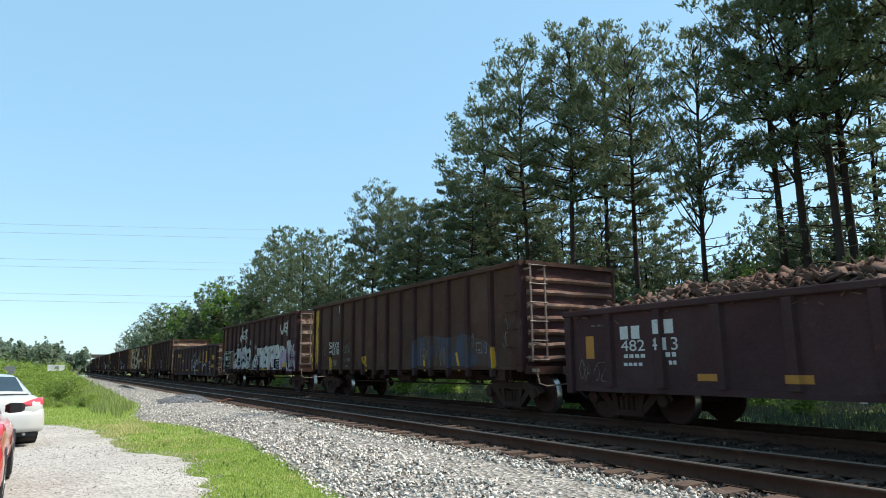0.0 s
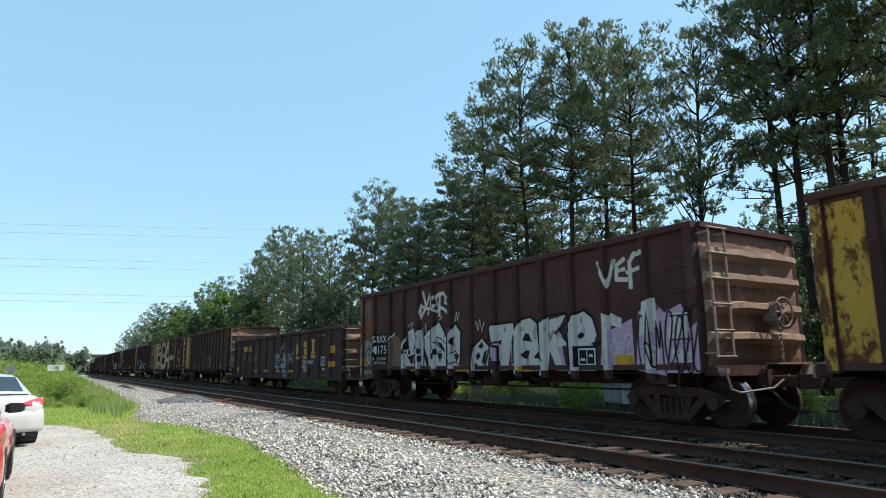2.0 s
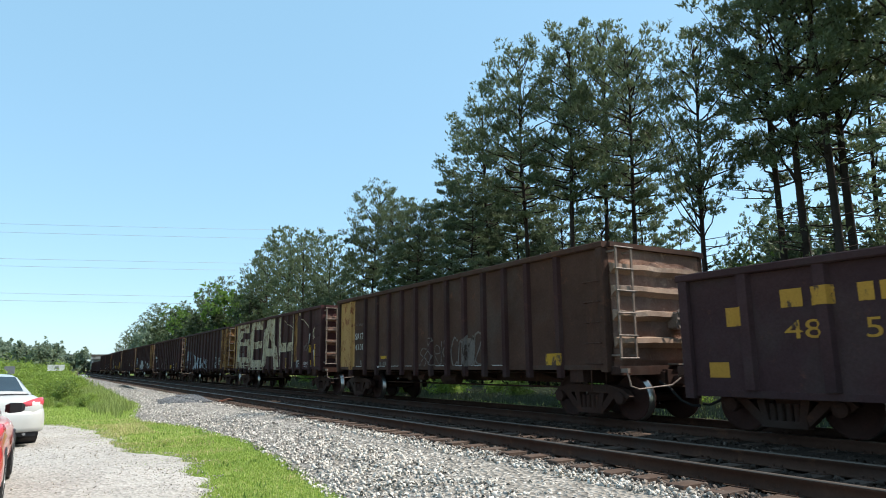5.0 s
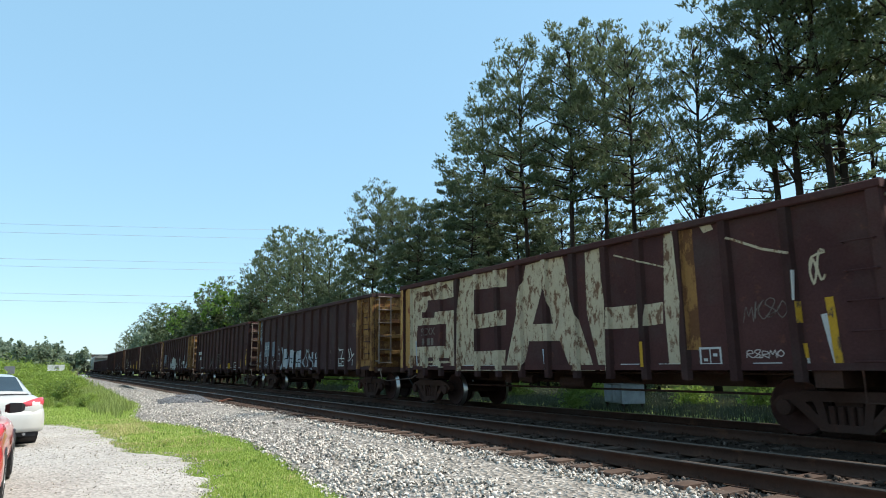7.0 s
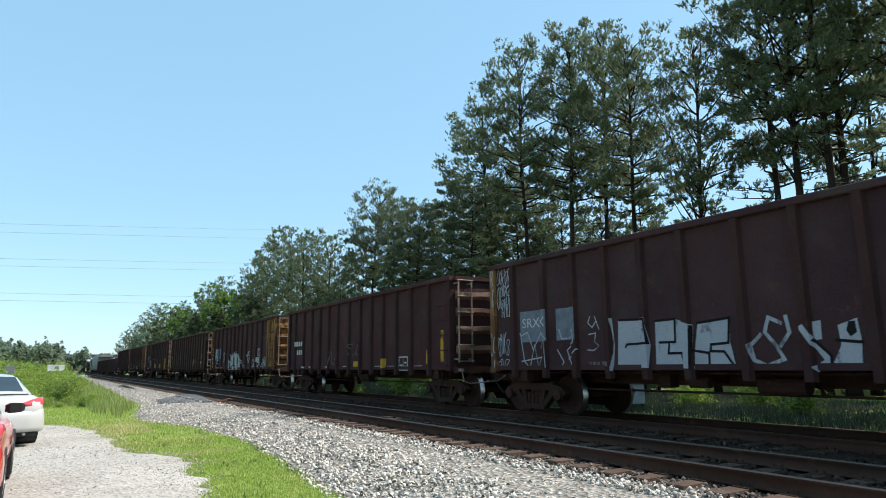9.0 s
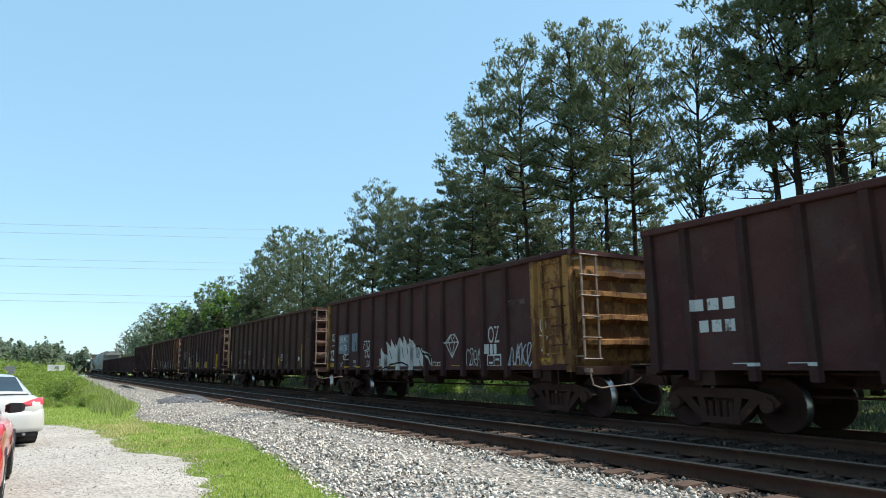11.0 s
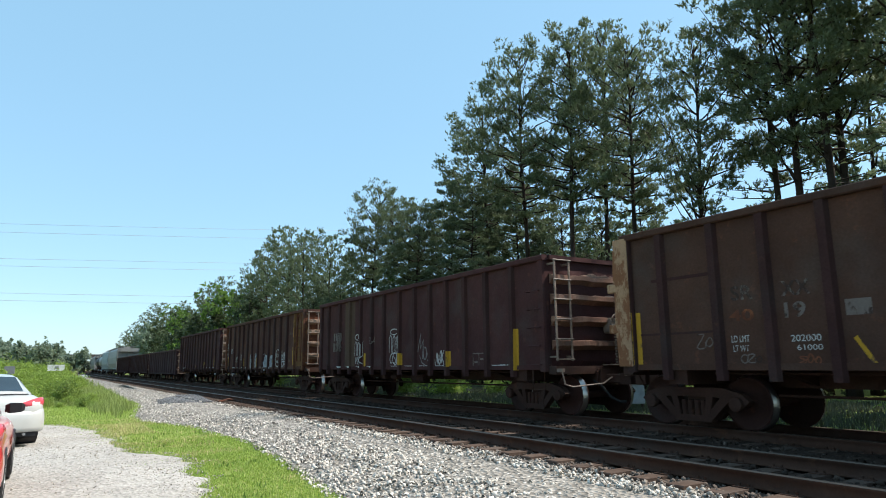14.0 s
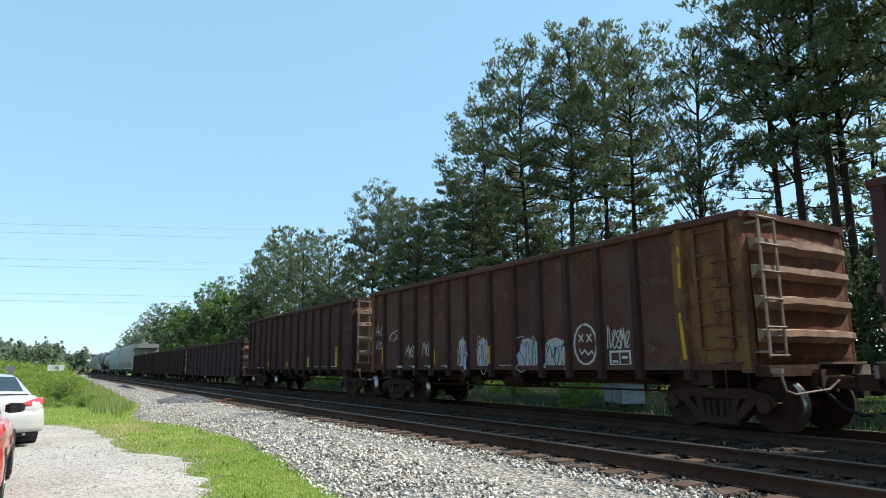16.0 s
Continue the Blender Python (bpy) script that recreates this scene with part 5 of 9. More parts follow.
paint(C, TALL, "sprayed_line", stroke([(5.27, 2.43), (5.45, 2.53)], 0.03), WHITE_PAINT, 2)
paint(C, TALL, "sprayed_line", stroke([(6.15, 2.36), (6.23, 2.59)], 0.05), WHITE_PAINT, 2)
paint(C, TALL, "sprayed_line", stroke([(6.26, 2.39), (6.36, 2.57)], 0.04), WHITE_PAINT, 2)
paint(C, TALL, "painted_bar", rect(3.37, 3.81, 1.04, 1.15), YELLOW_PAINT, 1)
paint(C, TALL, "painted_bar", rect(6.06, 6.36, 1.08, 1.15), YELLOW_PAINT, 1)
paint(C, TALL, "sprayed_patch", rect(7.81, 8.47, 1.25, 1.65), LILAC_PAINT, 1.0)
paint(C, TALL, "black_patch", rect(10.87, 11.51, 1.09, 1.53), BLACK_PAINT, 2.2)
paint(C, TALL, "stencil_box", stroke([(10.97, 1.14), (11.44, 1.14), (11.44, 1.46), (10.97, 1.46), (10.97, 1.14)], 0.035) + stroke([(11.21, 1.14), (11.21, 1.46)], 0.021) + rect(11.03, 11.16, 1.22, 1.27) + rect(11.27, 11.38, 1.30, 1.35), STENCIL, 2.9)
paint(C, TALL, "sprayed_line", stroke([(11.66, 3.22), (11.9, 2.74), (12.08, 3.2)], 0.11), WHITE_PAINT, 2)
paint(C, TALL, "sprayed_line", stroke([(12.36, 3.2), (12.16, 3.1), (12.14, 2.82), (12.4, 2.78)], 0.09), WHITE_PAINT, 2)
paint(C, TALL, "sprayed_line", stroke([(12.14, 2.98), (12.36, 3.0)], 0.08), WHITE_PAINT, 2.2)
paint(C, TALL, "sprayed_line", stroke([(12.5, 2.62), (12.5, 3.12), (12.62, 3.26), (12.84, 3.26)], 0.1), WHITE_PAINT, 2)
paint(C, TALL, "sprayed_line", stroke([(12.42, 2.92), (12.78, 2.98)], 0.08), WHITE_PAINT, 2.2)
paint(C, TALL, "sprayed_letter", [[(11.57, 1.03), (11.71, 2.18), (11.92, 2.11), (11.9, 1.03)]], WHITE_PAINT, 1.1)
paint(C, TALL, "sprayed_letter", [[(11.85, 1.03), (11.87, 1.81), (12.47, 2.01), (12.48, 1.03)], [(12.51, 1.03), (12.64, 2.12), (12.97, 2.38), (13.25, 2.07), (13.21, 0.93)], [(13.21, 0.98), (13.25, 2.07), (13.62, 2.21), (13.8, 1.82), (13.66, 0.98)], [(13.66, 0.98), (13.79, 1.72), (14.0, 1.86), (13.99, 0.98)]], LILAC_PAINT, 1.2)
paint(C, TALL, "sprayed_letter", [[(12.61, 1.66), (12.73, 2.28), (13.05, 2.37), (13.08, 1.75)], [(13.29, 1.63), (13.4, 2.06), (13.75, 2.04), (13.68, 1.51)], [(12.64, 1.09), (12.76, 1.54), (13.13, 1.42), (13.02, 1.03)], [(13.39, 1.09), (13.35, 1.41), (13.83, 1.35), (13.78, 1.09)], [(11.92, 2.17), (12.22, 2.03), (12.18, 1.85), (11.91, 1.92)]], WHITE_PAINT, 1.6)
paint(C, TALL, "sprayed_tag", scrawl(14, 12.56, 14.05, 1.03, 2.23, 0.034, 7), BLACK_PAINT, 2.2)
paint(C, TALL, "sprayed_tag", scrawl(15, 11.88, 12.43, 1.32, 1.67, 0.020, 3), WHITE_PAINT, 2.4)
paint(C, TALL, "painted_bar", rect(12.0, 12.46, 1.11, 1.33), YELLOW_PAINT, 2.6)
paint(C, TALL, "painted_bar", rect(3.55, 4.02, 0.99, 1.15), YELLOW_PAINT, 2.6)
paint(C, TALL, "painted_bar", rect(6.13, 6.81, 0.99, 1.14), YELLOW_PAINT, 2.6)
paint(C, TALL, "painted_bar", rect(8.95, 9.58, 1.0, 1.12), YELLOW_PAINT, 2.6)
paint(C, TALL, "paint_drip", rect(2.94, 3.08, 0.91, 1.1), WHITE_PAINT, 1.2)
paint(C, TALL, "paint_drip", rect(3.86, 4.00, 0.93, 1.1), WHITE_PAINT, 1.2)
paint(C, TALL, "paint_drip", rect(4.76, 4.90, 0.95, 1.1), WHITE_PAINT, 1.2)
paint(C, TALL, "paint_drip", rect(5.69, 5.83, 0.92, 1.1), WHITE_PAINT, 1.2)
paint(C, TALL, "paint_drip", rect(6.72, 6.86, 0.94, 1.1), WHITE_PAINT, 1.2)
paint(C, TALL, "paint_drip", rect(7.77, 7.91, 0.96, 1.1), WHITE_PAINT, 1.2)
paint(C, TALL, "paint_drip", rect(8.71, 8.84, 0.93, 1.1), WHITE_PAINT, 1.2)
paint(C, TALL, "paint_drip", rect(9.65, 9.78, 0.90, 1.1), LILAC_PAINT, 1.2)
paint(C, TALL, "paint_drip", rect(10.62, 10.75, 0.95, 1.1), LILAC_PAINT, 1.2)
paint(C, TALL, "sprayed_patch", rect(8.64, 8.89, 1.08, 1.8), LILAC_PAINT, 0.9)
paint(C, TALL, "sprayed_patch", rect(9.6, 9.77, 1.08, 1.88), LILAC_PAINT, 0.9)
paint(C, TALL, "sprayed_patch", rect(10.32, 10.47, 1.16, 1.84), LILAC_PAINT, 0.9)
paint(D, LOW, "faded_emblem", ring(10.97, 1.92, 0.19, 0.25, 0.15, 18), AMBER_PAINT, 1)
paint(D, LOW, "faded_emblem", rect(11.7, 12.04, 1.96, 2.22), AMBER_PAINT, 1)
paint(D, LOW, "faded_emblem", rect(11.74, 12.08, 1.66, 1.91), AMBER_PAINT, 1)
paint(D, LOW, "faded_emblem", [[(12.62, 2.28), (13.08, 2.28), (12.85, 1.97)], [(12.62, 1.66), (13.08, 1.66), (12.85, 1.97)], [(12.74, 2.1), (12.96, 2.1), (12.96, 1.84), (12.74, 1.84)]], AMBER_PAINT, 1)
paint(D, LOW, "painted_bar", rect(10.7, 11.26, 1.48, 1.59), AMBER_PAINT, 1)
paint(D, LOW, "painted_bar", rect(11.66, 12.13, 1.48, 1.62), AMBER_PAINT, 1)
paint(D, LOW, "painted_bar", rect(12.6, 13.15, 1.5, 1.63), AMBER_PAINT, 1)
paint(D, LOW, "painted_bar", rect(14.96, 15.28, 1.67, 1.96), AMBER_PAINT, 1)
paint(D, LOW, "painted_bar", rect(14.82, 15.29, 1.13, 1.34), AMBER_PAINT, 1)
paint(D, LOW, "painted_bar", rect(0.47, 0.84, 0.91, 1.16), AMBER_PAINT, 1)
paint(D, LOW, "painted_bar", rect(4.1, 4.54, 0.91, 1.0), AMBER_PAINT, 1)
paint(D, LOW, "painted_bar", rect(5.96, 6.44, 0.91, 1.01), AMBER_PAINT, 1)
paint(D, LOW, "painted_bar", rect(7.93, 8.39, 0.9, 1.01), AMBER_PAINT, 1)
paint(D, LOW, "painted_bar", rect(9.86, 10.35, 0.9, 1.01), AMBER_PAINT, 1)
paint(D, LOW, "painted_bar", rect(11.69, 12.23, 0.94, 1.03), AMBER_PAINT, 1)
paint(D, LOW, "painted_bar", rect(0.86, 1.17, 1.74, 2.05), AMBER_PAINT, 1)
paint(D, LOW, "stencil_box", stroke([(13.79, 1.21), (14.18, 1.21), (14.18, 1.52), (13.79, 1.52), (13.79, 1.21)], 0.035) + stroke([(13.98, 1.21), (13.98, 1.52)], 0.021) + rect(13.85, 13.93, 1.28, 1.33) + rect(14.04, 14.12, 1.36, 1.41), STENCIL, 2)
paint(D, LOW, "worn_lettering", sum([rect(13.61 + 0.140 * i, 13.61 + 0.140 * (i + 0.72), 2.35, 2.46) for i in range(5)], []), FAINT_PAINT, 2)
paint(D, LOW, "worn_lettering", sum([rect(13.73 + 0.135 * i, 13.73 + 0.135 * (i + 0.72), 0.76, 0.82) for i in range(6)], []), FAINT_PAINT, 2)
paint(D, LOW, "worn_lettering", sum([rect(1.82 + 0.475 * i, 1.82 + 0.475 * (i + 0.72), 1.98, 2.26) for i in range(2)], []), AMBER_PAINT, 2)
paint(D, LOW, "worn_lettering", sum([rect(2.95 + 0.290 * i, 2.95 + 0.290 * (i + 0.72), 1.99, 2.25) for i in range(2)], []), AMBER_PAINT, 2)
paint(D, LOW, "lettering", letters("48", 1.84, 2.42, 1.5, 1.78, 0.0, 0.0), AMBER_PAINT, 2)
paint(D, LOW, "lettering", letters("54", 3.0, 3.5, 1.48, 1.76, 0.0, 0.0), AMBER_PAINT, 2)
paint(D, LOW, "lettering", letters("67", 3.96, 4.46, 1.46, 1.75, 0.0, 0.0), AMBER_PAINT, 2)
paint(D, LOW, "painted_bar", rect(13.95, 14.16, 1.02, 1.09), STENCIL, 1)
paint(E, TALL, "painted_panel", rect(0.19, 1.49, 1.03, 3.51), CREAM_END, 0.5)
paint(E, TALL, "lettering", letters("ROTARY END", 1.64, 2.26, 2.58, 2.67, 0.0, 0.0), FAINT_PAINT, 2)
for k, (c0, c1) in enumerate(zip("SRXX", "4108")):
    paint(E, TALL, "lettering", letters(c0, 1.55 + 0.2 * k, 1.69 + 0.2 * k, 2.1, 2.32, 0.0, 0.0), STENCIL, 2)
    paint(E, TALL, "lettering", letters(c1, (1.61 if c1 == "1" else 1.57) + 0.195 * k, (1.645 if c1 == "1" else 1.7) + 0.195 * k, 1.72, 1.93, 0.0, 0.0), STENCIL, 2)
paint(E, TALL, "painted_bar", rect(3.64, 4.1, 1.38, 1.48), YELLOW_PAINT, 1)
paint(E, TALL, "worn_lettering", sum([rect(3.56 + 0.138 * i, 3.56 + 0.138 * (i + 0.72), 1.17, 1.29) for i in range(4)], []), FAINT_PAINT, 2)
paint(E, TALL, "worn_lettering", sum([rect(2.01 + 0.090 * i, 2.01 + 0.090 * (i + 0.72), 1.18, 1.36) for i in range(2)], []), FAINT_PAINT, 2)
paint(E, TALL, "sprayed_tag", scrawl(28, 6.3, 7.9, 1.15, 1.85, 0.03, 4), FAINT_PAINT, 2)
paint(E, TALL, "sprayed_tag", scrawl(128, 8.0, 9.6, 1.12, 1.9, 0.05, 4), FAINT_PAINT, 2)
paint(E, TALL, "painted_patch", rect(8.58, 9.23, 1.12, 1.86), FAINT_PAINT, 1)
paint(E, TALL, "painted_bar", rect(12.05, 12.64, 1.13, 1.39), YELLOW_PAINT, 1)
paint(F, TALL, "painted_panel", rect(0.006, 0.62, 1.09, 3.52), CREAM_END, 0.6)
paint(F, TALL, "painted_panel", rect(0.62, 3.01, 1.09, 3.52), CREAM_PAINT, 0.6)
paint(F, TALL, "painted_bar", [[(1.53, 2.71), (1.61, 3.07), (2.41, 3.02), (3.07, 3.04), (3.03, 2.67), (2.37, 2.68)], [(0.89, 1.71), (0.97, 2.35), (2.62, 2.31), (2.58, 1.69)], [(1.3, 2.56), (1.31, 2.73), (1.99, 2.7), (1.97, 2.53)], [(1.57, 1.27), (1.58, 1.38), (1.88, 1.38), (1.87, 1.28)], [(1.58, 1.12), (1.59, 1.22), (1.86, 1.22), (1.85, 1.13)], [(2.34, 1.28), (2.35, 1.36), (2.77, 1.35), (2.76, 1.27)], [(2.41, 1.12), (2.42, 1.21), (2.8, 1.22), (2.79, 1.13)]], RUST, 1.0)
paint(F, TALL, "rust_stain", [[(0.83, 3.17), (0.92, 3.43), (1.31, 3.31), (1.62, 3.35), (2.02, 3.39), (2.15, 3.23), (1.98, 3.01), (1.7, 3.2), (1.3, 3.16), (1.02, 3.06)], [(0.52, 1.25), (0.62, 1.46), (1.02, 1.43), (1.06, 1.25), (0.78, 1.08)], [(2.25, 3.34), (2.63, 3.47), (2.92, 3.21), (2.61, 3.33)]], FLAKING_RUST, 0.8)
paint(F, TALL, "lettering", letters("SRXX", 1.18, 1.99, 2.03, 2.25, 0.01, 0.0), FAINT_PAINT, 2)
paint(F, TALL, "worn_lettering", sum([rect(1.35 + 0.203 * i, 1.35 + 0.203 * (i + 0.72), 1.74, 1.94) for i in range(3)], []), FAINT_PAINT, 2)
paint(F, TALL, "sprayed_line", stroke([(0.87, 1.87), (0.93, 1.17)], 0.07), SILVER_PAINT, 2)
paint(F, TALL, "yellow_strip", stroke([(0.92, 1.13), (0.92, 0.96)], 0.08), YELLOW_PAINT, 2)
paint(F, TALL, "painted_strip", rect(10.68, 10.92, 1.38, 3.51), TAN_END, 1)
paint(F, TALL, "painted_bar", rect(9.59, 9.7, 1.09, 1.56), YELLOW_PAINT, 1)
paint(F, TALL, "yellow_strip", stroke([(12.7, 2.04), (12.7, 1.75)], 0.05), YELLOW_PAINT, 2)
paint(F, TALL, "yellow_strip", stroke([(12.73, 1.41), (12.74, 1.23)], 0.05), YELLOW_PAINT, 2)
paint(F, TALL, "sprayed_line", stroke([(13.05, 1.81), (13.15, 1.16)], 0.1), WHITE_PAINT, 1.2)
paint(F, TALL, "yellow_strip", stroke([(13.14, 2.04), (13.18, 1.16)], 0.12), YELLOW_PAINT, 2)
paint(F, TALL, "sprayed_line", stroke([(12.68, 2.52), (12.66, 2.09)], 0.04), WHITE_PAINT, 2)
paint(F, TALL, "sprayed_line", stroke([(12.74, 1.29), (12.75, 1.04)], 0.04), WHITE_PAINT, 1.2)
paint(F, TALL, "sprayed_tag", scrawl(29, 11.75, 12.39, 1.23, 1.35, 0.017, 5), PINK_PAINT, 2)
paint(F, TALL, "sprayed_tag", scrawl(30, 12.89, 13.13, 2.31, 2.74, 0.034, 2), CREAM_PAINT, 2)
paint(F, TALL, "stencil_box", stroke([(10.9, 1.13), (11.29, 1.13), (11.29, 1.4), (10.9, 1.4), (10.9, 1.13)], 0.035) + stroke([(11.09, 1.13), (11.09, 1.4)], 0.021) + rect(10.96, 11.04, 1.18, 1.23) + rect(11.15, 11.23, 1.26, 1.31), STENCIL, 2)
paint(F, TALL, "sprayed_tag", scrawl(31, 11.76, 12.51, 1.82, 2.13, 0.014, 4), FAINT_PAINT, 2)
paint(F, TALL, "sprayed_line", stroke([(11.63, 3.21), (12.2, 2.94), (12.65, 2.8)], 0.04), CREAM_PAINT, 2)
paint(F, TALL, "sprayed_line", stroke([(9.05, 3.31), (10.38, 2.87)], 0.03), CREAM_PAINT, 2)
paint(F, TALL, "sprayed_shape", [[(11.07, 3.53), (11.28, 3.57), (11.35, 3.42), (11.15, 3.39)]], CREAM_PAINT, 1)
paint(F, TALL, "sprayed_line", stroke([(6.78, 1.47), (6.83, 1.03)], 0.07), PALE_PAINT, 2)
paint(G, TALL, "painted_patch", rect(1.1, 2.08, 1.67, 2.39), BLUEGREY, 1)
paint(G, TALL, "painted_patch", rect(2.37, 3.02, 1.67, 2.37), BLUEGREY, 1)
paint(G, TALL, "lettering", letters("SRXX", 1.19, 2.07, 2.0, 2.22, 0.0, 0.0), STENCIL, 2)
paint(G, TALL, "sprayed_tag", scrawl(32, 0.05, 0.42, 3.14, 3.61, 0.020, 3), SILVER_PAINT, 2)
paint(G, TALL, "sprayed_tag", scrawl(33, 0.41, 0.78, 3.03, 3.54, 0.020, 3), SILVER_PAINT, 2)
paint(G, TALL, "sprayed_tag", scrawl(34, 0.08, 0.44, 2.52, 3.16, 0.020, 3), SILVER_PAINT, 2)
paint(G, TALL, "sprayed_tag", scrawl(35, 0.4, 0.75, 2.82, 3.1, 0.020, 3), SILVER_PAINT, 2)
paint(G, TALL, "sprayed_tag", scrawl(36, 0.38, 0.79, 2.3, 2.75, 0.020, 4), SILVER_PAINT, 2)
paint(G, TALL, "sprayed_tag", scrawl(37, -0.04, 0.34, 1.38, 1.93, 0.020, 3), SILVER_PAINT, 2)
paint(G, TALL, "sprayed_tag", scrawl(38, 0.3, 0.66, 1.4, 1.89, 0.020, 3), SILVER_PAINT, 2)
paint(G, TALL, "sprayed_tag", scrawl(39, 0.11, 0.64, 1.07, 1.3, 0.020, 3), SILVER_PAINT, 2)
paint(G, TALL, "sprayed_line", stroke([(1.1, 1.89), (1.23, 1.23), (1.43, 1.07), (1.61, 1.61), (1.74, 1.07), (2.01, 1.72), (2.05, 1.09)], 0.03), SILVER_PAINT, 2)
paint(G, TALL, "sprayed_line", stroke([(1.11, 1.82), (1.37, 1.9), (1.56, 1.48), (1.88, 1.92), (2.07, 1.72)], 0.03), SILVER_PAINT, 2)
paint(G, TALL, "sprayed_line", stroke([(2.46, 1.91), (2.54, 1.7), (2.79, 1.71), (2.96, 1.89), (2.96, 1.62), (2.7, 1.45), (2.85, 1.09)], 0.03), SILVER_PAINT, 2)
paint(G, TALL, "sprayed_line", stroke([(2.39, 1.46), (2.58, 1.21), (2.5, 1.07)], 0.03), SILVER_PAINT, 2)
paint(G, TALL, "sprayed_line", stroke([(2.74, 1.26), (3.05, 1.47)], 0.03), SILVER_PAINT, 2)
paint(G, TALL, "sprayed_line", stroke([(1.13, 1.23), (1.95, 1.32)], 0.03), SILVER_PAINT, 2)
paint(G, TALL, "sprayed_line", stroke([(3.43, 2.13), (3.36, 2.0), (3.48, 1.9), (3.59, 2.01)], 0.025), SILVER_PAINT, 2)
paint(G, TALL, "sprayed_line", stroke([(3.56, 2.12), (3.67, 1.86)], 0.025), SILVER_PAINT, 2)
paint(G, TALL, "sprayed_line", stroke([(3.37, 1.76), (3.57, 1.78), (3.53, 1.6), (3.65, 1.52), (3.51, 1.43), (3.32, 1.44)], 0.025), SILVER_PAINT, 2)
paint(G, TALL, "worn_lettering", sum([rect(3.33 + 0.126 * i, 3.33 + 0.126 * (i + 0.72), 1.11, 1.2) for i in range(5)], []), FAINT_PAINT, 2)
paint(G, TALL, "painted_panel", rect(12.62, 13.99, 1.05, 3.52), TAN_END, 0.5)
paint(G, TALL, "lettering", letters("ROTARY END", 11.83, 12.46, 2.58, 2.71, 0.0, 0.0), FAINT_PAINT, 2)
paint(G, TALL, "stencil_box", stroke([(10.9, 1.17), (11.44, 1.17), (11.44, 1.44), (10.9, 1.44), (10.9, 1.17)], 0.035) + stroke([(11.17, 1.17), (11.17, 1.44)], 0.021) + rect(10.96, 11.12, 1.22, 1.27) + rect(11.23, 11.38, 1.30, 1.35), STENCIL, 2)
paint(G, TALL, "sprayed_line", stroke([(10.9, 1.81), (10.97, 1.76), (11.32, 1.77), (11.16, 1.48)], 0.05), WHITE_PAINT, 2)
paint(G, TALL, "sprayed_line", stroke([(11.84, 1.76), (11.95, 1.5), (11.82, 1.35)], 0.06), WHITE_PAINT, 2)
paint(G, TALL, "sprayed_line", stroke([(12.02, 1.79), (12.14, 1.53), (12.35, 1.6), (11.86, 1.33)], 0.05), WHITE_PAINT, 2)
paint(G, TALL, "sprayed_line", stroke([(12.21, 1.4), (12.18, 1.16)], 0.03), WHITE_PAINT, 2)
paint(G, TALL, "sprayed_line", stroke([(10.04, 1.77), (10.17, 1.57), (10.04, 1.18)], 0.03), FAINT_PAINT, 2)
paint(H, TALL, "worn_lettering", sum([rect(0.94 + 0.300 * i, 0.94 + 0.300 * (i + 0.72), 2.04, 2.24) for i in range(3)], []), STENCIL, 2)
paint(H, TALL, "worn_lettering", sum([rect(1.05 + 0.250 * i, 1.05 + 0.250 * (i + 0.72), 1.67, 1.87) for i in range(3)], []), STENCIL, 2)
paint(H, TALL, "sprayed_tag", scrawl(43, 6.87, 7.74, 1.52, 2.08, 0.034, 3), FAINT_PAINT, 2)
paint(H, TALL, "painted_bar", rect(13.38, 13.54, 1.26, 2.15), YELLOW_PAINT, 1)
paint(H, TALL, "painted_bar", rect(12.67, 12.77, 1.19, 1.6), YELLOW_PAINT, 1)
paint(H, TALL, "painted_bar", rect(9.67, 9.92, 1.08, 1.39), YELLOW_PAINT, 1)
paint(H, TALL, "painted_bar", rect(7.26, 7.66, 1.08, 1.32), YELLOW_PAINT, 1)
paint(H, TALL, "stencil_box", stroke([(10.85, 1.02), (11.41, 1.02), (11.41, 1.42), (10.85, 1.42), (10.85, 1.02)], 0.035) + stroke([(11.13, 1.02), (11.13, 1.42)], 0.021) + rect(10.91, 11.08, 1.14, 1.19) + rect(11.19, 11.35, 1.22, 1.27), STENCIL, 2)
paint(H, TALL, "sprayed_tag", scrawl(44, 4.92, 5.8, 1.17, 1.78, 0.027, 2), FAINT_PAINT, 2)
paint(I, TALL, "painted_patch", rect(1.0, 2.02, 1.62, 2.32), BLUEGREY, 1)
paint(I, TALL, "painted_patch", rect(2.26, 2.93, 1.68, 2.33), BLUEGREY, 1)
paint(I, TALL, "lettering", letters("SRXX", 1.11, 1.96, 2.04, 2.27, 0.0, 0.0), STENCIL, 2)
paint(I, TALL, "lettering", letters("4173", 1.1, 1.94, 1.71, 1.94, 0.0, 0.0), STENCIL, 2)
paint(I, TALL, "sprayed_tag", letters("OZ", 0.32, 0.72, 2.1, 2.41, 0.02, 0.0), WHITE_PAINT, 2)
paint(I, TALL, "sprayed_tag", letters("OZ", 0.11, 0.57, 1.36, 1.77, 0.02, 0.0), WHITE_PAINT, 2)
paint(I, TALL, "sprayed_tag", letters("OZ", 1.46, 1.99, 1.37, 1.61, 0.02, 0.0), WHITE_PAINT, 2.4)
paint(I, TALL, "sprayed_tag", letters("FTD", 3.27, 3.79, 1.76, 2.03, 0.0, 0.06), WHITE_PAINT, 2)
paint(I, TALL, "sprayed_tag", letters("OZ", 3.37, 3.85, 1.44, 1.69, 0.0, 0.06), WHITE_PAINT, 2)
paint(I, TALL, "sprayed_tag", scrawl(45, 3.56, 3.85, 1.14, 1.36, 0.020, 2), WHITE_PAINT, 2)
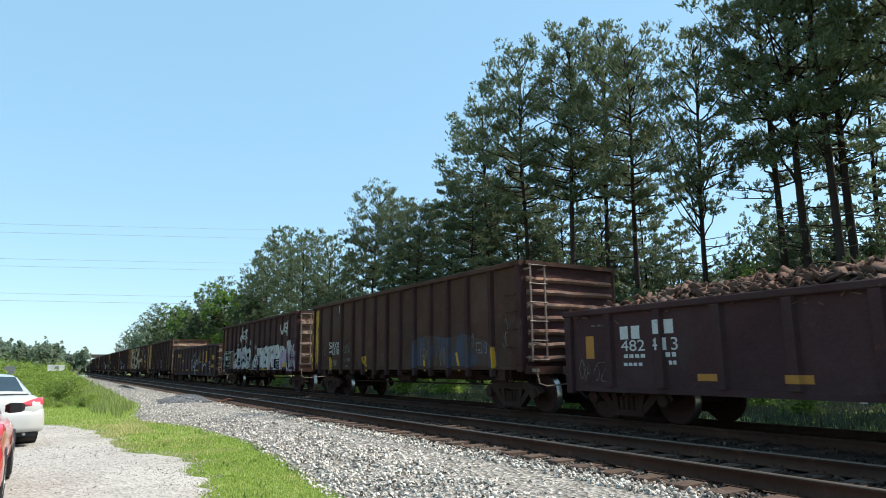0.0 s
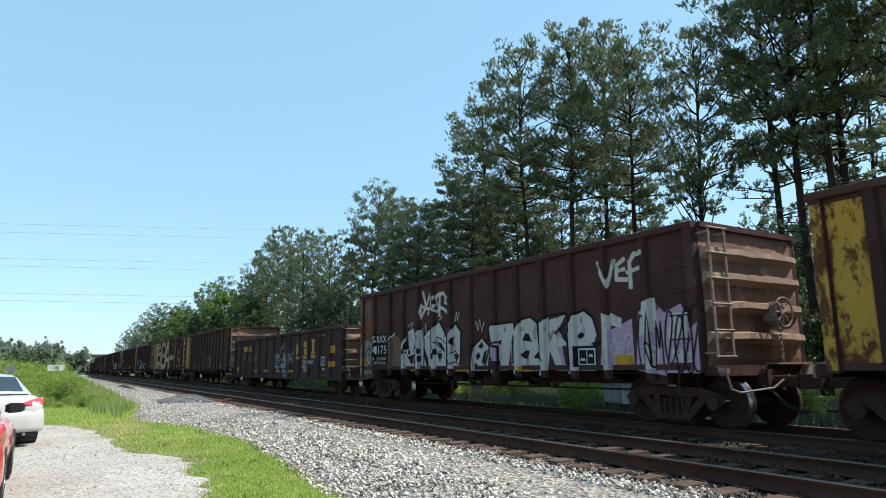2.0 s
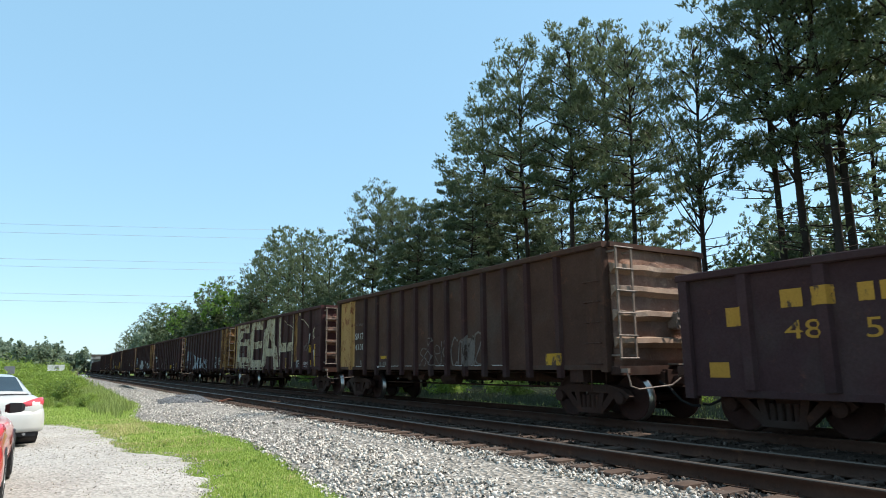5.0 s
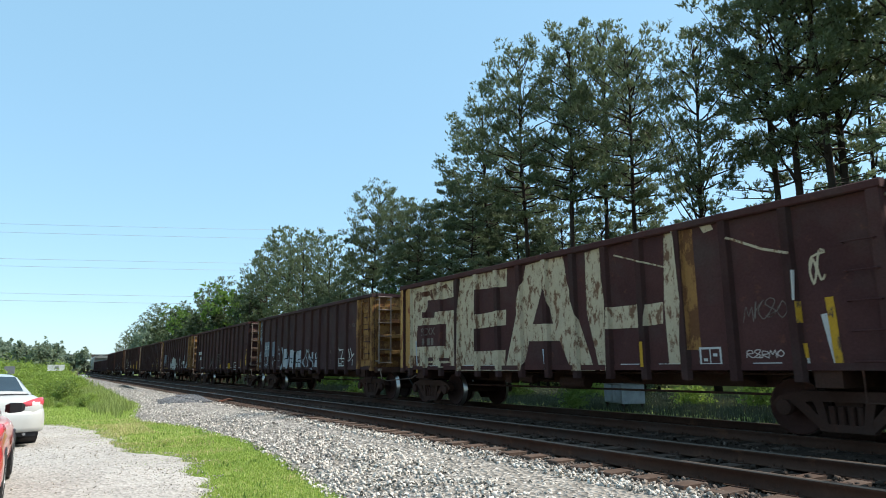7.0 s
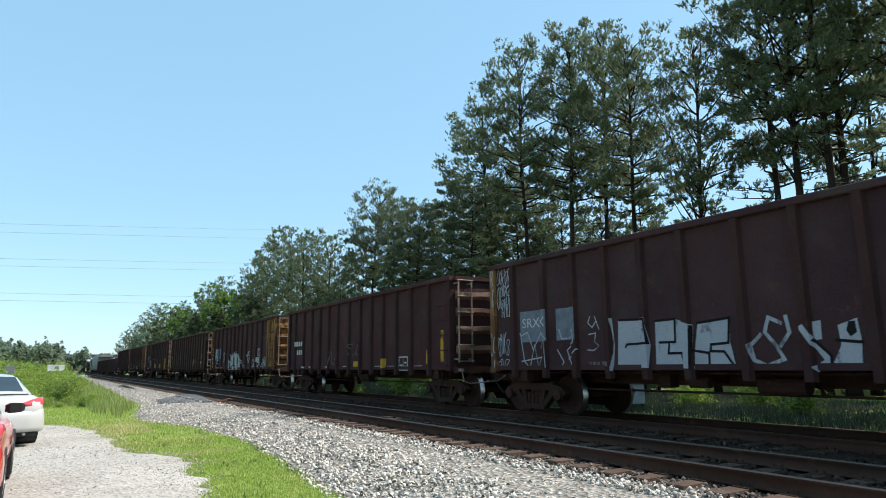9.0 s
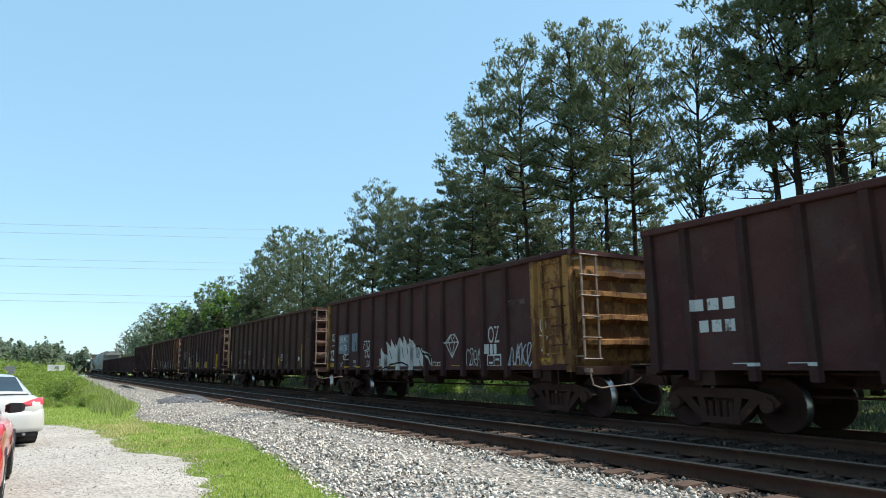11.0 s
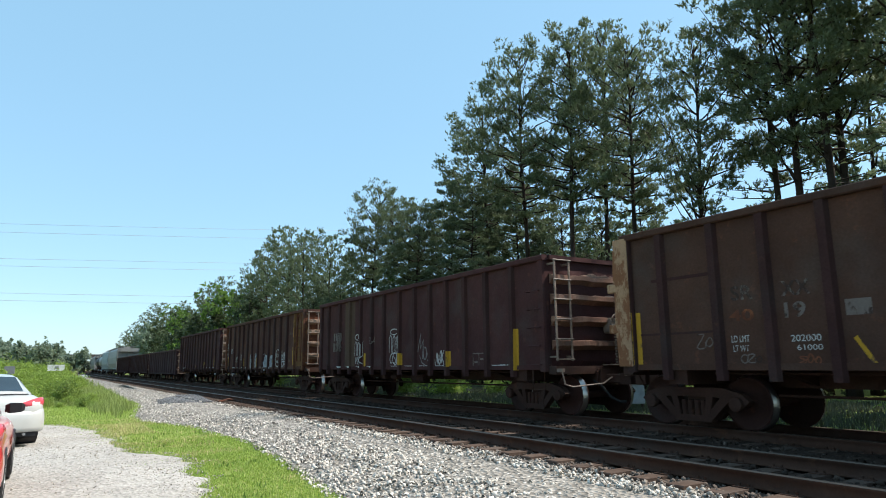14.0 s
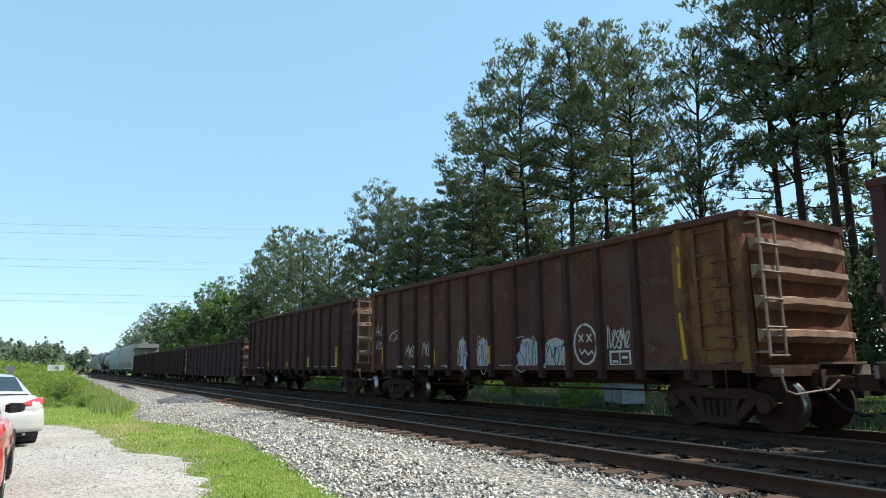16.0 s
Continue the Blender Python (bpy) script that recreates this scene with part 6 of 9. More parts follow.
paint(I, TALL, "sprayed_line", stroke([(3.33, 1.68), (3.9, 1.76)], 0.03), WHITE_PAINT, 2)
paint(I, TALL, "sprayed_line", stroke([(0.3, 1.93), (0.57, 1.95)], 0.03), WHITE_PAINT, 2)
paint(I, TALL, "lettering", letters("204500", 2.39, 2.82, 1.26, 1.36, 0.0, 0.0), STENCIL, 2)
paint(I, TALL, "lettering", letters("58500", 2.45, 2.81, 1.09, 1.2, 0.0, 0.0), STENCIL, 2)
paint(I, TALL, "sprayed_tag", scrawl(46, 2.57, 2.81, 1.68, 2.03, 0.027, 2), BLACK_PAINT, 2)
paint(I, TALL, "sprayed_tag", scrawl(47, 1.14, 1.42, 1.07, 1.28, 0.014, 2), WHITE_PAINT, 2)
paint(I, TALL, "painted_bar", rect(0.11, 0.53, 1.07, 1.27), YELLOW_PAINT, 1)
paint(I, TALL, "painted_bar", rect(3.49, 3.91, 1.03, 1.15), YELLOW_PAINT, 1)
paint(I, TALL, "sprayed_shape", [[(4.59, 1.01), (4.56, 1.42), (4.99, 1.19)], [(4.72, 1.01), (4.66, 1.76), (5.35, 1.18)], [(4.91, 1.02), (4.79, 1.77), (5.58, 1.18)], [(5.23, 1.18), (5.12, 1.93), (5.73, 1.56)], [(5.46, 1.18), (5.41, 2.01), (5.91, 1.55)], [(5.75, 1.18), (5.8, 1.94), (6.26, 1.54)], [(5.96, 1.18), (6.05, 2.04), (6.56, 1.53)], [(6.22, 1.17), (6.29, 2.09), (6.8, 1.52)], [(6.52, 1.17), (6.61, 2.01), (6.98, 1.51)], [(6.72, 1.17), (6.81, 2.0), (7.22, 1.59)], [(4.53, 1.01), (5.0, 1.29), (5.61, 1.47), (6.52, 1.62), (7.1, 1.72), (7.44, 1.66), (7.66, 1.4), (7.65, 1.02)]], WHITE_PAINT, 1.2)
paint(I, TALL, "sprayed_outline", stroke([(4.97, 1.04), (5.41, 1.2), (6.18, 1.25), (6.76, 1.12)], 0.05), BLACK_PAINT, 2)
paint(I, TALL, "sprayed_outline", stroke([(7.08, 1.72), (7.28, 1.75), (7.5, 1.49), (7.83, 1.48), (7.97, 1.39), (7.99, 1.08)], 0.05), BLACK_PAINT, 2)
paint(I, TALL, "sprayed_line", stroke([(7.72, 1.56), (7.94, 1.43), (8.03, 1.27), (8.02, 1.04)], 0.05), WHITE_PAINT, 2)
paint(I, TALL, "sprayed_patch", rect(7.12, 7.32, 1.37, 1.63), BLUEGREY, 1.8)
paint(I, TALL, "sprayed_line", stroke([(7.16, 1.61), (7.28, 1.4)], 0.04), WHITE_PAINT, 2.2)
paint(I, TALL, "sprayed_line", stroke([(7.3, 1.6), (7.13, 1.4)], 0.04), WHITE_PAINT, 2.2)
paint(I, TALL, "sprayed_line", stroke([(7.31, 1.29), (7.41, 1.04)], 0.04), BLACK_PAINT, 2)
paint(I, TALL, "sprayed_line", stroke([(6.18, 1.73), (6.3, 1.4)], 0.03), BLACK_PAINT, 2)
paint(I, TALL, "sprayed_line", stroke([(6.49, 1.85), (6.6, 1.44)], 0.03), BLACK_PAINT, 2)
paint(I, TALL, "sprayed_line", stroke([(5.33, 1.62), (5.48, 1.37)], 0.03), BLACK_PAINT, 2)
paint(I, TALL, "sprayed_line", stroke([(5.8, 1.75), (5.9, 1.46)], 0.03), BLACK_PAINT, 2)
paint(I, TALL, "sprayed_line", stroke([(5.82, 1.94), (5.87, 1.08)], 0.07), CREAM_PAINT, 2.2)
paint(I, TALL, "painted_bar", rect(6.22, 6.71, 1.04, 1.13), YELLOW_PAINT, 2.4)
paint(I, TALL, "painted_bar", rect(6.96, 7.44, 1.04, 1.14), YELLOW_PAINT, 2.4)
paint(I, TALL, "sprayed_tag", scrawl(48, 9.82, 10.53, 1.11, 1.61, 0.027, 4), WHITE_PAINT, 2)
paint(I, TALL, "sprayed_line", stroke([(7.71, 1.57), (7.92, 1.23), (8.12, 1.03)], 0.04), WHITE_PAINT, 2)
paint(I, TALL, "sprayed_tag", letters("OZ", 10.87, 11.34, 1.7, 2.12, 0, 0.0), WHITE_PAINT, 2)
paint(I, TALL, "worn_lettering", sum([rect(10.77 + 0.163 * i, 10.77 + 0.163 * (i + 0.72), 1.43, 1.67) for i in range(3)], []), STENCIL, 2)
paint(I, TALL, "stencil_box", stroke([(10.82, 1.12), (11.38, 1.12), (11.38, 1.4), (10.82, 1.4), (10.82, 1.12)], 0.04) + stroke([(11.1, 1.12), (11.1, 1.4)], 0.024) + rect(10.88, 11.05, 1.18, 1.23) + rect(11.16, 11.32, 1.26, 1.31), STENCIL, 2)
paint(I, TALL, "sprayed_tag", scrawl(49, 11.76, 12.59, 1.14, 1.64, 0.034, 4), SILVER_PAINT, 2)
paint(I, TALL, "lettering", letters("ROTARY END", 11.77, 12.4, 2.58, 2.71, 0.0, 0.0), FAINT_PAINT, 2)
paint(I, TALL, "painted_panel", rect(12.6, 13.99, 1.05, 3.52), TAN_END, 0.5)
paint(I, TALL, "sprayed_ring", ring(13.02, 2.03, 0.1, 0.16, 0.035), WHITE_PAINT, 2)
paint(I, TALL, "sprayed_line", stroke([(12.89, 1.81), (13.16, 1.77), (12.94, 1.47), (13.16, 1.37)], 0.035), WHITE_PAINT, 2)
paint(I, TALL, "painted_bar", rect(12.92, 13.22, 1.21, 1.29), YELLOW_PAINT, 1)
paint(I, TALL, "painted_bar", rect(12.94, 13.45, 1.04, 1.13), YELLOW_PAINT, 1)
paint(I, TALL, "painted_bar", rect(9.17, 9.63, 1.03, 1.15), YELLOW_PAINT, 1)
paint(J, TALL, "yellow_strip", stroke([(12.94, 2.07), (12.93, 1.16)], 0.13), YELLOW_PAINT, 2)
paint(J, TALL, "painted_bar", rect(9.43, 9.55, 1.22, 1.59), YELLOW_PAINT, 1)
paint(J, TALL, "yellow_strip", stroke([(4.13, 1.48), (4.33, 1.14)], 0.06), YELLOW_PAINT, 2)
paint(J, TALL, "yellow_strip", stroke([(6.92, 1.55), (7.1, 1.13)], 0.06), YELLOW_PAINT, 2)
paint(J, TALL, "stencil_box", stroke([(9.85, 1.45), (10.26, 1.45), (10.26, 1.72), (9.85, 1.72), (9.85, 1.45)], 0.035) + stroke([(10.05, 1.45), (10.05, 1.72)], 0.021) + rect(9.91, 10.00, 1.50, 1.55) + rect(10.11, 10.20, 1.58, 1.63), STENCIL, 2)
paint(J, TALL, "painted_bar", rect(12.26, 12.44, 1.42, 1.58), STENCIL, 1)
paint(J, TALL, "sprayed_tag", scrawl(50, 7.06, 7.53, 1.17, 2.1, 0.027, 3), FAINT_PAINT, 2)
paint(J, TALL, "sprayed_tag", scrawl(51, 10.55, 11.14, 1.15, 1.81, 0.034, 2), FAINT_PAINT, 2)
paint(J, TALL, "sprayed_tag", scrawl(52, 7.94, 8.42, 1.24, 2.05, 0.020, 3), FAINT_PAINT, 2)
paint(J, TALL, "sprayed_tag", scrawl(53, 5.98, 6.45, 1.26, 1.87, 0.020, 2), FAINT_PAINT, 2)
paint(J, TALL, "painted_bar", rect(0.16, 0.31, 1.12, 2.11), YELLOW_PAINT, 1)
paint(J, TALL, "lettering", letters("SR", 2.25, 2.65, 2.16, 2.4, 0.02, 0.0), FAINT_PAINT, 2)
paint(J, TALL, "lettering", letters("XX", 3.12, 3.57, 2.16, 2.39, 0.02, 0.0), FAINT_PAINT, 2)
paint(J, TALL, "lettering", letters("19", 3.14, 3.47, 1.82, 2.06, 0.02, 0.0), FAINT_PAINT, 2)
paint(J, TALL, "lettering", letters("40", 2.19, 2.63, 1.82, 2.01, 0.02, 0.0), RUST_END, 2)
paint(J, TALL, "lettering", letters("LD LMT", 2.2, 2.52, 1.48, 1.59, 0.0, 0.0), STENCIL, 2)
paint(J, TALL, "lettering", letters("LT WT", 2.22, 2.5, 1.33, 1.43, 0.0, 0.0), STENCIL, 2)
paint(J, TALL, "lettering", letters("202000", 3.2, 3.65, 1.46, 1.56, 0.0, 0.0), STENCIL, 2)
paint(J, TALL, "lettering", letters("61000", 3.28, 3.66, 1.33, 1.41, 0.0, 0.0), STENCIL, 2)
paint(J, TALL, "painted_patch", rect(4.03, 4.38, 1.8, 2.03), FAINT_PAINT, 1)
# the far corner of this car is bent outwards and shows its tan end
BENT_TAN = peeled("peeling_tan_sheet", (0.4, 0.25, 0.15), (0.2, 0.09, 0.045), 0.5, 4.0)
side_x = -TALL.half - TALL.rd
part("bent_corner_sheet", loft([[(side_x - 0.015, 6.85, z), (side_x - 0.04 - w, 7.02, z), (side_x - 0.01 - w, 7.2, z), (side_x + 0.1, 7.22, z), (side_x + 0.1, 6.9, z)] for z, w in ((1.1, 0.0), (1.5, 0.02), (1.9, 0.05), (2.4, 0.03), (2.9, 0.05), (3.3, 0.02), (3.58, 0.0))]), BENT_TAN, J)
for z in (1.82, 2.62):
    part("bent_rib_end", MB().box(side_x - 0.06, side_x + 0.4, 7.1, 7.36, z - 0.09, z + 0.09, 0, 0.02), BENT_TAN, J)
paint(J, TALL, "welded_seam", rect(0.62, 0.84, 2.64, 2.7) + rect(0.98, 1.92, 2.64, 2.7) + rect(0.3, 0.84, 1.66, 1.7) + rect(0.98, 1.92, 1.66, 1.7), POST, 1)
paint(J, TALL, "sprayed_tag", scrawl(56, 1.5, 1.85, 1.4, 1.62, 0.02, 2), FAINT_PAINT, 2)
paint(J, TALL, "sprayed_tag", scrawl(54, 2.32, 2.71, 1.15, 1.28, 0.020, 3), FAINT_PAINT, 2)
paint(J, TALL, "sprayed_tag", scrawl(55, 3.29, 3.62, 1.12, 1.26, 0.020, 3), RUST_END, 2)
paint(K, TALL, "painted_panel", rect(2.46, 3.37, 1.14, 3.7), RUST_PALE, 0.6)
paint(K, TALL, "sprayed_tag", scrawl(56, 1.56, 2.17, 1.78, 2.34, 0.034, 3), FAINT_PAINT, 2)
paint(K, TALL, "sprayed_tag", scrawl(59, 4.72, 5.1, 1.9, 2.13, 0.020, 2), FAINT_PAINT, 2)
paint(K, TALL, "painted_bar", rect(4.16, 4.31, 1.14, 1.59), YELLOW_PAINT, 1)
paint(K, TALL, "painted_bar", rect(6.87, 7.06, 1.17, 1.54), YELLOW_PAINT, 1)
paint(K, TALL, "yellow_strip", stroke([(12.91, 1.96), (12.9, 1.06)], 0.12), YELLOW_PAINT, 2)
paint(K, TALL, "stencil_box", stroke([(11.03, 1.11), (11.56, 1.11), (11.56, 1.45), (11.03, 1.45), (11.03, 1.11)], 0.03) + stroke([(11.29, 1.11), (11.29, 1.45)], 0.018) + rect(11.09, 11.24, 1.20, 1.25) + rect(11.35, 11.50, 1.28, 1.33), FAINT_PAINT, 2)
paint(K, TALL, "painted_bar", rect(9.78, 9.92, 1.11, 1.54), YELLOW_PAINT, 1)
paint(K, TALL, "worn_lettering", sum([rect(12.19 + 0.140 * i, 12.19 + 0.140 * (i + 0.72), 1.08, 1.16) for i in range(3)], []), STENCIL, 2)
paint(K, TALL, "worn_lettering", sum([rect(1.37 + 0.205 * i, 1.37 + 0.205 * (i + 0.72), 2.11, 2.41) for i in range(4)], []), FAINT_PAINT, 2)
paint(K, TALL, "worn_lettering", sum([rect(1.33 + 0.208 * i, 1.33 + 0.208 * (i + 0.72), 1.71, 2.03) for i in range(4)], []), FAINT_PAINT, 2)
paint(L, TALL, "sprayed_tag", scrawl(61, 0.19, 0.76, 2.13, 2.59, 0.020, 2), WHITE_PAINT, 2)
paint(L, TALL, "sprayed_tag", scrawl(62, 1.13, 1.91, 1.96, 2.24, 0.020, 2), WHITE_PAINT, 2)
paint(L, TALL, "sprayed_tag", scrawl(63, 0.2, 0.68, 1.7, 2.0, 0.020, 2), WHITE_PAINT, 2)
paint(L, TALL, "sprayed_tag", scrawl(64, 2.33, 3.0, 1.43, 1.79, 0.03, 3), WHITE_PAINT, 2)
paint(L, TALL, "sprayed_tag", scrawl(64, 3.38, 3.93, 1.45, 1.88, 0.020, 3), WHITE_PAINT, 2)
paint(L, TALL, "sprayed_letter", [[(5.36, 1.03), (5.33, 1.42), (5.41, 1.81), (5.59, 1.88), (5.84, 1.78), (5.88, 1.45), (5.83, 1.03)]], SILVER_PAINT, 1.2)
paint(L, TALL, "sprayed_tag", scrawl(65, 5.33, 5.88, 1.03, 1.81, 0.024, 3), RUST, 2)
paint(L, TALL, "sprayed_tag", scrawl(66, 5.27, 5.88, 1.03, 1.89, 0.017, 3), WHITE_PAINT, 2.3)
paint(L, TALL, "sprayed_letter", [[(6.28, 1.03), (6.27, 1.41), (6.34, 1.77), (6.52, 1.84), (6.76, 1.74), (6.8, 1.43), (6.75, 1.03)]], SILVER_PAINT, 1.2)
paint(L, TALL, "sprayed_tag", scrawl(67, 6.27, 6.8, 1.03, 1.78, 0.024, 3), RUST, 2)
paint(L, TALL, "sprayed_tag", scrawl(68, 6.21, 6.8, 1.03, 1.86, 0.017, 3), WHITE_PAINT, 2.3)
paint(L, TALL, "sprayed_letter", [[(8.01, 1.03), (7.98, 1.38), (8.09, 1.71), (8.34, 1.77), (8.67, 1.68), (8.73, 1.39), (8.66, 1.03)]], SILVER_PAINT, 1.2)
paint(L, TALL, "sprayed_tag", scrawl(69, 7.98, 8.73, 1.03, 1.72, 0.024, 3), RUST, 2)
paint(L, TALL, "sprayed_tag", scrawl(70, 7.93, 8.73, 1.03, 1.79, 0.017, 3), WHITE_PAINT, 2.3)
paint(L, TALL, "sprayed_letter", [[(8.97, 1.03), (8.95, 1.36), (9.06, 1.68), (9.31, 1.74), (9.63, 1.65), (9.68, 1.38), (9.61, 1.03)]], SILVER_PAINT, 1.2)
paint(L, TALL, "sprayed_tag", scrawl(71, 8.95, 9.68, 1.03, 1.68, 0.024, 3), RUST, 2)
paint(L, TALL, "sprayed_tag", scrawl(72, 8.91, 9.69, 1.03, 1.75, 0.017, 3), WHITE_PAINT, 2.3)
paint(L, TALL, "sprayed_ring", ring(10.24, 1.56, 0.33, 0.42, 0.05), WHITE_PAINT, 2)
for at_ in (10.12, 10.36):
    paint(L, TALL, "sprayed_line", stroke([(at_ - 0.06, 1.76), (at_ + 0.06, 1.62)], 0.035), WHITE_PAINT, 2)
    paint(L, TALL, "sprayed_line", stroke([(at_ - 0.06, 1.62), (at_ + 0.06, 1.76)], 0.035), WHITE_PAINT, 2.3)
paint(L, TALL, "sprayed_line", stroke([(10.06, 1.46), (10.12, 1.36), (10.22, 1.44), (10.32, 1.34), (10.42, 1.42), (10.46, 1.36)], 0.035), WHITE_PAINT, 2)
paint(L, TALL, "sprayed_tag", scrawl(74, 10.87, 11.46, 1.44, 1.85, 0.024, 5), WHITE_PAINT, 2)
paint(L, TALL, "stencil_box", stroke([(10.93, 1.11), (11.44, 1.11), (11.44, 1.39), (10.93, 1.39), (10.93, 1.11)], 0.04) + stroke([(11.18, 1.11), (11.18, 1.39)], 0.024) + rect(10.99, 11.13, 1.17, 1.22) + rect(11.24, 11.38, 1.25, 1.30), STENCIL, 2)
paint(L, TALL, "lettering", letters("ROTARY END", 11.86, 12.45, 2.61, 2.72, 0.0, 0.0), FAINT_PAINT, 2)
paint(L, TALL, "sprayed_tag", scrawl(75, 11.9, 12.2, 1.36, 1.59, 0.014, 3), FAINT_PAINT, 2)
paint(L, TALL, "painted_panel", rect(12.56, 13.985, 1.05, 3.52), OCHRE_END, 0.5)
paint(L, TALL, "yellow_strip", stroke([(12.78, 3.2), (12.76, 2.5)], 0.06), AMBER_PAINT, 2)
paint(L, TALL, "yellow_strip", stroke([(12.71, 2.0), (12.77, 1.24)], 0.075), YELLOW_PAINT, 2)
paint(L, TALL, "painted_bar", rect(0.69, 0.87, 1.21, 1.79), YELLOW_PAINT, 1)
paint(L, TALL, "painted_bar", rect(4.04, 4.11, 1.19, 1.61), YELLOW_PAINT, 1)
paint(L, TALL, "painted_bar", rect(6.83, 6.93, 1.17, 1.62), YELLOW_PAINT, 1)
paint(L, TALL, "painted_bar", rect(9.58, 9.7, 1.16, 1.54), YELLOW_PAINT, 1)
paint(M, TALL, "painted_bar", rect(12.24, 12.47, 1.08, 1.88), YELLOW_PAINT, 1)
paint(M, TALL, "painted_bar", rect(9.14, 9.35, 1.11, 1.53), YELLOW_PAINT, 1)
paint(M, TALL, "painted_bar", rect(3.47, 3.76, 1.0, 1.42), YELLOW_PAINT, 1)
paint(M, TALL, "painted_bar", rect(6.33, 6.5, 1.03, 1.39), YELLOW_PAINT, 1)

FAINT_WHITE = peeled("thin_white_spray_paint", (0.24, 0.23, 0.225), (0.08, 0.06, 0.055), 0.56, 4.0)
paint(F, TALL, "painted_letter", [[(3.36, 3.59), (4.19, 3.57), (4.04, 1.01), (3.22, 1.0)], [(4.19, 3.57), (5.51, 3.56), (5.47, 3.07), (4.17, 3.12)], [(4.12, 2.46), (5.43, 2.5), (5.4, 2.12), (4.1, 2.09)], [(4.07, 1.5), (5.36, 1.51), (5.32, 1.01), (4.04, 1.01)]], CREAM_PAINT, 1.2)
paint(F, TALL, "painted_letter", [[(6.24, 3.49), (6.89, 3.53), (6.81, 2.87), (6.44, 2.09), (6.01, 1.01), (5.32, 1.01)], [(6.89, 3.53), (7.55, 3.58), (7.64, 2.87), (7.18, 2.62), (6.81, 2.93)], [(6.92, 2.94), (7.64, 2.92), (8.36, 1.02), (7.66, 1.02), (7.13, 2.07)], [(6.38, 2.08), (7.31, 2.04), (7.4, 1.66), (6.27, 1.69)]], CREAM_PAINT, 1.2)
paint(F, TALL, "painted_letter", [[(8.23, 3.49), (8.67, 3.53), (8.79, 2.43), (8.74, 1.02), (8.5, 1.02), (8.21, 2.21)], [(8.82, 2.27), (9.64, 2.27), (9.59, 1.83), (8.77, 1.84)], [(9.79, 2.25), (10.19, 2.27), (10.15, 1.87), (9.75, 1.85)], [(10.31, 3.58), (10.56, 3.56), (10.61, 2.22), (10.49, 1.04), (10.23, 1.04), (10.21, 2.27)]], CREAM_PAINT, 1.2)
paint(C, TALL, "painted_letter", [[(7.74, 2.15), (8.72, 2.17), (8.79, 1.87), (7.8, 1.68)], [(8.28, 1.83), (8.73, 1.95), (8.5, 1.02), (8.18, 1.02)]], WHITE_PAINT, 1.9)
paint(C, TALL, "painted_letter", [[(8.86, 1.94), (9.06, 2.19), (9.37, 2.24), (9.64, 2.07), (9.67, 1.66), (9.65, 1.02), (8.71, 1.02), (8.69, 1.37)]], WHITE_PAINT, 1.9)
paint(C, TALL, "painted_letter", [[(9.81, 2.11), (10.04, 2.22), (10.06, 1.51), (9.98, 1.02), (9.67, 1.02)], [(10.07, 2.14), (10.61, 2.22), (10.41, 1.97), (10.2, 1.85), (10.06, 1.51)], [(10.18, 1.85), (10.6, 1.64), (10.61, 1.56), (10.06, 1.49)], [(10.03, 1.51), (10.31, 1.53), (10.64, 1.02), (10.27, 1.02)]], WHITE_PAINT, 1.9)
paint(C, TALL, "painted_letter", [[(10.65, 1.82), (10.88, 2.18), (11.17, 2.25), (11.41, 2.08), (11.52, 1.76), (11.39, 1.5), (11.46, 1.02), (10.68, 1.02), (10.67, 1.41)]], WHITE_PAINT, 1.9)
paint(C, TALL, "sprayed_shadow", [[(9.08, 1.72), (9.2, 1.89), (9.33, 1.86), (9.44, 1.67)]], BLACK_PAINT, 2.3)
paint(C, TALL, "sprayed_shadow", [[(9.02, 1.39), (9.19, 1.48), (9.36, 1.47), (9.27, 1.28), (9.09, 1.31)]], BLACK_PAINT, 2.3)
paint(C, TALL, "sprayed_shadow", [[(10.95, 1.74), (11.06, 1.82), (11.19, 1.77), (11.1, 1.69), (10.99, 1.68)]], BLACK_PAINT, 2.3)
paint(C, TALL, "sprayed_shadow", [[(11.3, 1.56), (11.62, 1.65), (11.63, 1.5)]], BLACK_PAINT, 2.3)
paint(C, TALL, "sprayed_shadow", [[(8.74, 1.81), (8.85, 1.66), (8.63, 1.65)]], BLACK_PAINT, 2.3)
paint(C, TALL, "sprayed_shadow", [[(9.48, 1.31), (9.75, 1.52), (9.77, 1.26)]], BLACK_PAINT, 2.3)
paint(C, TALL, "sprayed_outline", stroke([(8.12, 1.02), (8.12, 1.59), (7.85, 1.64), (7.71, 1.87), (7.73, 2.15), (8.77, 2.18)], 0.06), BLACK_PAINT, 2.1)
paint(C, TALL, "sprayed_outline", stroke([(8.7, 1.18), (8.71, 1.76), (8.85, 1.98), (9.07, 2.22), (9.39, 2.26), (9.64, 2.12), (9.7, 1.53), (9.81, 1.24)], 0.06), BLACK_PAINT, 2.1)
paint(C, TALL, "sprayed_outline", stroke([(9.72, 1.53), (9.76, 2.08), (10.04, 2.24), (10.63, 2.26), (10.68, 2.07), (10.4, 1.91), (10.63, 1.61)], 0.06), BLACK_PAINT, 2.1)
paint(C, TALL, "sprayed_outline", stroke([(10.3, 1.5), (10.49, 1.29), (10.66, 1.02)], 0.06), BLACK_PAINT, 2.1)
paint(C, TALL, "sprayed_outline", stroke([(10.64, 1.16), (10.62, 1.82), (10.86, 2.2), (11.17, 2.28), (11.43, 2.11), (11.55, 1.74)], 0.06), BLACK_PAINT, 2.1)
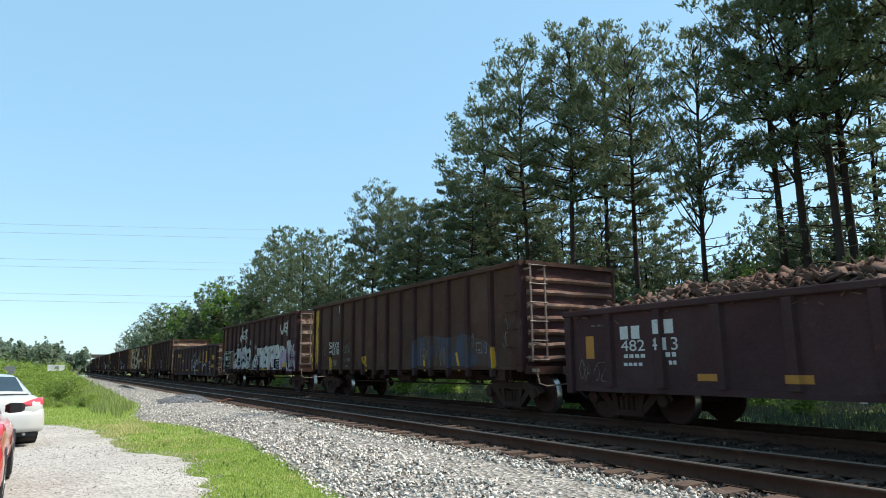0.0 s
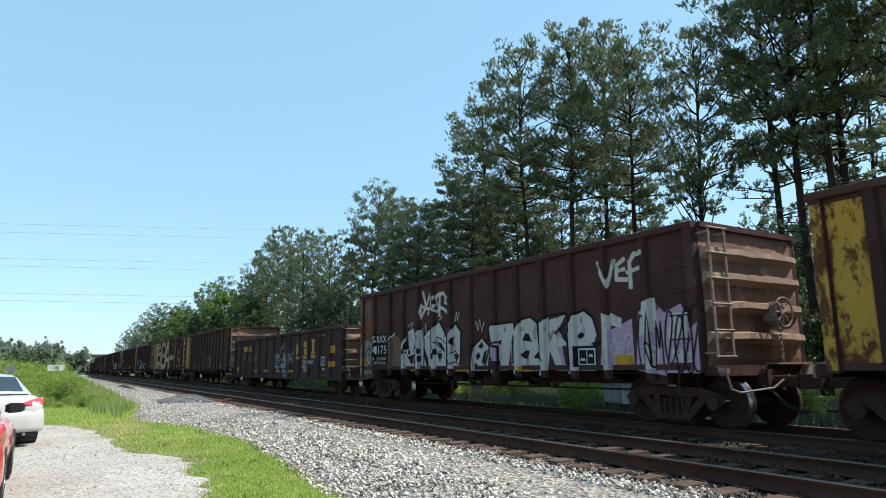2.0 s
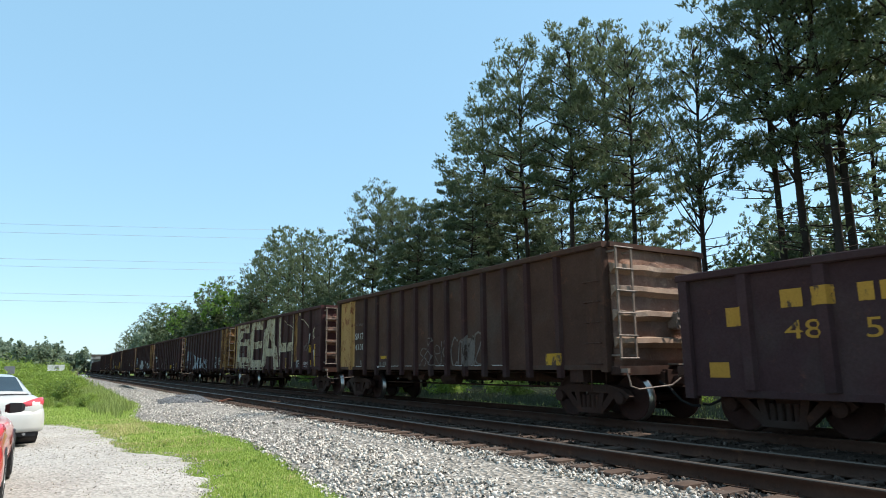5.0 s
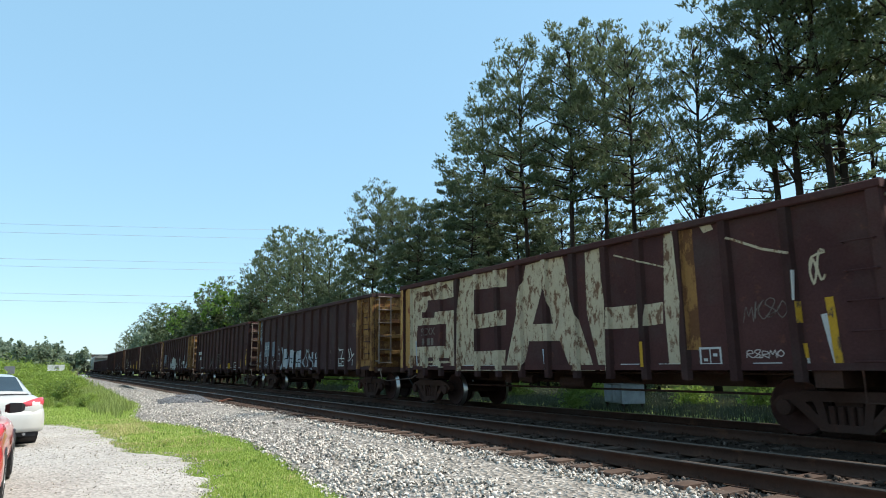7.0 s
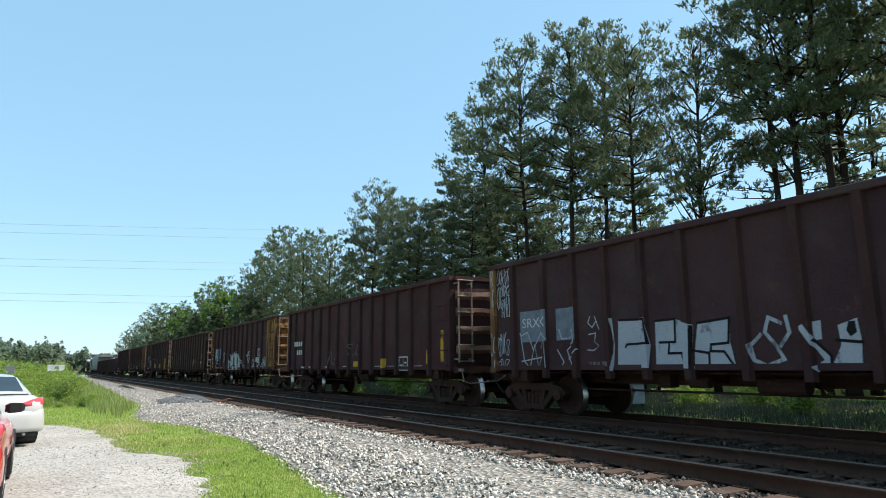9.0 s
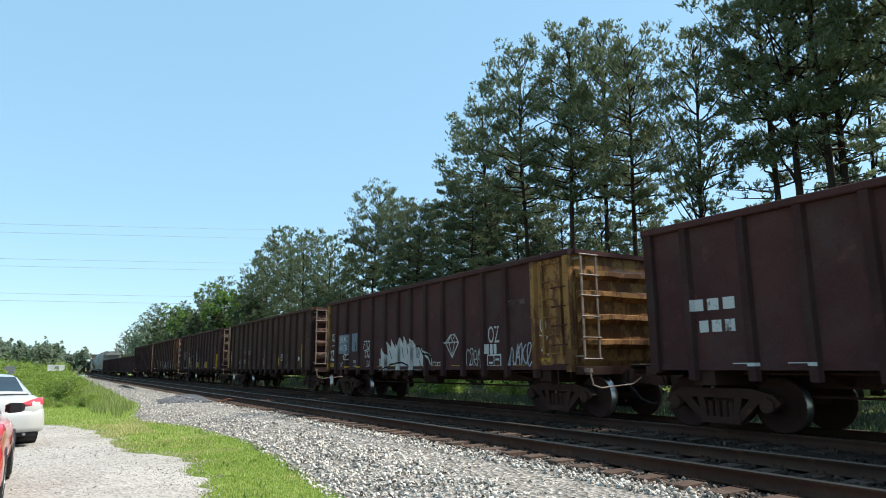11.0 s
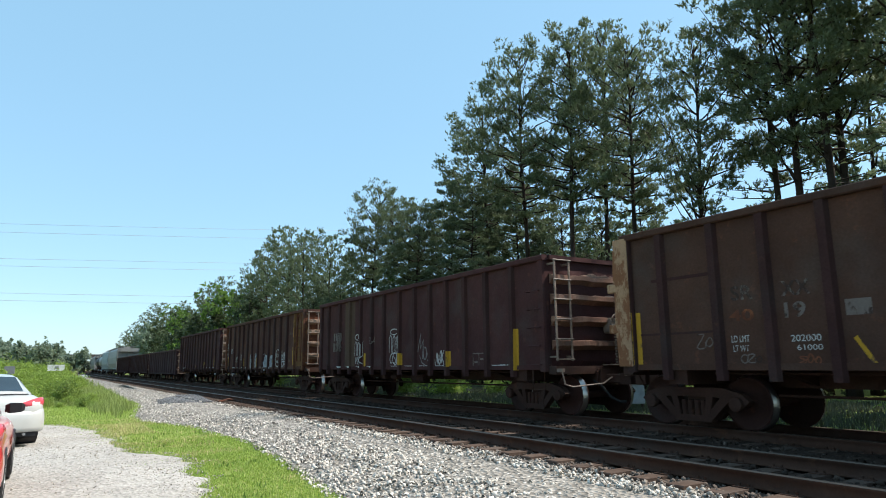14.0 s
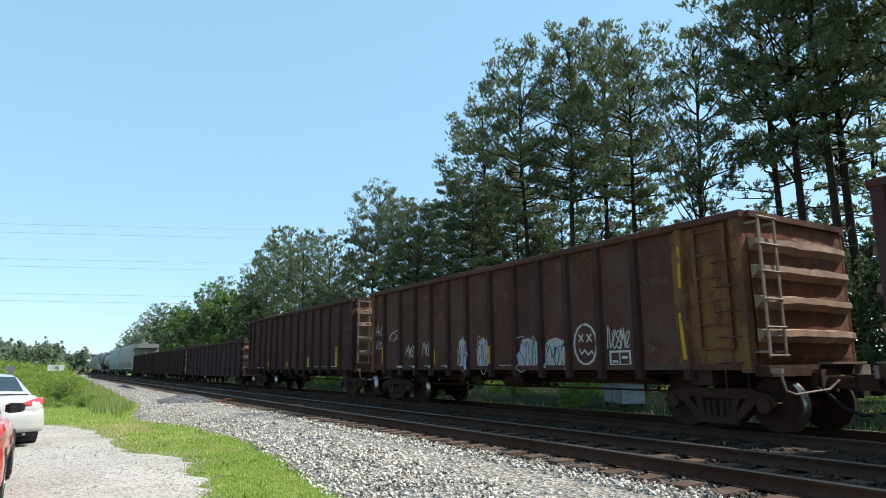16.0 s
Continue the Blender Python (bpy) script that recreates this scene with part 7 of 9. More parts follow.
paint(C, TALL, "painted_letter", [[(7.02, 1.63), (7.41, 1.86), (7.75, 1.62), (7.63, 1.01), (7.0, 1.01)]], WHITE_PAINT, 1.3)
paint(C, TALL, "sprayed_outline", stroke([(6.96, 1.01), (7.02, 1.63), (7.41, 1.86), (7.75, 1.62), (7.52, 1.09)], 0.06), BLACK_PAINT, 1.9)
paint(C, TALL, "sprayed_shadow", [[(7.12, 1.39), (7.27, 1.49), (7.34, 1.38), (7.19, 1.26)]], BLACK_PAINT, 2.3)
paint(C, TALL, "sprayed_shadow", [[(7.38, 1.19), (7.51, 1.48), (7.65, 1.54), (7.53, 1.19)]], BLACK_PAINT, 2.3)
paint(C, TALL, "sprayed_shadow", [[(7.22, 1.62), (7.4, 1.74), (7.5, 1.63), (7.36, 1.57)]], BLACK_PAINT, 2.3)
paint(C, TALL, "sprayed_shadow", [[(7.04, 1.14), (7.16, 1.22), (7.26, 1.04)]], BLACK_PAINT, 2.3)
paint(C, TALL, "sprayed_line", stroke([(7.16, 2.28), (7.26, 2.05), (7.33, 2.32), (7.42, 2.02), (7.52, 2.23)], 0.04), WHITE_PAINT, 2)
paint(C, TALL, "sprayed_patch", [[(7.73, 1.62), (8.12, 1.69), (8.13, 1.39), (7.77, 1.34)]], LILAC_PAINT, 1.0)
paint(C, TALL, "sprayed_patch", [[(10.3, 1.5), (10.47, 1.45), (10.57, 1.08), (10.47, 1.08)]], LILAC_PAINT, 2.4)
paint(D, LOW, "sprayed_tag", scrawl(201, 7.63, 8.41, 1.53, 1.77, 0.022, 5), SILVER_PAINT, 2)
paint(D, LOW, "sprayed_line", stroke([(7.66, 1.42), (8.02, 1.5), (8.42, 1.43)], 0.022), SILVER_PAINT, 2)
paint(D, LOW, "sprayed_line", stroke([(7.65, 1.28), (8.03, 1.39), (8.45, 1.36)], 0.022), SILVER_PAINT, 2)
paint(D, LOW, "sprayed_line", stroke([(7.8, 1.51), (7.82, 1.3)], 0.02), SILVER_PAINT, 2)
paint(D, LOW, "sprayed_line", stroke([(8.04, 1.51), (8.05, 1.3)], 0.02), SILVER_PAINT, 2)
paint(D, LOW, "sprayed_line", stroke([(8.26, 1.5), (8.28, 1.29)], 0.02), SILVER_PAINT, 2)
paint(D, LOW, "sprayed_tag", scrawl(202, 7.71, 8.44, 1.04, 1.24, 0.022, 5), SILVER_PAINT, 2)
paint(D, LOW, "sprayed_line", stroke([(8.69, 1.78), (8.77, 2.0), (8.84, 2.26)], 0.025), SILVER_PAINT, 2)
paint(D, LOW, "sprayed_line", stroke([(8.89, 1.93), (8.99, 2.06), (8.92, 2.2)], 0.022), SILVER_PAINT, 2)
paint(D, LOW, "sprayed_line", stroke([(9.2, 1.8), (9.13, 2.0), (9.05, 2.25)], 0.025), SILVER_PAINT, 2)
paint(D, LOW, "sprayed_ring", ring(9.02, 1.69, 0.13, 0.09, 0.022, 16), SILVER_PAINT, 2)
paint(D, LOW, "sprayed_line", stroke([(8.79, 1.78), (9.01, 1.61), (9.34, 1.75), (9.1, 1.57), (9.29, 1.49)], 0.022), SILVER_PAINT, 2)
paint(D, LOW, "sprayed_tag", scrawl(203, 8.74, 9.29, 1.4, 1.57, 0.024, 4), SILVER_PAINT, 2)
paint(D, LOW, "sprayed_tag", scrawl(204, 8.76, 9.31, 1.11, 1.37, 0.024, 5), SILVER_PAINT, 2)
paint(D, LOW, "sprayed_tag", scrawl(205, 8.76, 9.36, 0.87, 1.04, 0.022, 4), SILVER_PAINT, 2)
paint(D, LOW, "sprayed_tag", scrawl(206, 8.86, 9.43, 0.63, 0.82, 0.022, 5), SILVER_PAINT, 2)
paint(D, LOW, "sprayed_line", stroke([(9.7, 1.81), (9.77, 1.48)], 0.03), SILVER_PAINT, 2)
paint(D, LOW, "sprayed_line", stroke([(9.94, 1.77), (9.74, 1.63), (9.98, 1.49)], 0.028), SILVER_PAINT, 2.4)
paint(D, LOW, "sprayed_ring", ring(10.09, 1.62, 0.09, 0.12, 0.028, 16), SILVER_PAINT, 2)
paint(D, LOW, "sprayed_line", stroke([(10.28, 1.93), (10.28, 1.54)], 0.035), SILVER_PAINT, 2)
paint(D, LOW, "sprayed_line", stroke([(9.72, 1.36), (9.86, 1.46), (10.11, 1.47), (10.33, 1.42)], 0.022), SILVER_PAINT, 2)
paint(D, LOW, "sprayed_line", stroke([(9.74, 1.29), (10.04, 1.39), (10.34, 1.29)], 0.022), SILVER_PAINT, 2.4)
paint(D, LOW, "sprayed_tag", scrawl(207, 11.59, 12.13, 1.26, 1.42, 0.026, 5), SILVER_PAINT, 2)
paint(D, LOW, "sprayed_tag", scrawl(208, 11.58, 12.21, 1.07, 1.21, 0.024, 6), SILVER_PAINT, 2)
paint(D, LOW, "sprayed_tag", scrawl(209, 12.48, 12.87, 1.26, 1.44, 0.026, 4), SILVER_PAINT, 2)
paint(G, TALL, "sprayed_letter", [[(4.2, 1.99), (4.91, 2.01), (4.97, 1.5), (4.94, 1.07), (4.13, 1.07)]], SILVER_PAINT, 1.2)
paint(G, TALL, "sprayed_letter", [[(5.11, 1.91), (5.56, 1.94), (5.93, 1.81), (5.86, 1.06), (5.07, 1.07)]], SILVER_PAINT, 1.2)
paint(G, TALL, "sprayed_letter", [[(6.03, 1.86), (6.66, 1.91), (6.62, 1.5), (6.7, 1.06), (5.9, 1.06), (5.93, 1.37)]], SILVER_PAINT, 1.2)
paint(G, TALL, "sprayed_letter", [[(8.35, 1.67), (8.62, 1.76), (8.65, 1.46), (8.62, 1.06), (8.2, 1.06), (8.37, 1.39)]], SILVER_PAINT, 1.2)
paint(G, TALL, "sprayed_letter", [[(8.0, 1.74), (8.12, 1.76), (8.11, 1.48), (8.0, 1.47)]], SILVER_PAINT, 1.2)
paint(G, TALL, "sprayed_outline", stroke([(4.23, 2.0), (4.89, 1.98), (4.94, 1.53), (4.39, 1.52), (4.36, 1.47)], 0.045), BLACK_PAINT, 2)
paint(G, TALL, "sprayed_outline", stroke([(5.12, 1.93), (5.55, 1.94), (5.53, 1.53), (5.18, 1.53)], 0.045), BLACK_PAINT, 2)
paint(G, TALL, "sprayed_outline", stroke([(5.4, 1.52), (5.37, 1.33), (5.65, 1.33), (5.71, 1.08)], 0.045), BLACK_PAINT, 2)
paint(G, TALL, "sprayed_outline", stroke([(5.9, 1.79), (5.85, 1.06)], 0.045), BLACK_PAINT, 2)
paint(G, TALL, "sprayed_outline", stroke([(6.02, 1.84), (6.64, 1.89), (6.59, 1.48), (6.26, 1.46), (6.24, 1.35), (6.5, 1.34), (6.68, 1.08)], 0.045), BLACK_PAINT, 2)
paint(G, TALL, "sprayed_outline", stroke([(5.89, 1.37), (6.21, 1.32), (6.2, 1.08)], 0.045), BLACK_PAINT, 2)
paint(G, TALL, "sprayed_outline", stroke([(8.31, 1.46), (8.66, 1.42)], 0.045), BLACK_PAINT, 2)
paint(G, TALL, "sprayed_outline", stroke([(8.0, 1.47), (8.22, 1.24), (8.21, 1.06)], 0.045), BLACK_PAINT, 2)
paint(G, TALL, "sprayed_line", stroke([(7.52, 1.75), (7.32, 1.85), (7.24, 1.62), (7.41, 1.41), (7.52, 1.2), (7.24, 1.1), (7.03, 1.19), (6.98, 1.42), (7.17, 1.59)], 0.06), SILVER_PAINT, 2)
paint(G, TALL, "sprayed_line", stroke([(7.6, 1.85), (7.64, 1.6), (7.48, 1.4)], 0.06), SILVER_PAINT, 2.4)
paint(G, TALL, "sprayed_line", stroke([(7.86, 1.66), (8.0, 1.44), (8.18, 1.17), (8.01, 1.06)], 0.09), SILVER_PAINT, 1.6)
paint(G, TALL, "sprayed_shadow", [[(8.5, 1.72), (8.59, 1.72), (8.6, 1.56), (8.51, 1.5), (8.46, 1.59)]], BLACK_PAINT, 1.8)
paint(G, TALL, "sprayed_line", stroke([(4.02, 2.04), (4.07, 1.53), (4.0, 1.03)], 0.035), SILVER_PAINT, 2)
paint(K, TALL, "sprayed_ring", ring(3.66, 2.18, 0.25, 0.10, 0.03, 16), WHITE_PAINT, 2)
paint(K, TALL, "sprayed_line", stroke([(3.39, 1.52), (3.4, 1.93), (3.48, 2.03), (3.56, 1.95), (3.56, 1.54)], 0.03), WHITE_PAINT, 2)
paint(K, TALL, "sprayed_line", stroke([(3.62, 1.52), (3.62, 1.92), (3.7, 2.01), (3.78, 1.93), (3.78, 1.54)], 0.03), WHITE_PAINT, 2)
paint(K, TALL, "sprayed_line", stroke([(3.84, 1.51), (3.84, 1.91), (3.92, 2.0), (3.99, 1.92), (3.99, 1.53)], 0.03), WHITE_PAINT, 2)
paint(K, TALL, "sprayed_line", stroke([(4.08, 1.99), (4.07, 1.5)], 0.03), WHITE_PAINT, 2)
paint(K, TALL, "sprayed_tag", scrawl(210, 3.43, 4.05, 1.22, 1.49, 0.028, 3), WHITE_PAINT, 2)
paint(K, TALL, "sprayed_ring", ring(6.49, 2.24, 0.26, 0.09, 0.03, 16), WHITE_PAINT, 2)
paint(K, TALL, "sprayed_line", stroke([(6.15, 1.57), (6.17, 2.06), (6.25, 2.14), (6.33, 2.07), (6.32, 1.59)], 0.03), WHITE_PAINT, 2)
paint(K, TALL, "sprayed_line", stroke([(6.39, 1.57), (6.42, 2.04), (6.5, 2.12), (6.57, 2.05), (6.56, 1.58)], 0.03), WHITE_PAINT, 2)
paint(K, TALL, "sprayed_line", stroke([(6.63, 1.56), (6.65, 2.02), (6.73, 2.1), (6.81, 2.03), (6.79, 1.57)], 0.03), WHITE_PAINT, 2)
paint(K, TALL, "sprayed_line", stroke([(6.9, 2.09), (6.87, 1.55)], 0.03), WHITE_PAINT, 2)
paint(K, TALL, "sprayed_tag", scrawl(211, 6.17, 6.85, 1.19, 1.54, 0.028, 3), WHITE_PAINT, 2)
paint(K, TALL, "sprayed_line", stroke([(8.07, 1.58), (8.24, 2.09), (8.23, 1.66), (8.4, 1.89), (8.36, 1.37)], 0.045), FAINT_WHITE, 2)
paint(K, TALL, "sprayed_ring", ring(8.49, 1.51, 0.10, 0.18, 0.04, 16), FAINT_WHITE, 2)
paint(K, TALL, "sprayed_line", stroke([(8.72, 1.54), (8.61, 1.5), (8.72, 1.36), (8.62, 1.29)], 0.04), FAINT_WHITE, 2)
paint(K, TALL, "sprayed_line", stroke([(8.16, 1.46), (8.3, 1.24), (8.65, 1.1), (8.69, 1.19)], 0.03), FAINT_WHITE, 2)
paint(K, TALL, "sprayed_tag", scrawl(212, 9.13, 9.54, 1.2, 1.52, 0.035, 4), WHITE_PAINT, 2)
paint(K, TALL, "sprayed_line", stroke([(9.69, 1.56), (9.6, 1.39), (9.7, 1.13)], 0.03), WHITE_PAINT, 2)
paint(K, TALL, "sprayed_line", stroke([(9.06, 1.33), (9.09, 1.16)], 0.03), WHITE_PAINT, 2)
paint(I, TALL, "sprayed_line", stroke([(8.8, 1.77), (9.07, 1.98), (9.29, 1.99), (9.47, 1.76), (9.14, 1.37), (8.8, 1.77), (9.46, 1.78)], 0.04), WHITE_PAINT, 2)
paint(I, TALL, "sprayed_line", stroke([(8.98, 1.79), (9.14, 1.4), (9.28, 1.8)], 0.03), WHITE_PAINT, 2.5)
paint(I, TALL, "sprayed_line", stroke([(8.95, 1.8), (9.08, 1.96), (9.17, 1.81), (9.29, 1.97)], 0.03), WHITE_PAINT, 2.8)
paint(I, TALL, "sprayed_line", stroke([(8.1, 1.06), (8.09, 1.24), (8.27, 1.25), (8.26, 1.06), (8.1, 1.06)], 0.03), WHITE_PAINT, 2)
paint(I, TALL, "sprayed_line", stroke([(8.33, 1.23), (8.53, 1.24), (8.41, 1.06), (8.34, 1.21)], 0.03), WHITE_PAINT, 2)

for car in (E, F, H, I, K, L, M):
    for g in [0.465 + 0.93 * q_ for q_ in range(-6, 6)]:
        if random.random() < 0.75:
            paint(car, TALL, "sill_patch", rect(7 - g - 0.26, 7 - g + 0.22, 1.095, 1.15), YELLOW_PAINT if car is I else STENCIL, 1.5)


# ---- trees ----
BARK = steel("pine_bark", (0.024, 0.017, 0.014), (0.048, 0.034, 0.028), (0.08, 0.055, 0.044), 0.45, 0.95)
PINE = leafy("pine_needles", (0.072, 0.092, 0.05), (0.145, 0.178, 0.092), 0.48)
# Shade of low and far pines put into their needles; close to PINE
PINE_SHADED = leafy("shaded_pine_needles", (0.075, 0.1, 0.058), (0.14, 0.175, 0.095), 0.45)
LEAF = leafy("broad_leaves", (0.05, 0.1, 0.018), (0.16, 0.25, 0.05), 0.45)
LEAF_DARK = leafy("dark_broad_leaves", (0.034, 0.05, 0.022), (0.08, 0.104, 0.046), 0.36)
# Paled: the haze of the distance is put into this leaf colour
LEAF_FAR = leafy("hazy_distant_leaves", (0.16, 0.21, 0.15), (0.25, 0.3, 0.21), 0.5)


def clumps(centres, radii, leaves, length, width, r, up=0.3, flat=0.0):
    """Leaves in clumps: thin kites that point out of their clump."""
    n = len(centres)
    c = np.repeat(centres, leaves, 0)
    d = r.normal(size=(n * leaves, 3))
    d[:, 2] = d[:, 2] * (1 - flat) + up
    d /= np.linalg.norm(d, axis=1)[:, None] + 1e-9
    base = c + d * np.repeat(radii, leaves)[:, None] * r.uniform(0.0, 0.75, (n * leaves, 1))
    l = length * r.uniform(0.6, 1.25, (n * leaves, 1))
    side = np.cross(d, r.normal(size=(n * leaves, 3)))
    side /= np.linalg.norm(side, axis=1)[:, None] + 1e-9
    w = width * r.uniform(0.7, 1.3, (n * leaves, 1))
    vs = np.stack([base + side * w, base + d * l, base - side * w], 1).reshape(-1, 3)
    fs = np.arange(len(vs)).reshape(-1, 3)
    return vs, fs


CROWN_AT, CROWN_TALL, CROWN_LOW = (0, 0.12, 0.35, 0.6, 0.8, 0.92, 1.0), (0.55, 0.85, 1.0, 0.95, 0.78, 0.55, 0.15), (0.9, 1.0, 0.92, 0.72, 0.5, 0.3, 0.08)


def shoots(places, axes, needles, length, width, r):
    """Upright shoots of a pine: each a brush of needles along a short stem."""
    n = len(places)
    ax = np.repeat(axes / np.linalg.norm(axes, axis=1)[:, None], needles, 0)
    side = np.cross(ax, r.normal(size=(n * needles, 3)))
    side /= np.linalg.norm(side, axis=1)[:, None] + 1e-9
    base = np.repeat(places, needles, 0) + ax * r.uniform(0, 0.9 * length, (n * needles, 1))
    d = ax * r.uniform(0.45, 1.0, (n * needles, 1)) + side * r.uniform(0.3, 1.0, (n * needles, 1))
    across = np.cross(d, r.normal(size=(n * needles, 3)))
    across /= np.linalg.norm(across, axis=1)[:, None] + 1e-9
    across *= width * r.uniform(0.7, 1.3, (n * needles, 1))
    tip = base + d * length * r.uniform(0.7, 1.2, (n * needles, 1))
    vs = np.stack([base + across, tip, base - across], 1).reshape(-1, 3)
    return vs, np.arange(len(vs)).reshape(-1, 3)


def pine_meshes(seed, height, bare, spread, limbs=60, full=True, low=False, open_=1.0, fork=0.0, dark=False):
    """A pine: bare trunk, limbs that rise steeper towards the top, pads of upright needle shoots.
    low: dense layers of flat limbs; open_: how full the pads are; fork: share of limbs that sweep up from low on the
    trunk; dark: needles with shade in their colour."""
    r = np.random.default_rng(seed)
    b = MB()
    n = 14
    bend = r.normal(0, 0.14, 2)
    path, rad = [], []
    for i in range(n + 1):
        q = i / n
        path.append((bend[0] * math.sin(q * 4) * 1.2, bend[1] * math.sin(q * 5) * 1.4, height * 0.95 * q - 0.3))
        rad.append(0.19 * height / 24 * (1 - q) ** 0.8 + 0.016)
    rad[0] *= 1.3
    b.tube(path, rad, 9)
    P3 = [Vector(q) for q in path]

    def at(z):
        q = min(0.999, max(0.0, z / (height * 0.95)))
        k = int(q * n)
        return P3[k].lerp(P3[k + 1], q * n - k)

    places, axes = [], []
    shape = CROWN_LOW if low else CROWN_TALL
    for li in range(limbs):
        k = (li + r.uniform(0, 1)) / limbs
        a = li * 2.4 + r.uniform(-0.5, 0.5)
        reach = spread * float(np.interp(k, CROWN_AT, shape)) * r.uniform(0.55, 1.05)
        slope = (0.02 + 0.28 * k if low else 0.06 + 1.25 * k ** 1.3) * r.uniform(0.7, 1.25)
        if r.random() < fork:
            slope += 1.3
        z = height * (bare + (0.97 - bare) * k)
        o = at(max(height * bare * 0.85, z - reach * slope))
        o.x, o.y = o.x, o.y
        tip = Vector((o.x + math.cos(a) * reach, o.y + math.sin(a) * reach, z + 0.2 * r.normal()))
        pts, rr = [], []
        for i in range(6):
            w = i / 5
            q = o.lerp(tip, w)
            q.z -= 0.16 * reach * w * (1 - w)
            pts.append(q + Vector(r.normal(0, 0.06, 3)) * reach * w * (1 - w) * 2.2)
            rr.append(0.055 * (1 - w) * height / 24 + 0.011)
        b.tube(pts, rr, 4 if full else 3, 0, False)
        for j in range(int(2.4 + reach * 1.15)):
            w = 1.0 if j == 0 else r.uniform(0.3, 1.0)
            i = min(4, int(w * 5))
            p0 = pts[i].lerp(pts[i + 1], min(1.0, w * 5 - i))
            ta = a + r.choice((-1, 1)) * r.uniform(0.2, 1.3)
            tl = r.uniform(0.3, 1.0) * (0.3 + 0.2 * reach)
            e = p0 + Vector((math.cos(ta) * tl, math.sin(ta) * tl, r.uniform(0.0, 0.5) * tl))
            if full:
                b.tube([p0, e], [0.016, 0.006], 3, 0, False)
            size = r.uniform(0.32, 0.66)
            if r.random() < 0.22:
                continue
            for _ in range(int((26 if full else 8) * open_ * r.uniform(0.6, 1.35))):
                g = Vector(np.clip(r.normal(0, 0.52, 3), -0.85, 0.85)) * size
                g.z = g.z * (0.45 if low or k < 0.25 else 0.75) - 0.05
                places.append(tuple(e + g))
                up = 0.5 + 0.7 * k
                axes.append((math.cos(ta) * 0.35 + g.x * 0.8 + r.normal(0, 0.16), math.sin(ta) * 0.35 + g.y * 0.8 + r.normal(0, 0.16), up))
    for _ in range(16):
        o = at(height * r.uniform(bare * 0.5, bare * 1.05))
        a = r.uniform(0, 6.283)
        le = r.uniform(0.8, 2.9)
        for _ in range(r.integers(0, 9)):
            w = r.uniform(0.55, 1.05)
            places.append((o.x + math.cos(a) * le * w + r.normal(0, 0.2), o.y + math.sin(a) * le * w + r.normal(0, 0.2), o.z + 0.15 + r.normal(0, 0.12)))
            axes.append((math.cos(a) * 0.5, math.sin(a) * 0.5, 0.6))
        b.tube([o, o + Vector((math.cos(a) * le * 0.6, math.sin(a) * le * 0.6, 0.2)), o + Vector((math.cos(a) * le, math.sin(a) * le, r.uniform(-0.2, 0.6)))], [0.032, 0.018, 0.007], 4, 0, False)
    if full:
        vs, fs = shoots(np.array(places), np.array(axes), 7, 0.22, 0.034, r)
    else:
        vs, fs = shoots(np.array(places), np.array(axes), 4, 0.38, 0.095, r)
    return b.mesh("trunk", BARK, True), fast_mesh("crown", vs, fs, [PINE_SHADED if low or dark else PINE])


def broad_meshes(seed, height, spread, low, mat, leaf=0.16, dense=1.0, lush=1.0):
    """A broad-leaved tree: forked limbs and many small leaves in uneven clumps."""
    r = np.random.default_rng(seed)
    b = MB()
    top = height * 0.8
    b.tube([(0, 0, -0.3), (r.normal(0, 0.15), r.normal(0, 0.15), height * 0.25), (r.normal(0, 0.3), r.normal(0, 0.3), height * 0.55), (0, 0, top)], [0.24 * height / 12, 0.17 * height / 12, 0.1 * height / 12, 0.03], 8)
    cs, rs = [], []
    for _ in range(int(34 * dense)):
        q = r.uniform(low, 1.0)
        o = Vector((0, 0, top * min(1, q * 0.85)))
        a = r.uniform(0, 6.283)
        reach = spread * (0.35 + 0.65 * math.sin(math.pi * (0.15 + 0.8 * (q - low) / (1 - low)))) * r.uniform(0.6, 1.1)
        e = o + Vector((math.cos(a) * reach, math.sin(a) * reach, height * r.uniform(0.05, 0.24)))
        m_ = o.lerp(e, 0.5) + Vector((0, 0, reach * 0.12))
        b.tube([o, m_, e], [0.06 * height / 12, 0.035 * height / 12, 0.012], 3, 0, False)
        for k in range(int(13 * dense)):
            w = r.uniform(0.35, 1.12)
            p0 = o.lerp(e, w) + Vector(r.normal(0, 1, 3)) * (0.25 + spread * 0.13)
            p0.z = max(p0.z, 0.3)
            cs.append(p0)
            rs.append(r.uniform(0.25, 0.55) * (0.6 + spread * 0.13))
    vs, fs = clumps(np.array([tuple(c) for c in cs]), np.array(rs), int(26 * lush), leaf, leaf * 0.42, r, 0.1)
    return b.mesh("trunk", BARK, True), fast_mesh("crown", vs, fs, [mat])


def tree(name, meshes, label, category, group):
    t = thing(name, label, category, group)
    part("trunk", meshes[0], None, t)
    part("crown", meshes[1], None, t)
    return t


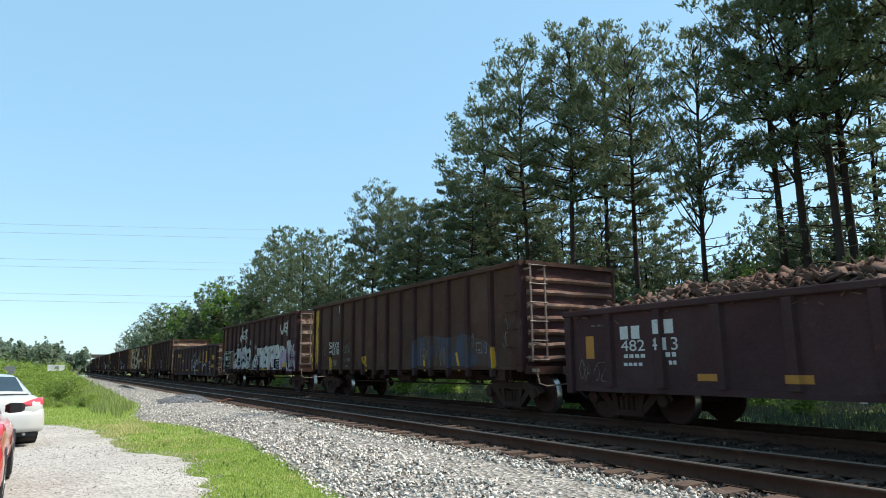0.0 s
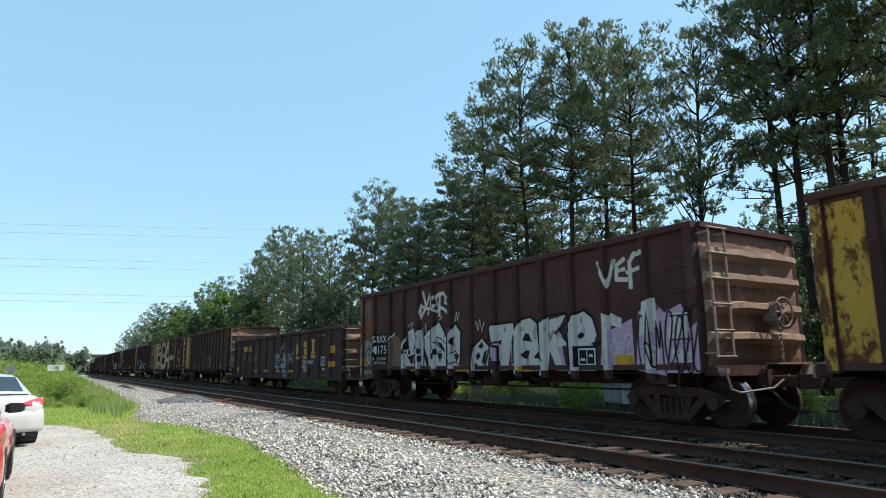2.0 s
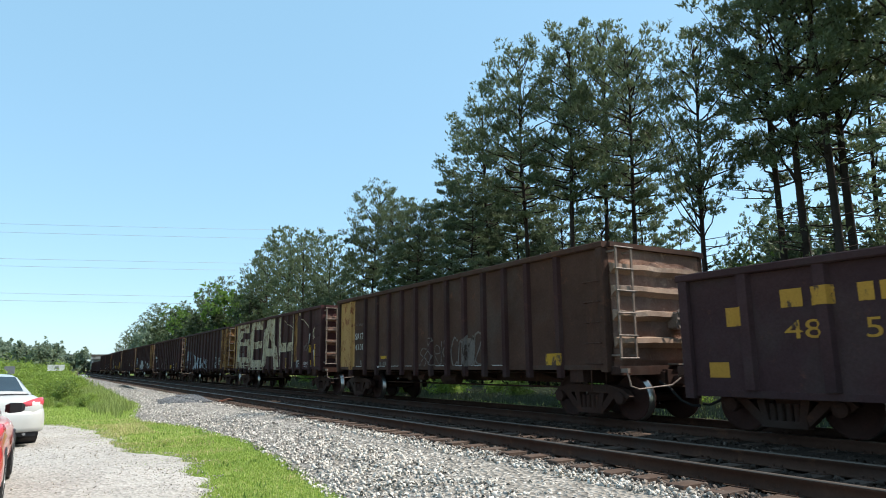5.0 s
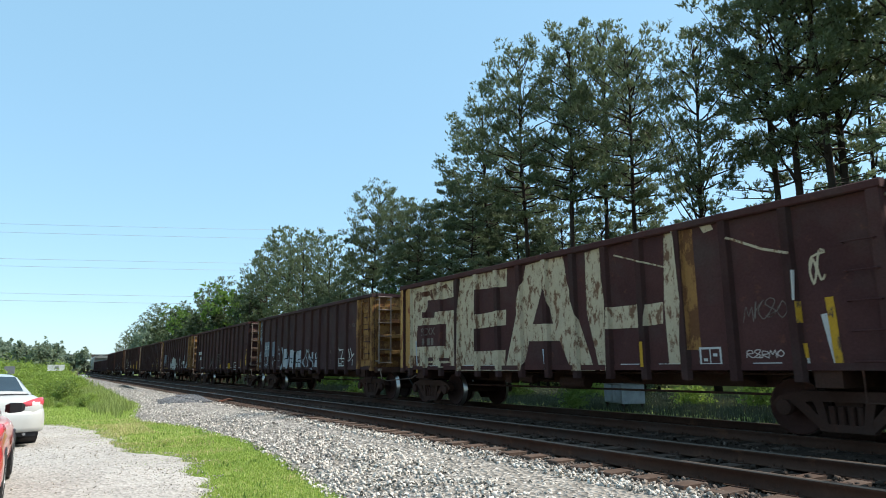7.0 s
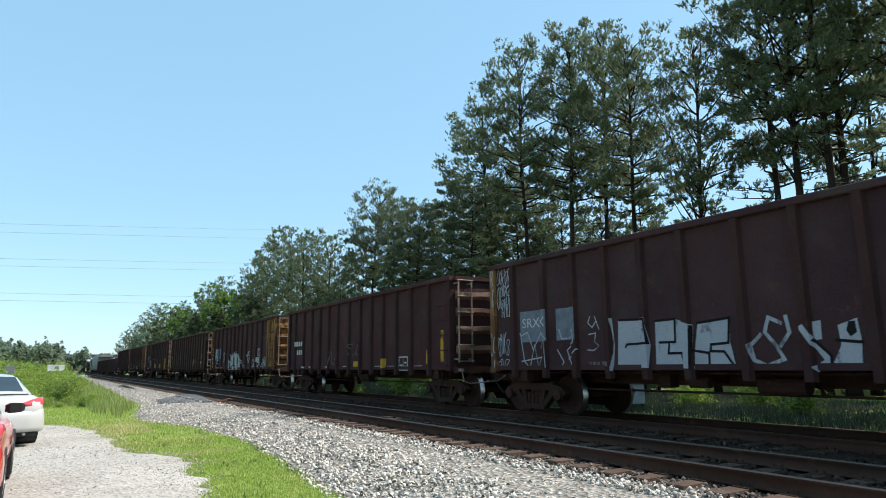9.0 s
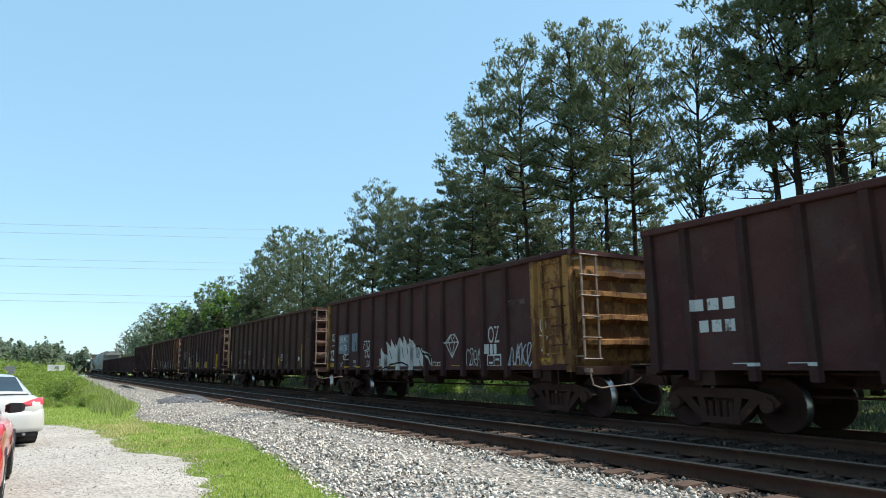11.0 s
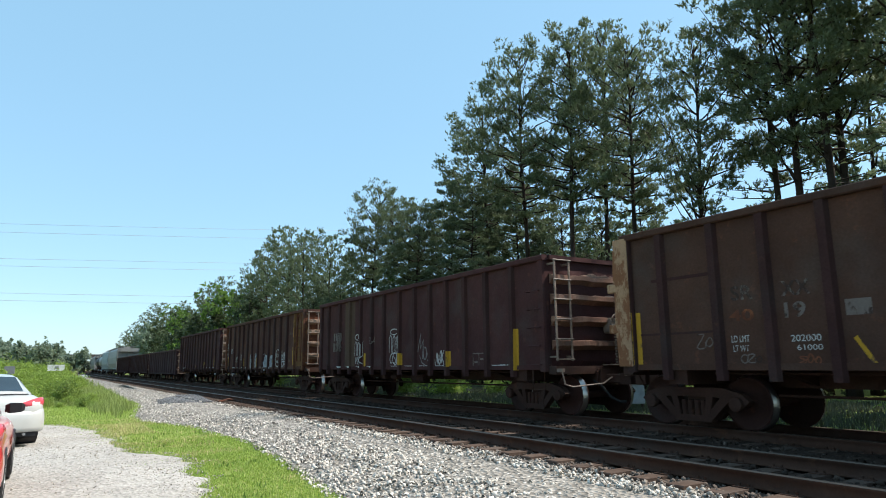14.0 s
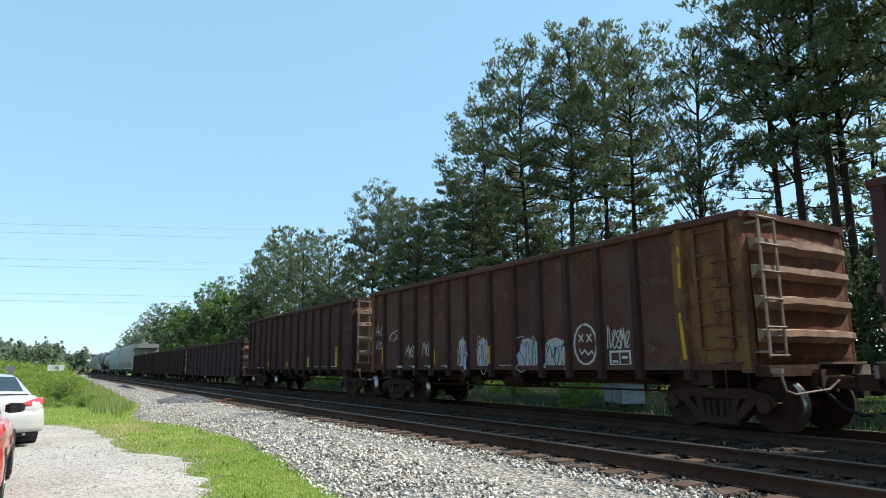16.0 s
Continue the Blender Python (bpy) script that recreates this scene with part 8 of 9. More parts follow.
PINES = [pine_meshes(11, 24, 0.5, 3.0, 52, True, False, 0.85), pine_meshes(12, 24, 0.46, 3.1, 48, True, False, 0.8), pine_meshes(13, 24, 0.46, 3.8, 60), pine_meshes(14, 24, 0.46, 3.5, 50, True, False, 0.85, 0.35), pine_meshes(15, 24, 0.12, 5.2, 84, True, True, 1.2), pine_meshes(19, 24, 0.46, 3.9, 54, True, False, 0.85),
         pine_meshes(31, 24, 0.4, 2.9, 44, True, False, 0.7), pine_meshes(32, 24, 0.43, 3.3, 46, True, False, 0.7, 0.15)]
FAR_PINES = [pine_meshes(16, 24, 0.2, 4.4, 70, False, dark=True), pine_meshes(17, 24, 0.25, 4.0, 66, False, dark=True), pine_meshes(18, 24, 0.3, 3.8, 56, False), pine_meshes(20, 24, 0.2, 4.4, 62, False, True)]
BROADS = [broad_meshes(21, 12, 3.4, 0.15, LEAF), broad_meshes(22, 12, 3.0, 0.2, LEAF_DARK), broad_meshes(23, 12, 3.8, 0.1, LEAF)]
FAR_BROADS = [broad_meshes(24, 12, 3.6, 0.06, LEAF, 0.42, 0.8, 0.4), broad_meshes(25, 12, 3.2, 0.06, LEAF_DARK, 0.42, 0.8, 0.4), broad_meshes(26, 12, 3.9, 0.06, LEAF, 0.42, 0.8, 0.4)]


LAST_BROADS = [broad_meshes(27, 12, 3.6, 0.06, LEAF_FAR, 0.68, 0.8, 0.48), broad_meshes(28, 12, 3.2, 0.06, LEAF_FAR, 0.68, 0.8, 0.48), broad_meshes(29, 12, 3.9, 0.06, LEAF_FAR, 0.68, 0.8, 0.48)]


def plant(kind, i, x, y, height, label, rot=None):
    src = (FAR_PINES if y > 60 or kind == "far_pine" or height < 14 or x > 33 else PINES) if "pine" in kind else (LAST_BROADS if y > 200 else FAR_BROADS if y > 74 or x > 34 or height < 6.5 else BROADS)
    base = 24 if "pine" in kind else 12
    t = thing("pine_tree" if "pine" in kind else "broadleaf_tree", label, "tree", "trees along the railway")
    part("trunk", src[i % len(src)][0], None, t)
    part("crown", src[i % len(src)][1], None, t)
    s = height / base
    t.scale = (s, s, s)
    t.location = (x, y, soil(x, y))
    t.rotation_euler = (0, 0, rot if rot is not None else (i * 2.4 + x + y) % 6.28)
    return t


PINE_TALL = "tall pine with a bare dark trunk and tufted crown"
PINE_LOW = "pine with dense dark branches down its trunk"
# (x, y, height, variant, turn): pines in the front of the wood
for x, y, hgt, i in ((28.5, 39.6, 22.8, 5), (27, 32.9, 23.6, 2), (27, 28.3, 23.4, 1), (29, 27.4, 23.0, 0), (27, 23.5, 20.8, 5), (27.2, 19.4, 18.9, 3), (28.1, 16.2, 22.5, 6),
                     (27, 14.3, 24.0, 7), (26.3, 12.9, 24.0, 6), (28.0, 12.9, 24.5, 7), (26.5, 9.9, 25.5, 6), (28, 7.6, 25.0, 7), (27, 5.0, 24.0, 6)):
    plant("pine", i, x, y, hgt * 1.02, PINE_TALL)
# Unseen pines past the view's right edge, kept for the shade they cast
for x, y, hgt, i in ((28, 3.2, 21.0, 2), (27, -0.5, 18.0, 0), (29, -5, 18, 1), (28, -10, 18, 2), (29, -16, 18, 0)):
    plant("far_pine", i, x, y, hgt, PINE_TALL)
for x, y, hgt, i in ((28, 43.6, 18.0, 4), (26.0, 38.0, 15.2, 4), (29.5, 37.0, 15.4, 4), (30.5, 33.2, 13.6, 4), (30.5, 29.6, 12.6, 4), (35, 15, 20, 3), (33, 46, 17, 4), (40, 24, 12, 4)):
    plant("pine", i, x, y, hgt, PINE_LOW if i == 4 else PINE_TALL)
for x, y, hgt, i in ((26.5, 299.6, 12.9, 2), (29.5, 305.5, 18.0, 4), (27.5, 258.1, 18.5, 4), (26.5, 223.1, 19.3, 4), (29.5, 225.9, 22.4, 4), (27.5, 191.9, 19.6, 2), (26.5, 170.0, 16.7, 4), (29.5, 175.0, 18.7, 4), (26.5, 135.7, 17.6, 4), (29.5, 139.7, 19.4, 4), (27.5, 121.0, 18.4, 2), (29.5, 112.8, 17.8, 4), (27.5, 100.6, 18.8, 4)):
    plant("pine", i, x, y, hgt, PINE_LOW)
for x, y, hgt, i in ((26.5, 91.2, 19.4, 4), (29.5, 95.8, 22.7, 4), (27.5, 84.2, 20.8, 2), (26.5, 75.6, 18.4, 4), (29.5, 78.6, 19.4, 4), (27.5, 69.5, 16.9, 4), (26.5, 63.7, 12.5, 4), (29.5, 67.6, 14.5, 2), (27.5, 60.2, 14.5, 1), (28, 58.2, 20.4, 2), (27.5, 53.4, 18.0, 0), (27.5, 50.2, 16.8, 4), (26.5, 46.8, 15.6, 2), (29.5, 49.5, 16.8, 4)):
    plant("pine", i, x, y, hgt, PINE_LOW)
BROAD_L = "broad-leaved tree in full fresh green leaf"
for x, y, hgt, i in ((26.5, 108.6, 17.6, 0), (25, 112, 14, 1), (27.5, 151.3, 17.6, 0), (26, 160, 16, 1), (25.5, 40, 9, 1), (26, 34, 8, 1), (30, 30, 9, 0), (31, 24, 8, 1), (30, 19, 7, 0), (32, 13, 8, 1), (24.5, 46, 9, 0), (25, 68, 12, 1), (24.5, 60, 9.5, 1), (25, 50, 10, 1), (24.5, 92, 13, 1), (25, 126, 13, 1), (26, 145, 13, 1), (26, 186, 15, 1), (27, 206, 16, 1), (28, 225, 15, 1), (30, 248, 15, 1), (33, 275, 15, 0), (35, 300, 13, 1)):
    plant("broad", i, x, y, hgt, BROAD_L)
# undergrowth at the edge of the wood
for k in range(44):
    rr = random.Random(k)
    y = -12 + k * 2.1 + rr.uniform(-0.8, 0.8)
    plant("broad", 1, 23.0 + rr.uniform(0, 5.0), y, rr.uniform(2.6, 6.0), "leafy green undergrowth bush at the edge of the wood")
for k in range(22):
    rr = random.Random(100 + k)
    plant("broad", 1, 35 + rr.uniform(0, 9), -4 + k * 3.1, rr.uniform(7.5, 10.5), "leafy tree deep in the wood behind the pines")
for k, (x, y) in enumerate(((31.5, 27), (31, 35))):
    plant("pine", 3, x, y, 13.5 - 0.4 * (k % 3), "young pine with dense dark branches under the tall pines")
# dense dark pines that fill the wood behind the tall ones
for k in range(8):
    rr = random.Random(500 + k)
    y = 28 + 3.2 * k
    plant("far_pine", 3, 33.5 + rr.uniform(-1.5, 1.5), y + rr.uniform(-0.6, 0.6), (12.0 if y < 34 else 13.4 if y < 40 else 16.0) + rr.uniform(-0.8, 0.8), "young pine with dense dark branches under the tall pines")
# young pines under the tall ones
for k in range(26):
    rr = random.Random(300 + k)
    plant("pine", 3, 29.5 + rr.uniform(0, 6.5), 2 + k * 1.75 + rr.uniform(-0.7, 0.7), rr.uniform(8.5, 13.0) if 2 + k * 1.75 > 24 else rr.uniform(7.0, 10.0), "young pine with dense dark branches under the tall pines")

# ---- grass, weeds and shrubs ----
GRASS = leafy("grass_blades", (0.135, 0.225, 0.033), (0.36, 0.46, 0.105), 0.4)
WEED = leafy("tall_weeds", (0.12, 0.165, 0.04), (0.29, 0.34, 0.11), 0.4)
# Darker than GRASS: the shade by the wood is put into this colour
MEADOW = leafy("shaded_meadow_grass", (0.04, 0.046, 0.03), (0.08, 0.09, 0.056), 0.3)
DRY = leafy("dry_grass", (0.38, 0.33, 0.14), (0.6, 0.53, 0.27), 0.3)


def blades(name, pts, tall, wide, mat, label, lean=0.5):
    """Upright tapering blades, one kite each."""
    n = len(pts)
    a = rng.uniform(0, 6.283, n)
    h = tall * rng.uniform(0.45, 1.25, n)
    out = rng.uniform(0, lean, n) * h
    d = np.stack([np.cos(a), np.sin(a), np.zeros(n)], 1)
    s = np.stack([-np.sin(a), np.cos(a), np.zeros(n)], 1) * (wide * rng.uniform(0.6, 1.3, n))[:, None]
    up = np.array([[0, 0, 1.0]])
    tip = pts + d * out[:, None] + up * h[:, None]
    vs = np.stack([pts - s, pts + s, tip], 1).reshape(-1, 3)
    fs = np.arange(3 * n).reshape(-1, 3)
    return tagged(new(name, fast_mesh(name, vs, fs, [mat])), label, "grass", kind="stuff")


def scatter(n, x0, x1, y0, y1, keep):
    x, y = rng.uniform(x0, x1, n), rng.uniform(y0, y1, n)
    out = [(a, b, soil(a, b) + 0.03 * lump(a, b, 0.4)) for a, b in zip(x, y) if keep(a, b)]
    return np.array(out)


def verge(a, b):
    return lot_edge(b) - 0.12 < a < shoulder(b) + 0.06 and lump(a, b, 1.7) > -0.5 - 0.3 * (a - lot_edge(b) > 0.5)


blades("grass", scatter(70000, 0.9, 4.2, 5, 16, verge), 0.036, 0.0065, GRASS, "short bright green grass between the gravel and the ballast")
blades("grass", scatter(78000, -4.0, 4.4, 15, 36, verge), 0.055, 0.008, GRASS, "short bright green grass beside the ballast")
blades("dry_grass", scatter(9000, 0.8, 3.6, 12, 24, lambda a, b: verge(a, b) and lump(a, b, 0.9) > 0.12), 0.07, 0.006, DRY, "dry straw-coloured patches in the grass")
blades("grass", scatter(34000, 0.2, 2.4, 7, 21, lambda a, b: -0.1 < lot_edge(b) - a < 0.7 and lump(a, b, 3.3) > -0.25 + 0.9 * (lot_edge(b) - a)), 0.035, 0.006, GRASS, "sparse green grass growing through the edge of the gravel")
blades("grass", scatter(5000, 1.0, 2.1, 11.9, 13.5, lambda a, b: abs(a - 1.5) + abs(b - 12.6) * 0.6 < 0.45 + 0.3 * lump(a, b, 3.0)), 0.035, 0.006, GRASS, "small patch of green grass in the gravel")
blades("weeds", scatter(9000, 1.0, 4.0, 6, 24, lambda a, b: verge(a, b) and lump(a, b, 2.4) > 0.3), 0.06, 0.016, LEAF, "dark green broad-leaved weeds in the short grass", 0.8)
blades("dry_grass", scatter(5000, 1.6, 3.4, 8, 15, lambda a, b: verge(a, b) and lump(a + 7, b, 1.6) > 0.34), 0.05, 0.006, DRY, "dry straw in the short grass")
blades("dry_grass", scatter(9000, 1.2, 2.6, 15.5, 21.5, lambda a, b: verge(a, b) and lump(a, b, 0.7) > -0.1), 0.06, 0.006, DRY, "dry straw-coloured grass at the edge of the gravel")
blades("weeds", scatter(240, 1.7, 3.0, 24, 30, lambda a, b: a < shoulder(b) - 0.35 and lump(a, b, 1.0) > 0.0), 0.36, 0.013, WEED, "tall thin green weeds at the foot of the ballast", 0.5)
blades("weeds", scatter(30000, -7, 4.2, 27, 62, lambda a, b: a < shoulder(b) - 0.25 and lump(a, b, 0.6) > -0.35 and (b > 33 or a > 1.7)), 0.3, 0.014, WEED, "knee-high green weeds beside the ballast", 0.7)
blades("weeds", scatter(1300, 1.8, 3.1, 24.5, 31, lambda a, b: a < shoulder(b) - 0.4 and lump(a, b, 1.2) > 0.1), 0.38, 0.01, WEED, "tall green weeds at the foot of the ballast", 0.5)
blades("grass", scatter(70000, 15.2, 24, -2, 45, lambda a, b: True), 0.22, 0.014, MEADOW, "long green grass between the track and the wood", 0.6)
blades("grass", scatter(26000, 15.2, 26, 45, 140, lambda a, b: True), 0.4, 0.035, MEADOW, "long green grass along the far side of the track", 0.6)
blades("grass", scatter(16000, -14, 6.5, 60, 200, lambda a, b: a < 4.6 + max(0, b - 60) * 0.01), 0.6, 0.05, WEED, "long green grass along the near side of the track", 0.6)

SHRUB_LEAF = leafy("bright_shrub_leaves", (0.11, 0.18, 0.03), (0.31, 0.4, 0.085), 0.5)
SHRUB_DULL = leafy("dull_shrub_leaves", (0.09, 0.14, 0.03), (0.23, 0.3, 0.07), 0.45)
SHRUBS = [broad_meshes(31, 1.6, 0.85, 0.02, SHRUB_LEAF, 0.15, 0.75, 0.3), broad_meshes(32, 1.6, 0.95, 0.02, SHRUB_LEAF, 0.17, 0.75, 0.3), broad_meshes(33, 1.6, 0.75, 0.02, SHRUB_DULL, 0.15, 0.75, 0.3)]


def shrub(i, x, y, hgt, label="leafy bright green wild shrub on the verge"):
    t = thing("shrub", label, "shrub", "shrubs on the verge")
    part("stem", SHRUBS[i % 3][0], None, t)
    part("foliage", SHRUBS[i % 3][1], None, t)
    t.scale = (hgt / 1.6,) * 3
    t.location, t.rotation_euler = (x, y, soil(x, y) - 0.02), (0, 0, i * 1.7)


rs_ = random.Random(4)
for k in range(46):
    y = 34 + k * 0.9 + rs_.uniform(-0.4, 0.4)
    x = rs_.uniform(-3.2 - (y - 30) * 0.05, 2.0 + (y - 30) * 0.022)
    shrub(k, x, y, rs_.uniform(0.65, 1.05) if x > -1.5 else rs_.uniform(0.9, 1.5) + max(0, y - 45) * 0.02)
for k in range(34):
    y = 31 + k * 0.4
    x = rs_.uniform(0.6 - (y - 22) * 0.12, 2.2)
    shrub(k, x, y, rs_.uniform(0.2, 0.45), "small leafy weed in the grass of the verge")
for k in range(5):
    shrub(k, 0.3 + k * 0.4, 62 + (k * 2) % 5, 1.25)
for k in range(26):
    y = 76 + k * 5
    shrub(k, rs_.uniform(-12, 2.5 + k * 0.1), y, rs_.uniform(1.0, 1.7) + (1.2 if k > 8 else 0))
for k in range(22):
    shrub(k, 15.8 + rs_.uniform(0, 6), 6 + k * 2.3, rs_.uniform(0.7, 1.5), "low leafy green bush in the grass beside the track")
# woods behind the verge, far down the line
for k in range(64):
    x = -44 + k * 0.86 + rs_.uniform(-1.5, 1.5)
    plant("broad", k, x, 225 + rs_.uniform(0, 90), rs_.uniform(8.6, 11.8) - (2.4 if x > 5 else 0), "distant broad-leaved tree beyond the verge")
for k in range(12):
    plant("broad", k, -9 - k * 2.2 + rs_.uniform(-1, 1), 95 + k * 9, rs_.uniform(3.2, 4.6), "broad-leaved tree behind the verge")

for k in range(26):
    plant("broad", k, -3 + k * 0.44, 245 + rs_.uniform(0, 75), rs_.uniform(6.0, 8.2) - max(0, k - 18) * 0.25, "distant broad-leaved tree beyond the verge")

# ---- ties ----
for tr, off in track_things:
    for i in range(150):
        s = -4 + i * 0.53
        x, y = line(s, off)
        o = part("tie", tie_mesh, None, tr)
        o.location, o.rotation_euler = (x + random.uniform(-0.06, 0.06), y, random.uniform(-0.006, 0.004)), (0, 0, random.uniform(-0.015, 0.015))
        o = part("tie_plates", plate_mesh, None, tr)
        o.location = (x, y, 0)

# ---- beside the line ----
# Bridge concrete, its shadow side put into the dark colour
CONCRETE = plain("shaded_concrete", (0.07, 0.058, 0.052), 0.9, 0, 0.2, 3.0)
GALV = plain("dull_grey_enamel", (0.3, 0.31, 0.315), 0.55, 0.1, 0.2, 4.0)
SIGN_BACK = plain("weathered_sign_face", (0.5, 0.51, 0.5), 0.6, 0.0, 0.2, 5.0)

# grey cabinet on legs in the grass behind the track
cab = thing("equipment_cabinet", "low grey metal equipment cabinet on short legs in the grass", "cabinet")
b = MB().box(-0.42, 0.42, -0.66, 0.66, 0.22, 0.86, 0, 0.02)
part("housing", b, GALV, cab)
part("lid", MB().box(-0.47, 0.47, -0.71, 0.71, 0.86, 0.92, 0, 0.015), GALV, cab)
part("door", MB().box(-0.445, -0.42, -0.6, -0.02, 0.27, 0.82), GALV, cab)
part("door", MB().box(-0.445, -0.42, 0.02, 0.6, 0.27, 0.82), GALV, cab)
for lx in (-0.36, 0.36):
    for ly in (-0.58, 0.58):
        part("leg", MB().box(lx - 0.035, lx + 0.035, ly - 0.035, ly + 0.035, -0.05, 0.22), DARK_STEEL, cab)
cab.location = (17.2, 16.0, soil(17.2, 16.0))
cab.rotation_euler = (0, 0, radians(-20))

# board on two posts among the shrubs
sg = thing("sign_board", "small weathered grey-white board on two posts among the shrubs", "sign")
part("board", MB().box(-0.68, 0.68, -0.02, 0.02, 1.42, 1.98), SIGN_BACK, sg)
for px_ in (-0.45, 0.45):
    part("post", MB().box(px_ - 0.035, px_ + 0.035, 0.02, 0.09, -0.3, 1.95), DARK_STEEL, sg)
part("marking", MB().box(-0.12, 0.2, -0.026, -0.021, 1.62, 1.84), GREY_PATCH, sg)
sg.location = (1.08, 70, -0.45)
sg2 = thing("utility_box", "weathered grey utility box on a post behind the shrubs", "box")
part("housing", MB().box(-0.35, 0.35, -0.3, 0.3, 1.25, 1.85, 0, 0.03), GREY_PATCH, sg2)
part("post", MB().box(-0.08, 0.08, -0.08, 0.08, -0.3, 1.3), DARK_STEEL, sg2)
sg2.location = (-2.2, 62, -0.45)

# switch machine beside the near track
sm = thing("switch_machine", "low pale switch machine on the ballast beside the track", "track equipment")
part("housing", MB().box(-0.45, 0.45, -0.3, 0.3, 0.0, 0.35, 0, 0.04), SIGN_BACK, sm)
part("base", MB().box(-1.0, 1.6, -0.45, 0.45, -0.1, 0.0), DARK_STEEL, sm)
sm.location = (*line(112, NEAR - 2.0), -0.22)
sm2 = copy_thing(sm, Matrix.Translation((*line(126, NEAR - 1.8), -0.22)))

# road bridge over the line, far off
br = thing("road_bridge", "distant dark concrete road bridge over the railway", "bridge")
part("deck", MB().box(-60, 130, 338, 348, 6.2, 7.0), CONCRETE, br)
part("parapet", MB().box(-60, 130, 337.7, 338, 6.1, 7.5), CONCRETE, br)
part("parapet", MB().box(-60, 130, 348, 348.3, 6.1, 7.5), CONCRETE, br)
for px_ in (2, 34, 60, 100, -30):
    part("pier", MB().box(px_ - 0.6, px_ + 0.6, 339, 347, -0.6, 6.2, 0, 0.1), CONCRETE, br)

# overhead wires that cross far down the line
CABLE = Mat("weathered_cable", 0.6, 0.4).colour((0.28, 0.29, 0.3))
for z0, z1 in ((29.35, 36.32), (27.66, 33.97), (22.42, 27.4), (20.98, 25.52), (15.7, 18.49), (14.28, 16.65)):
    b = MB()
    pts = []
    for i in range(25):
        q = -1.2 + i * 0.16
        sag = 0.9 * (q - 0.0) * (q - 1.0)
        pts.append((-9.5 + 71 * q, 150 + 6 * q, z0 + (z1 - z0) * q + sag * 0.6))
    b.tube(pts, 0.03, 5, 0, False)
    o = new("power_line", b.mesh("power_line", CABLE))
    tagged(o, "thin grey overhead power line crossing the sky", "power line", "power lines")

# ---- parked cars ----
TYRE = plain("tyre_rubber", (0.02, 0.02, 0.021), 0.85, 0, 0.2, 20)
ALLOY = Mat("alloy_rim", 0.3, 0.9).colour((0.45, 0.45, 0.46))
LENS = Mat("red_tail_lens", 0.12).colour((0.46, 0.06, 0.075))
LENS_W = Mat("pink_lens", 0.15).colour((0.75, 0.55, 0.56))
BLACK = plain("black_plastic", (0.02, 0.02, 0.022), 0.45, 0, 0.15)
GLASS = Mat("car_glass", 0.03)
GLASS.b.inputs["Transmission Weight"].default_value = 0.25
GLASS.colour((0.02, 0.026, 0.03))
SEAT = plain("grey_seat_cloth", (0.12, 0.12, 0.125), 0.9, 0, 0.1)


def car_paint(name, c):
    m = Mat(name, 0.32, 0.0, 0.5)
    m.b.inputs["Coat Weight"].default_value = 0.7
    v = m.coords()
    m.colour(m.mix(m.ramp(m.noise(v, 3.0, 4), [(0.3, grey(0)), (0.75, grey(1))]), c, tuple(x * 0.9 for x in c)))
    return m


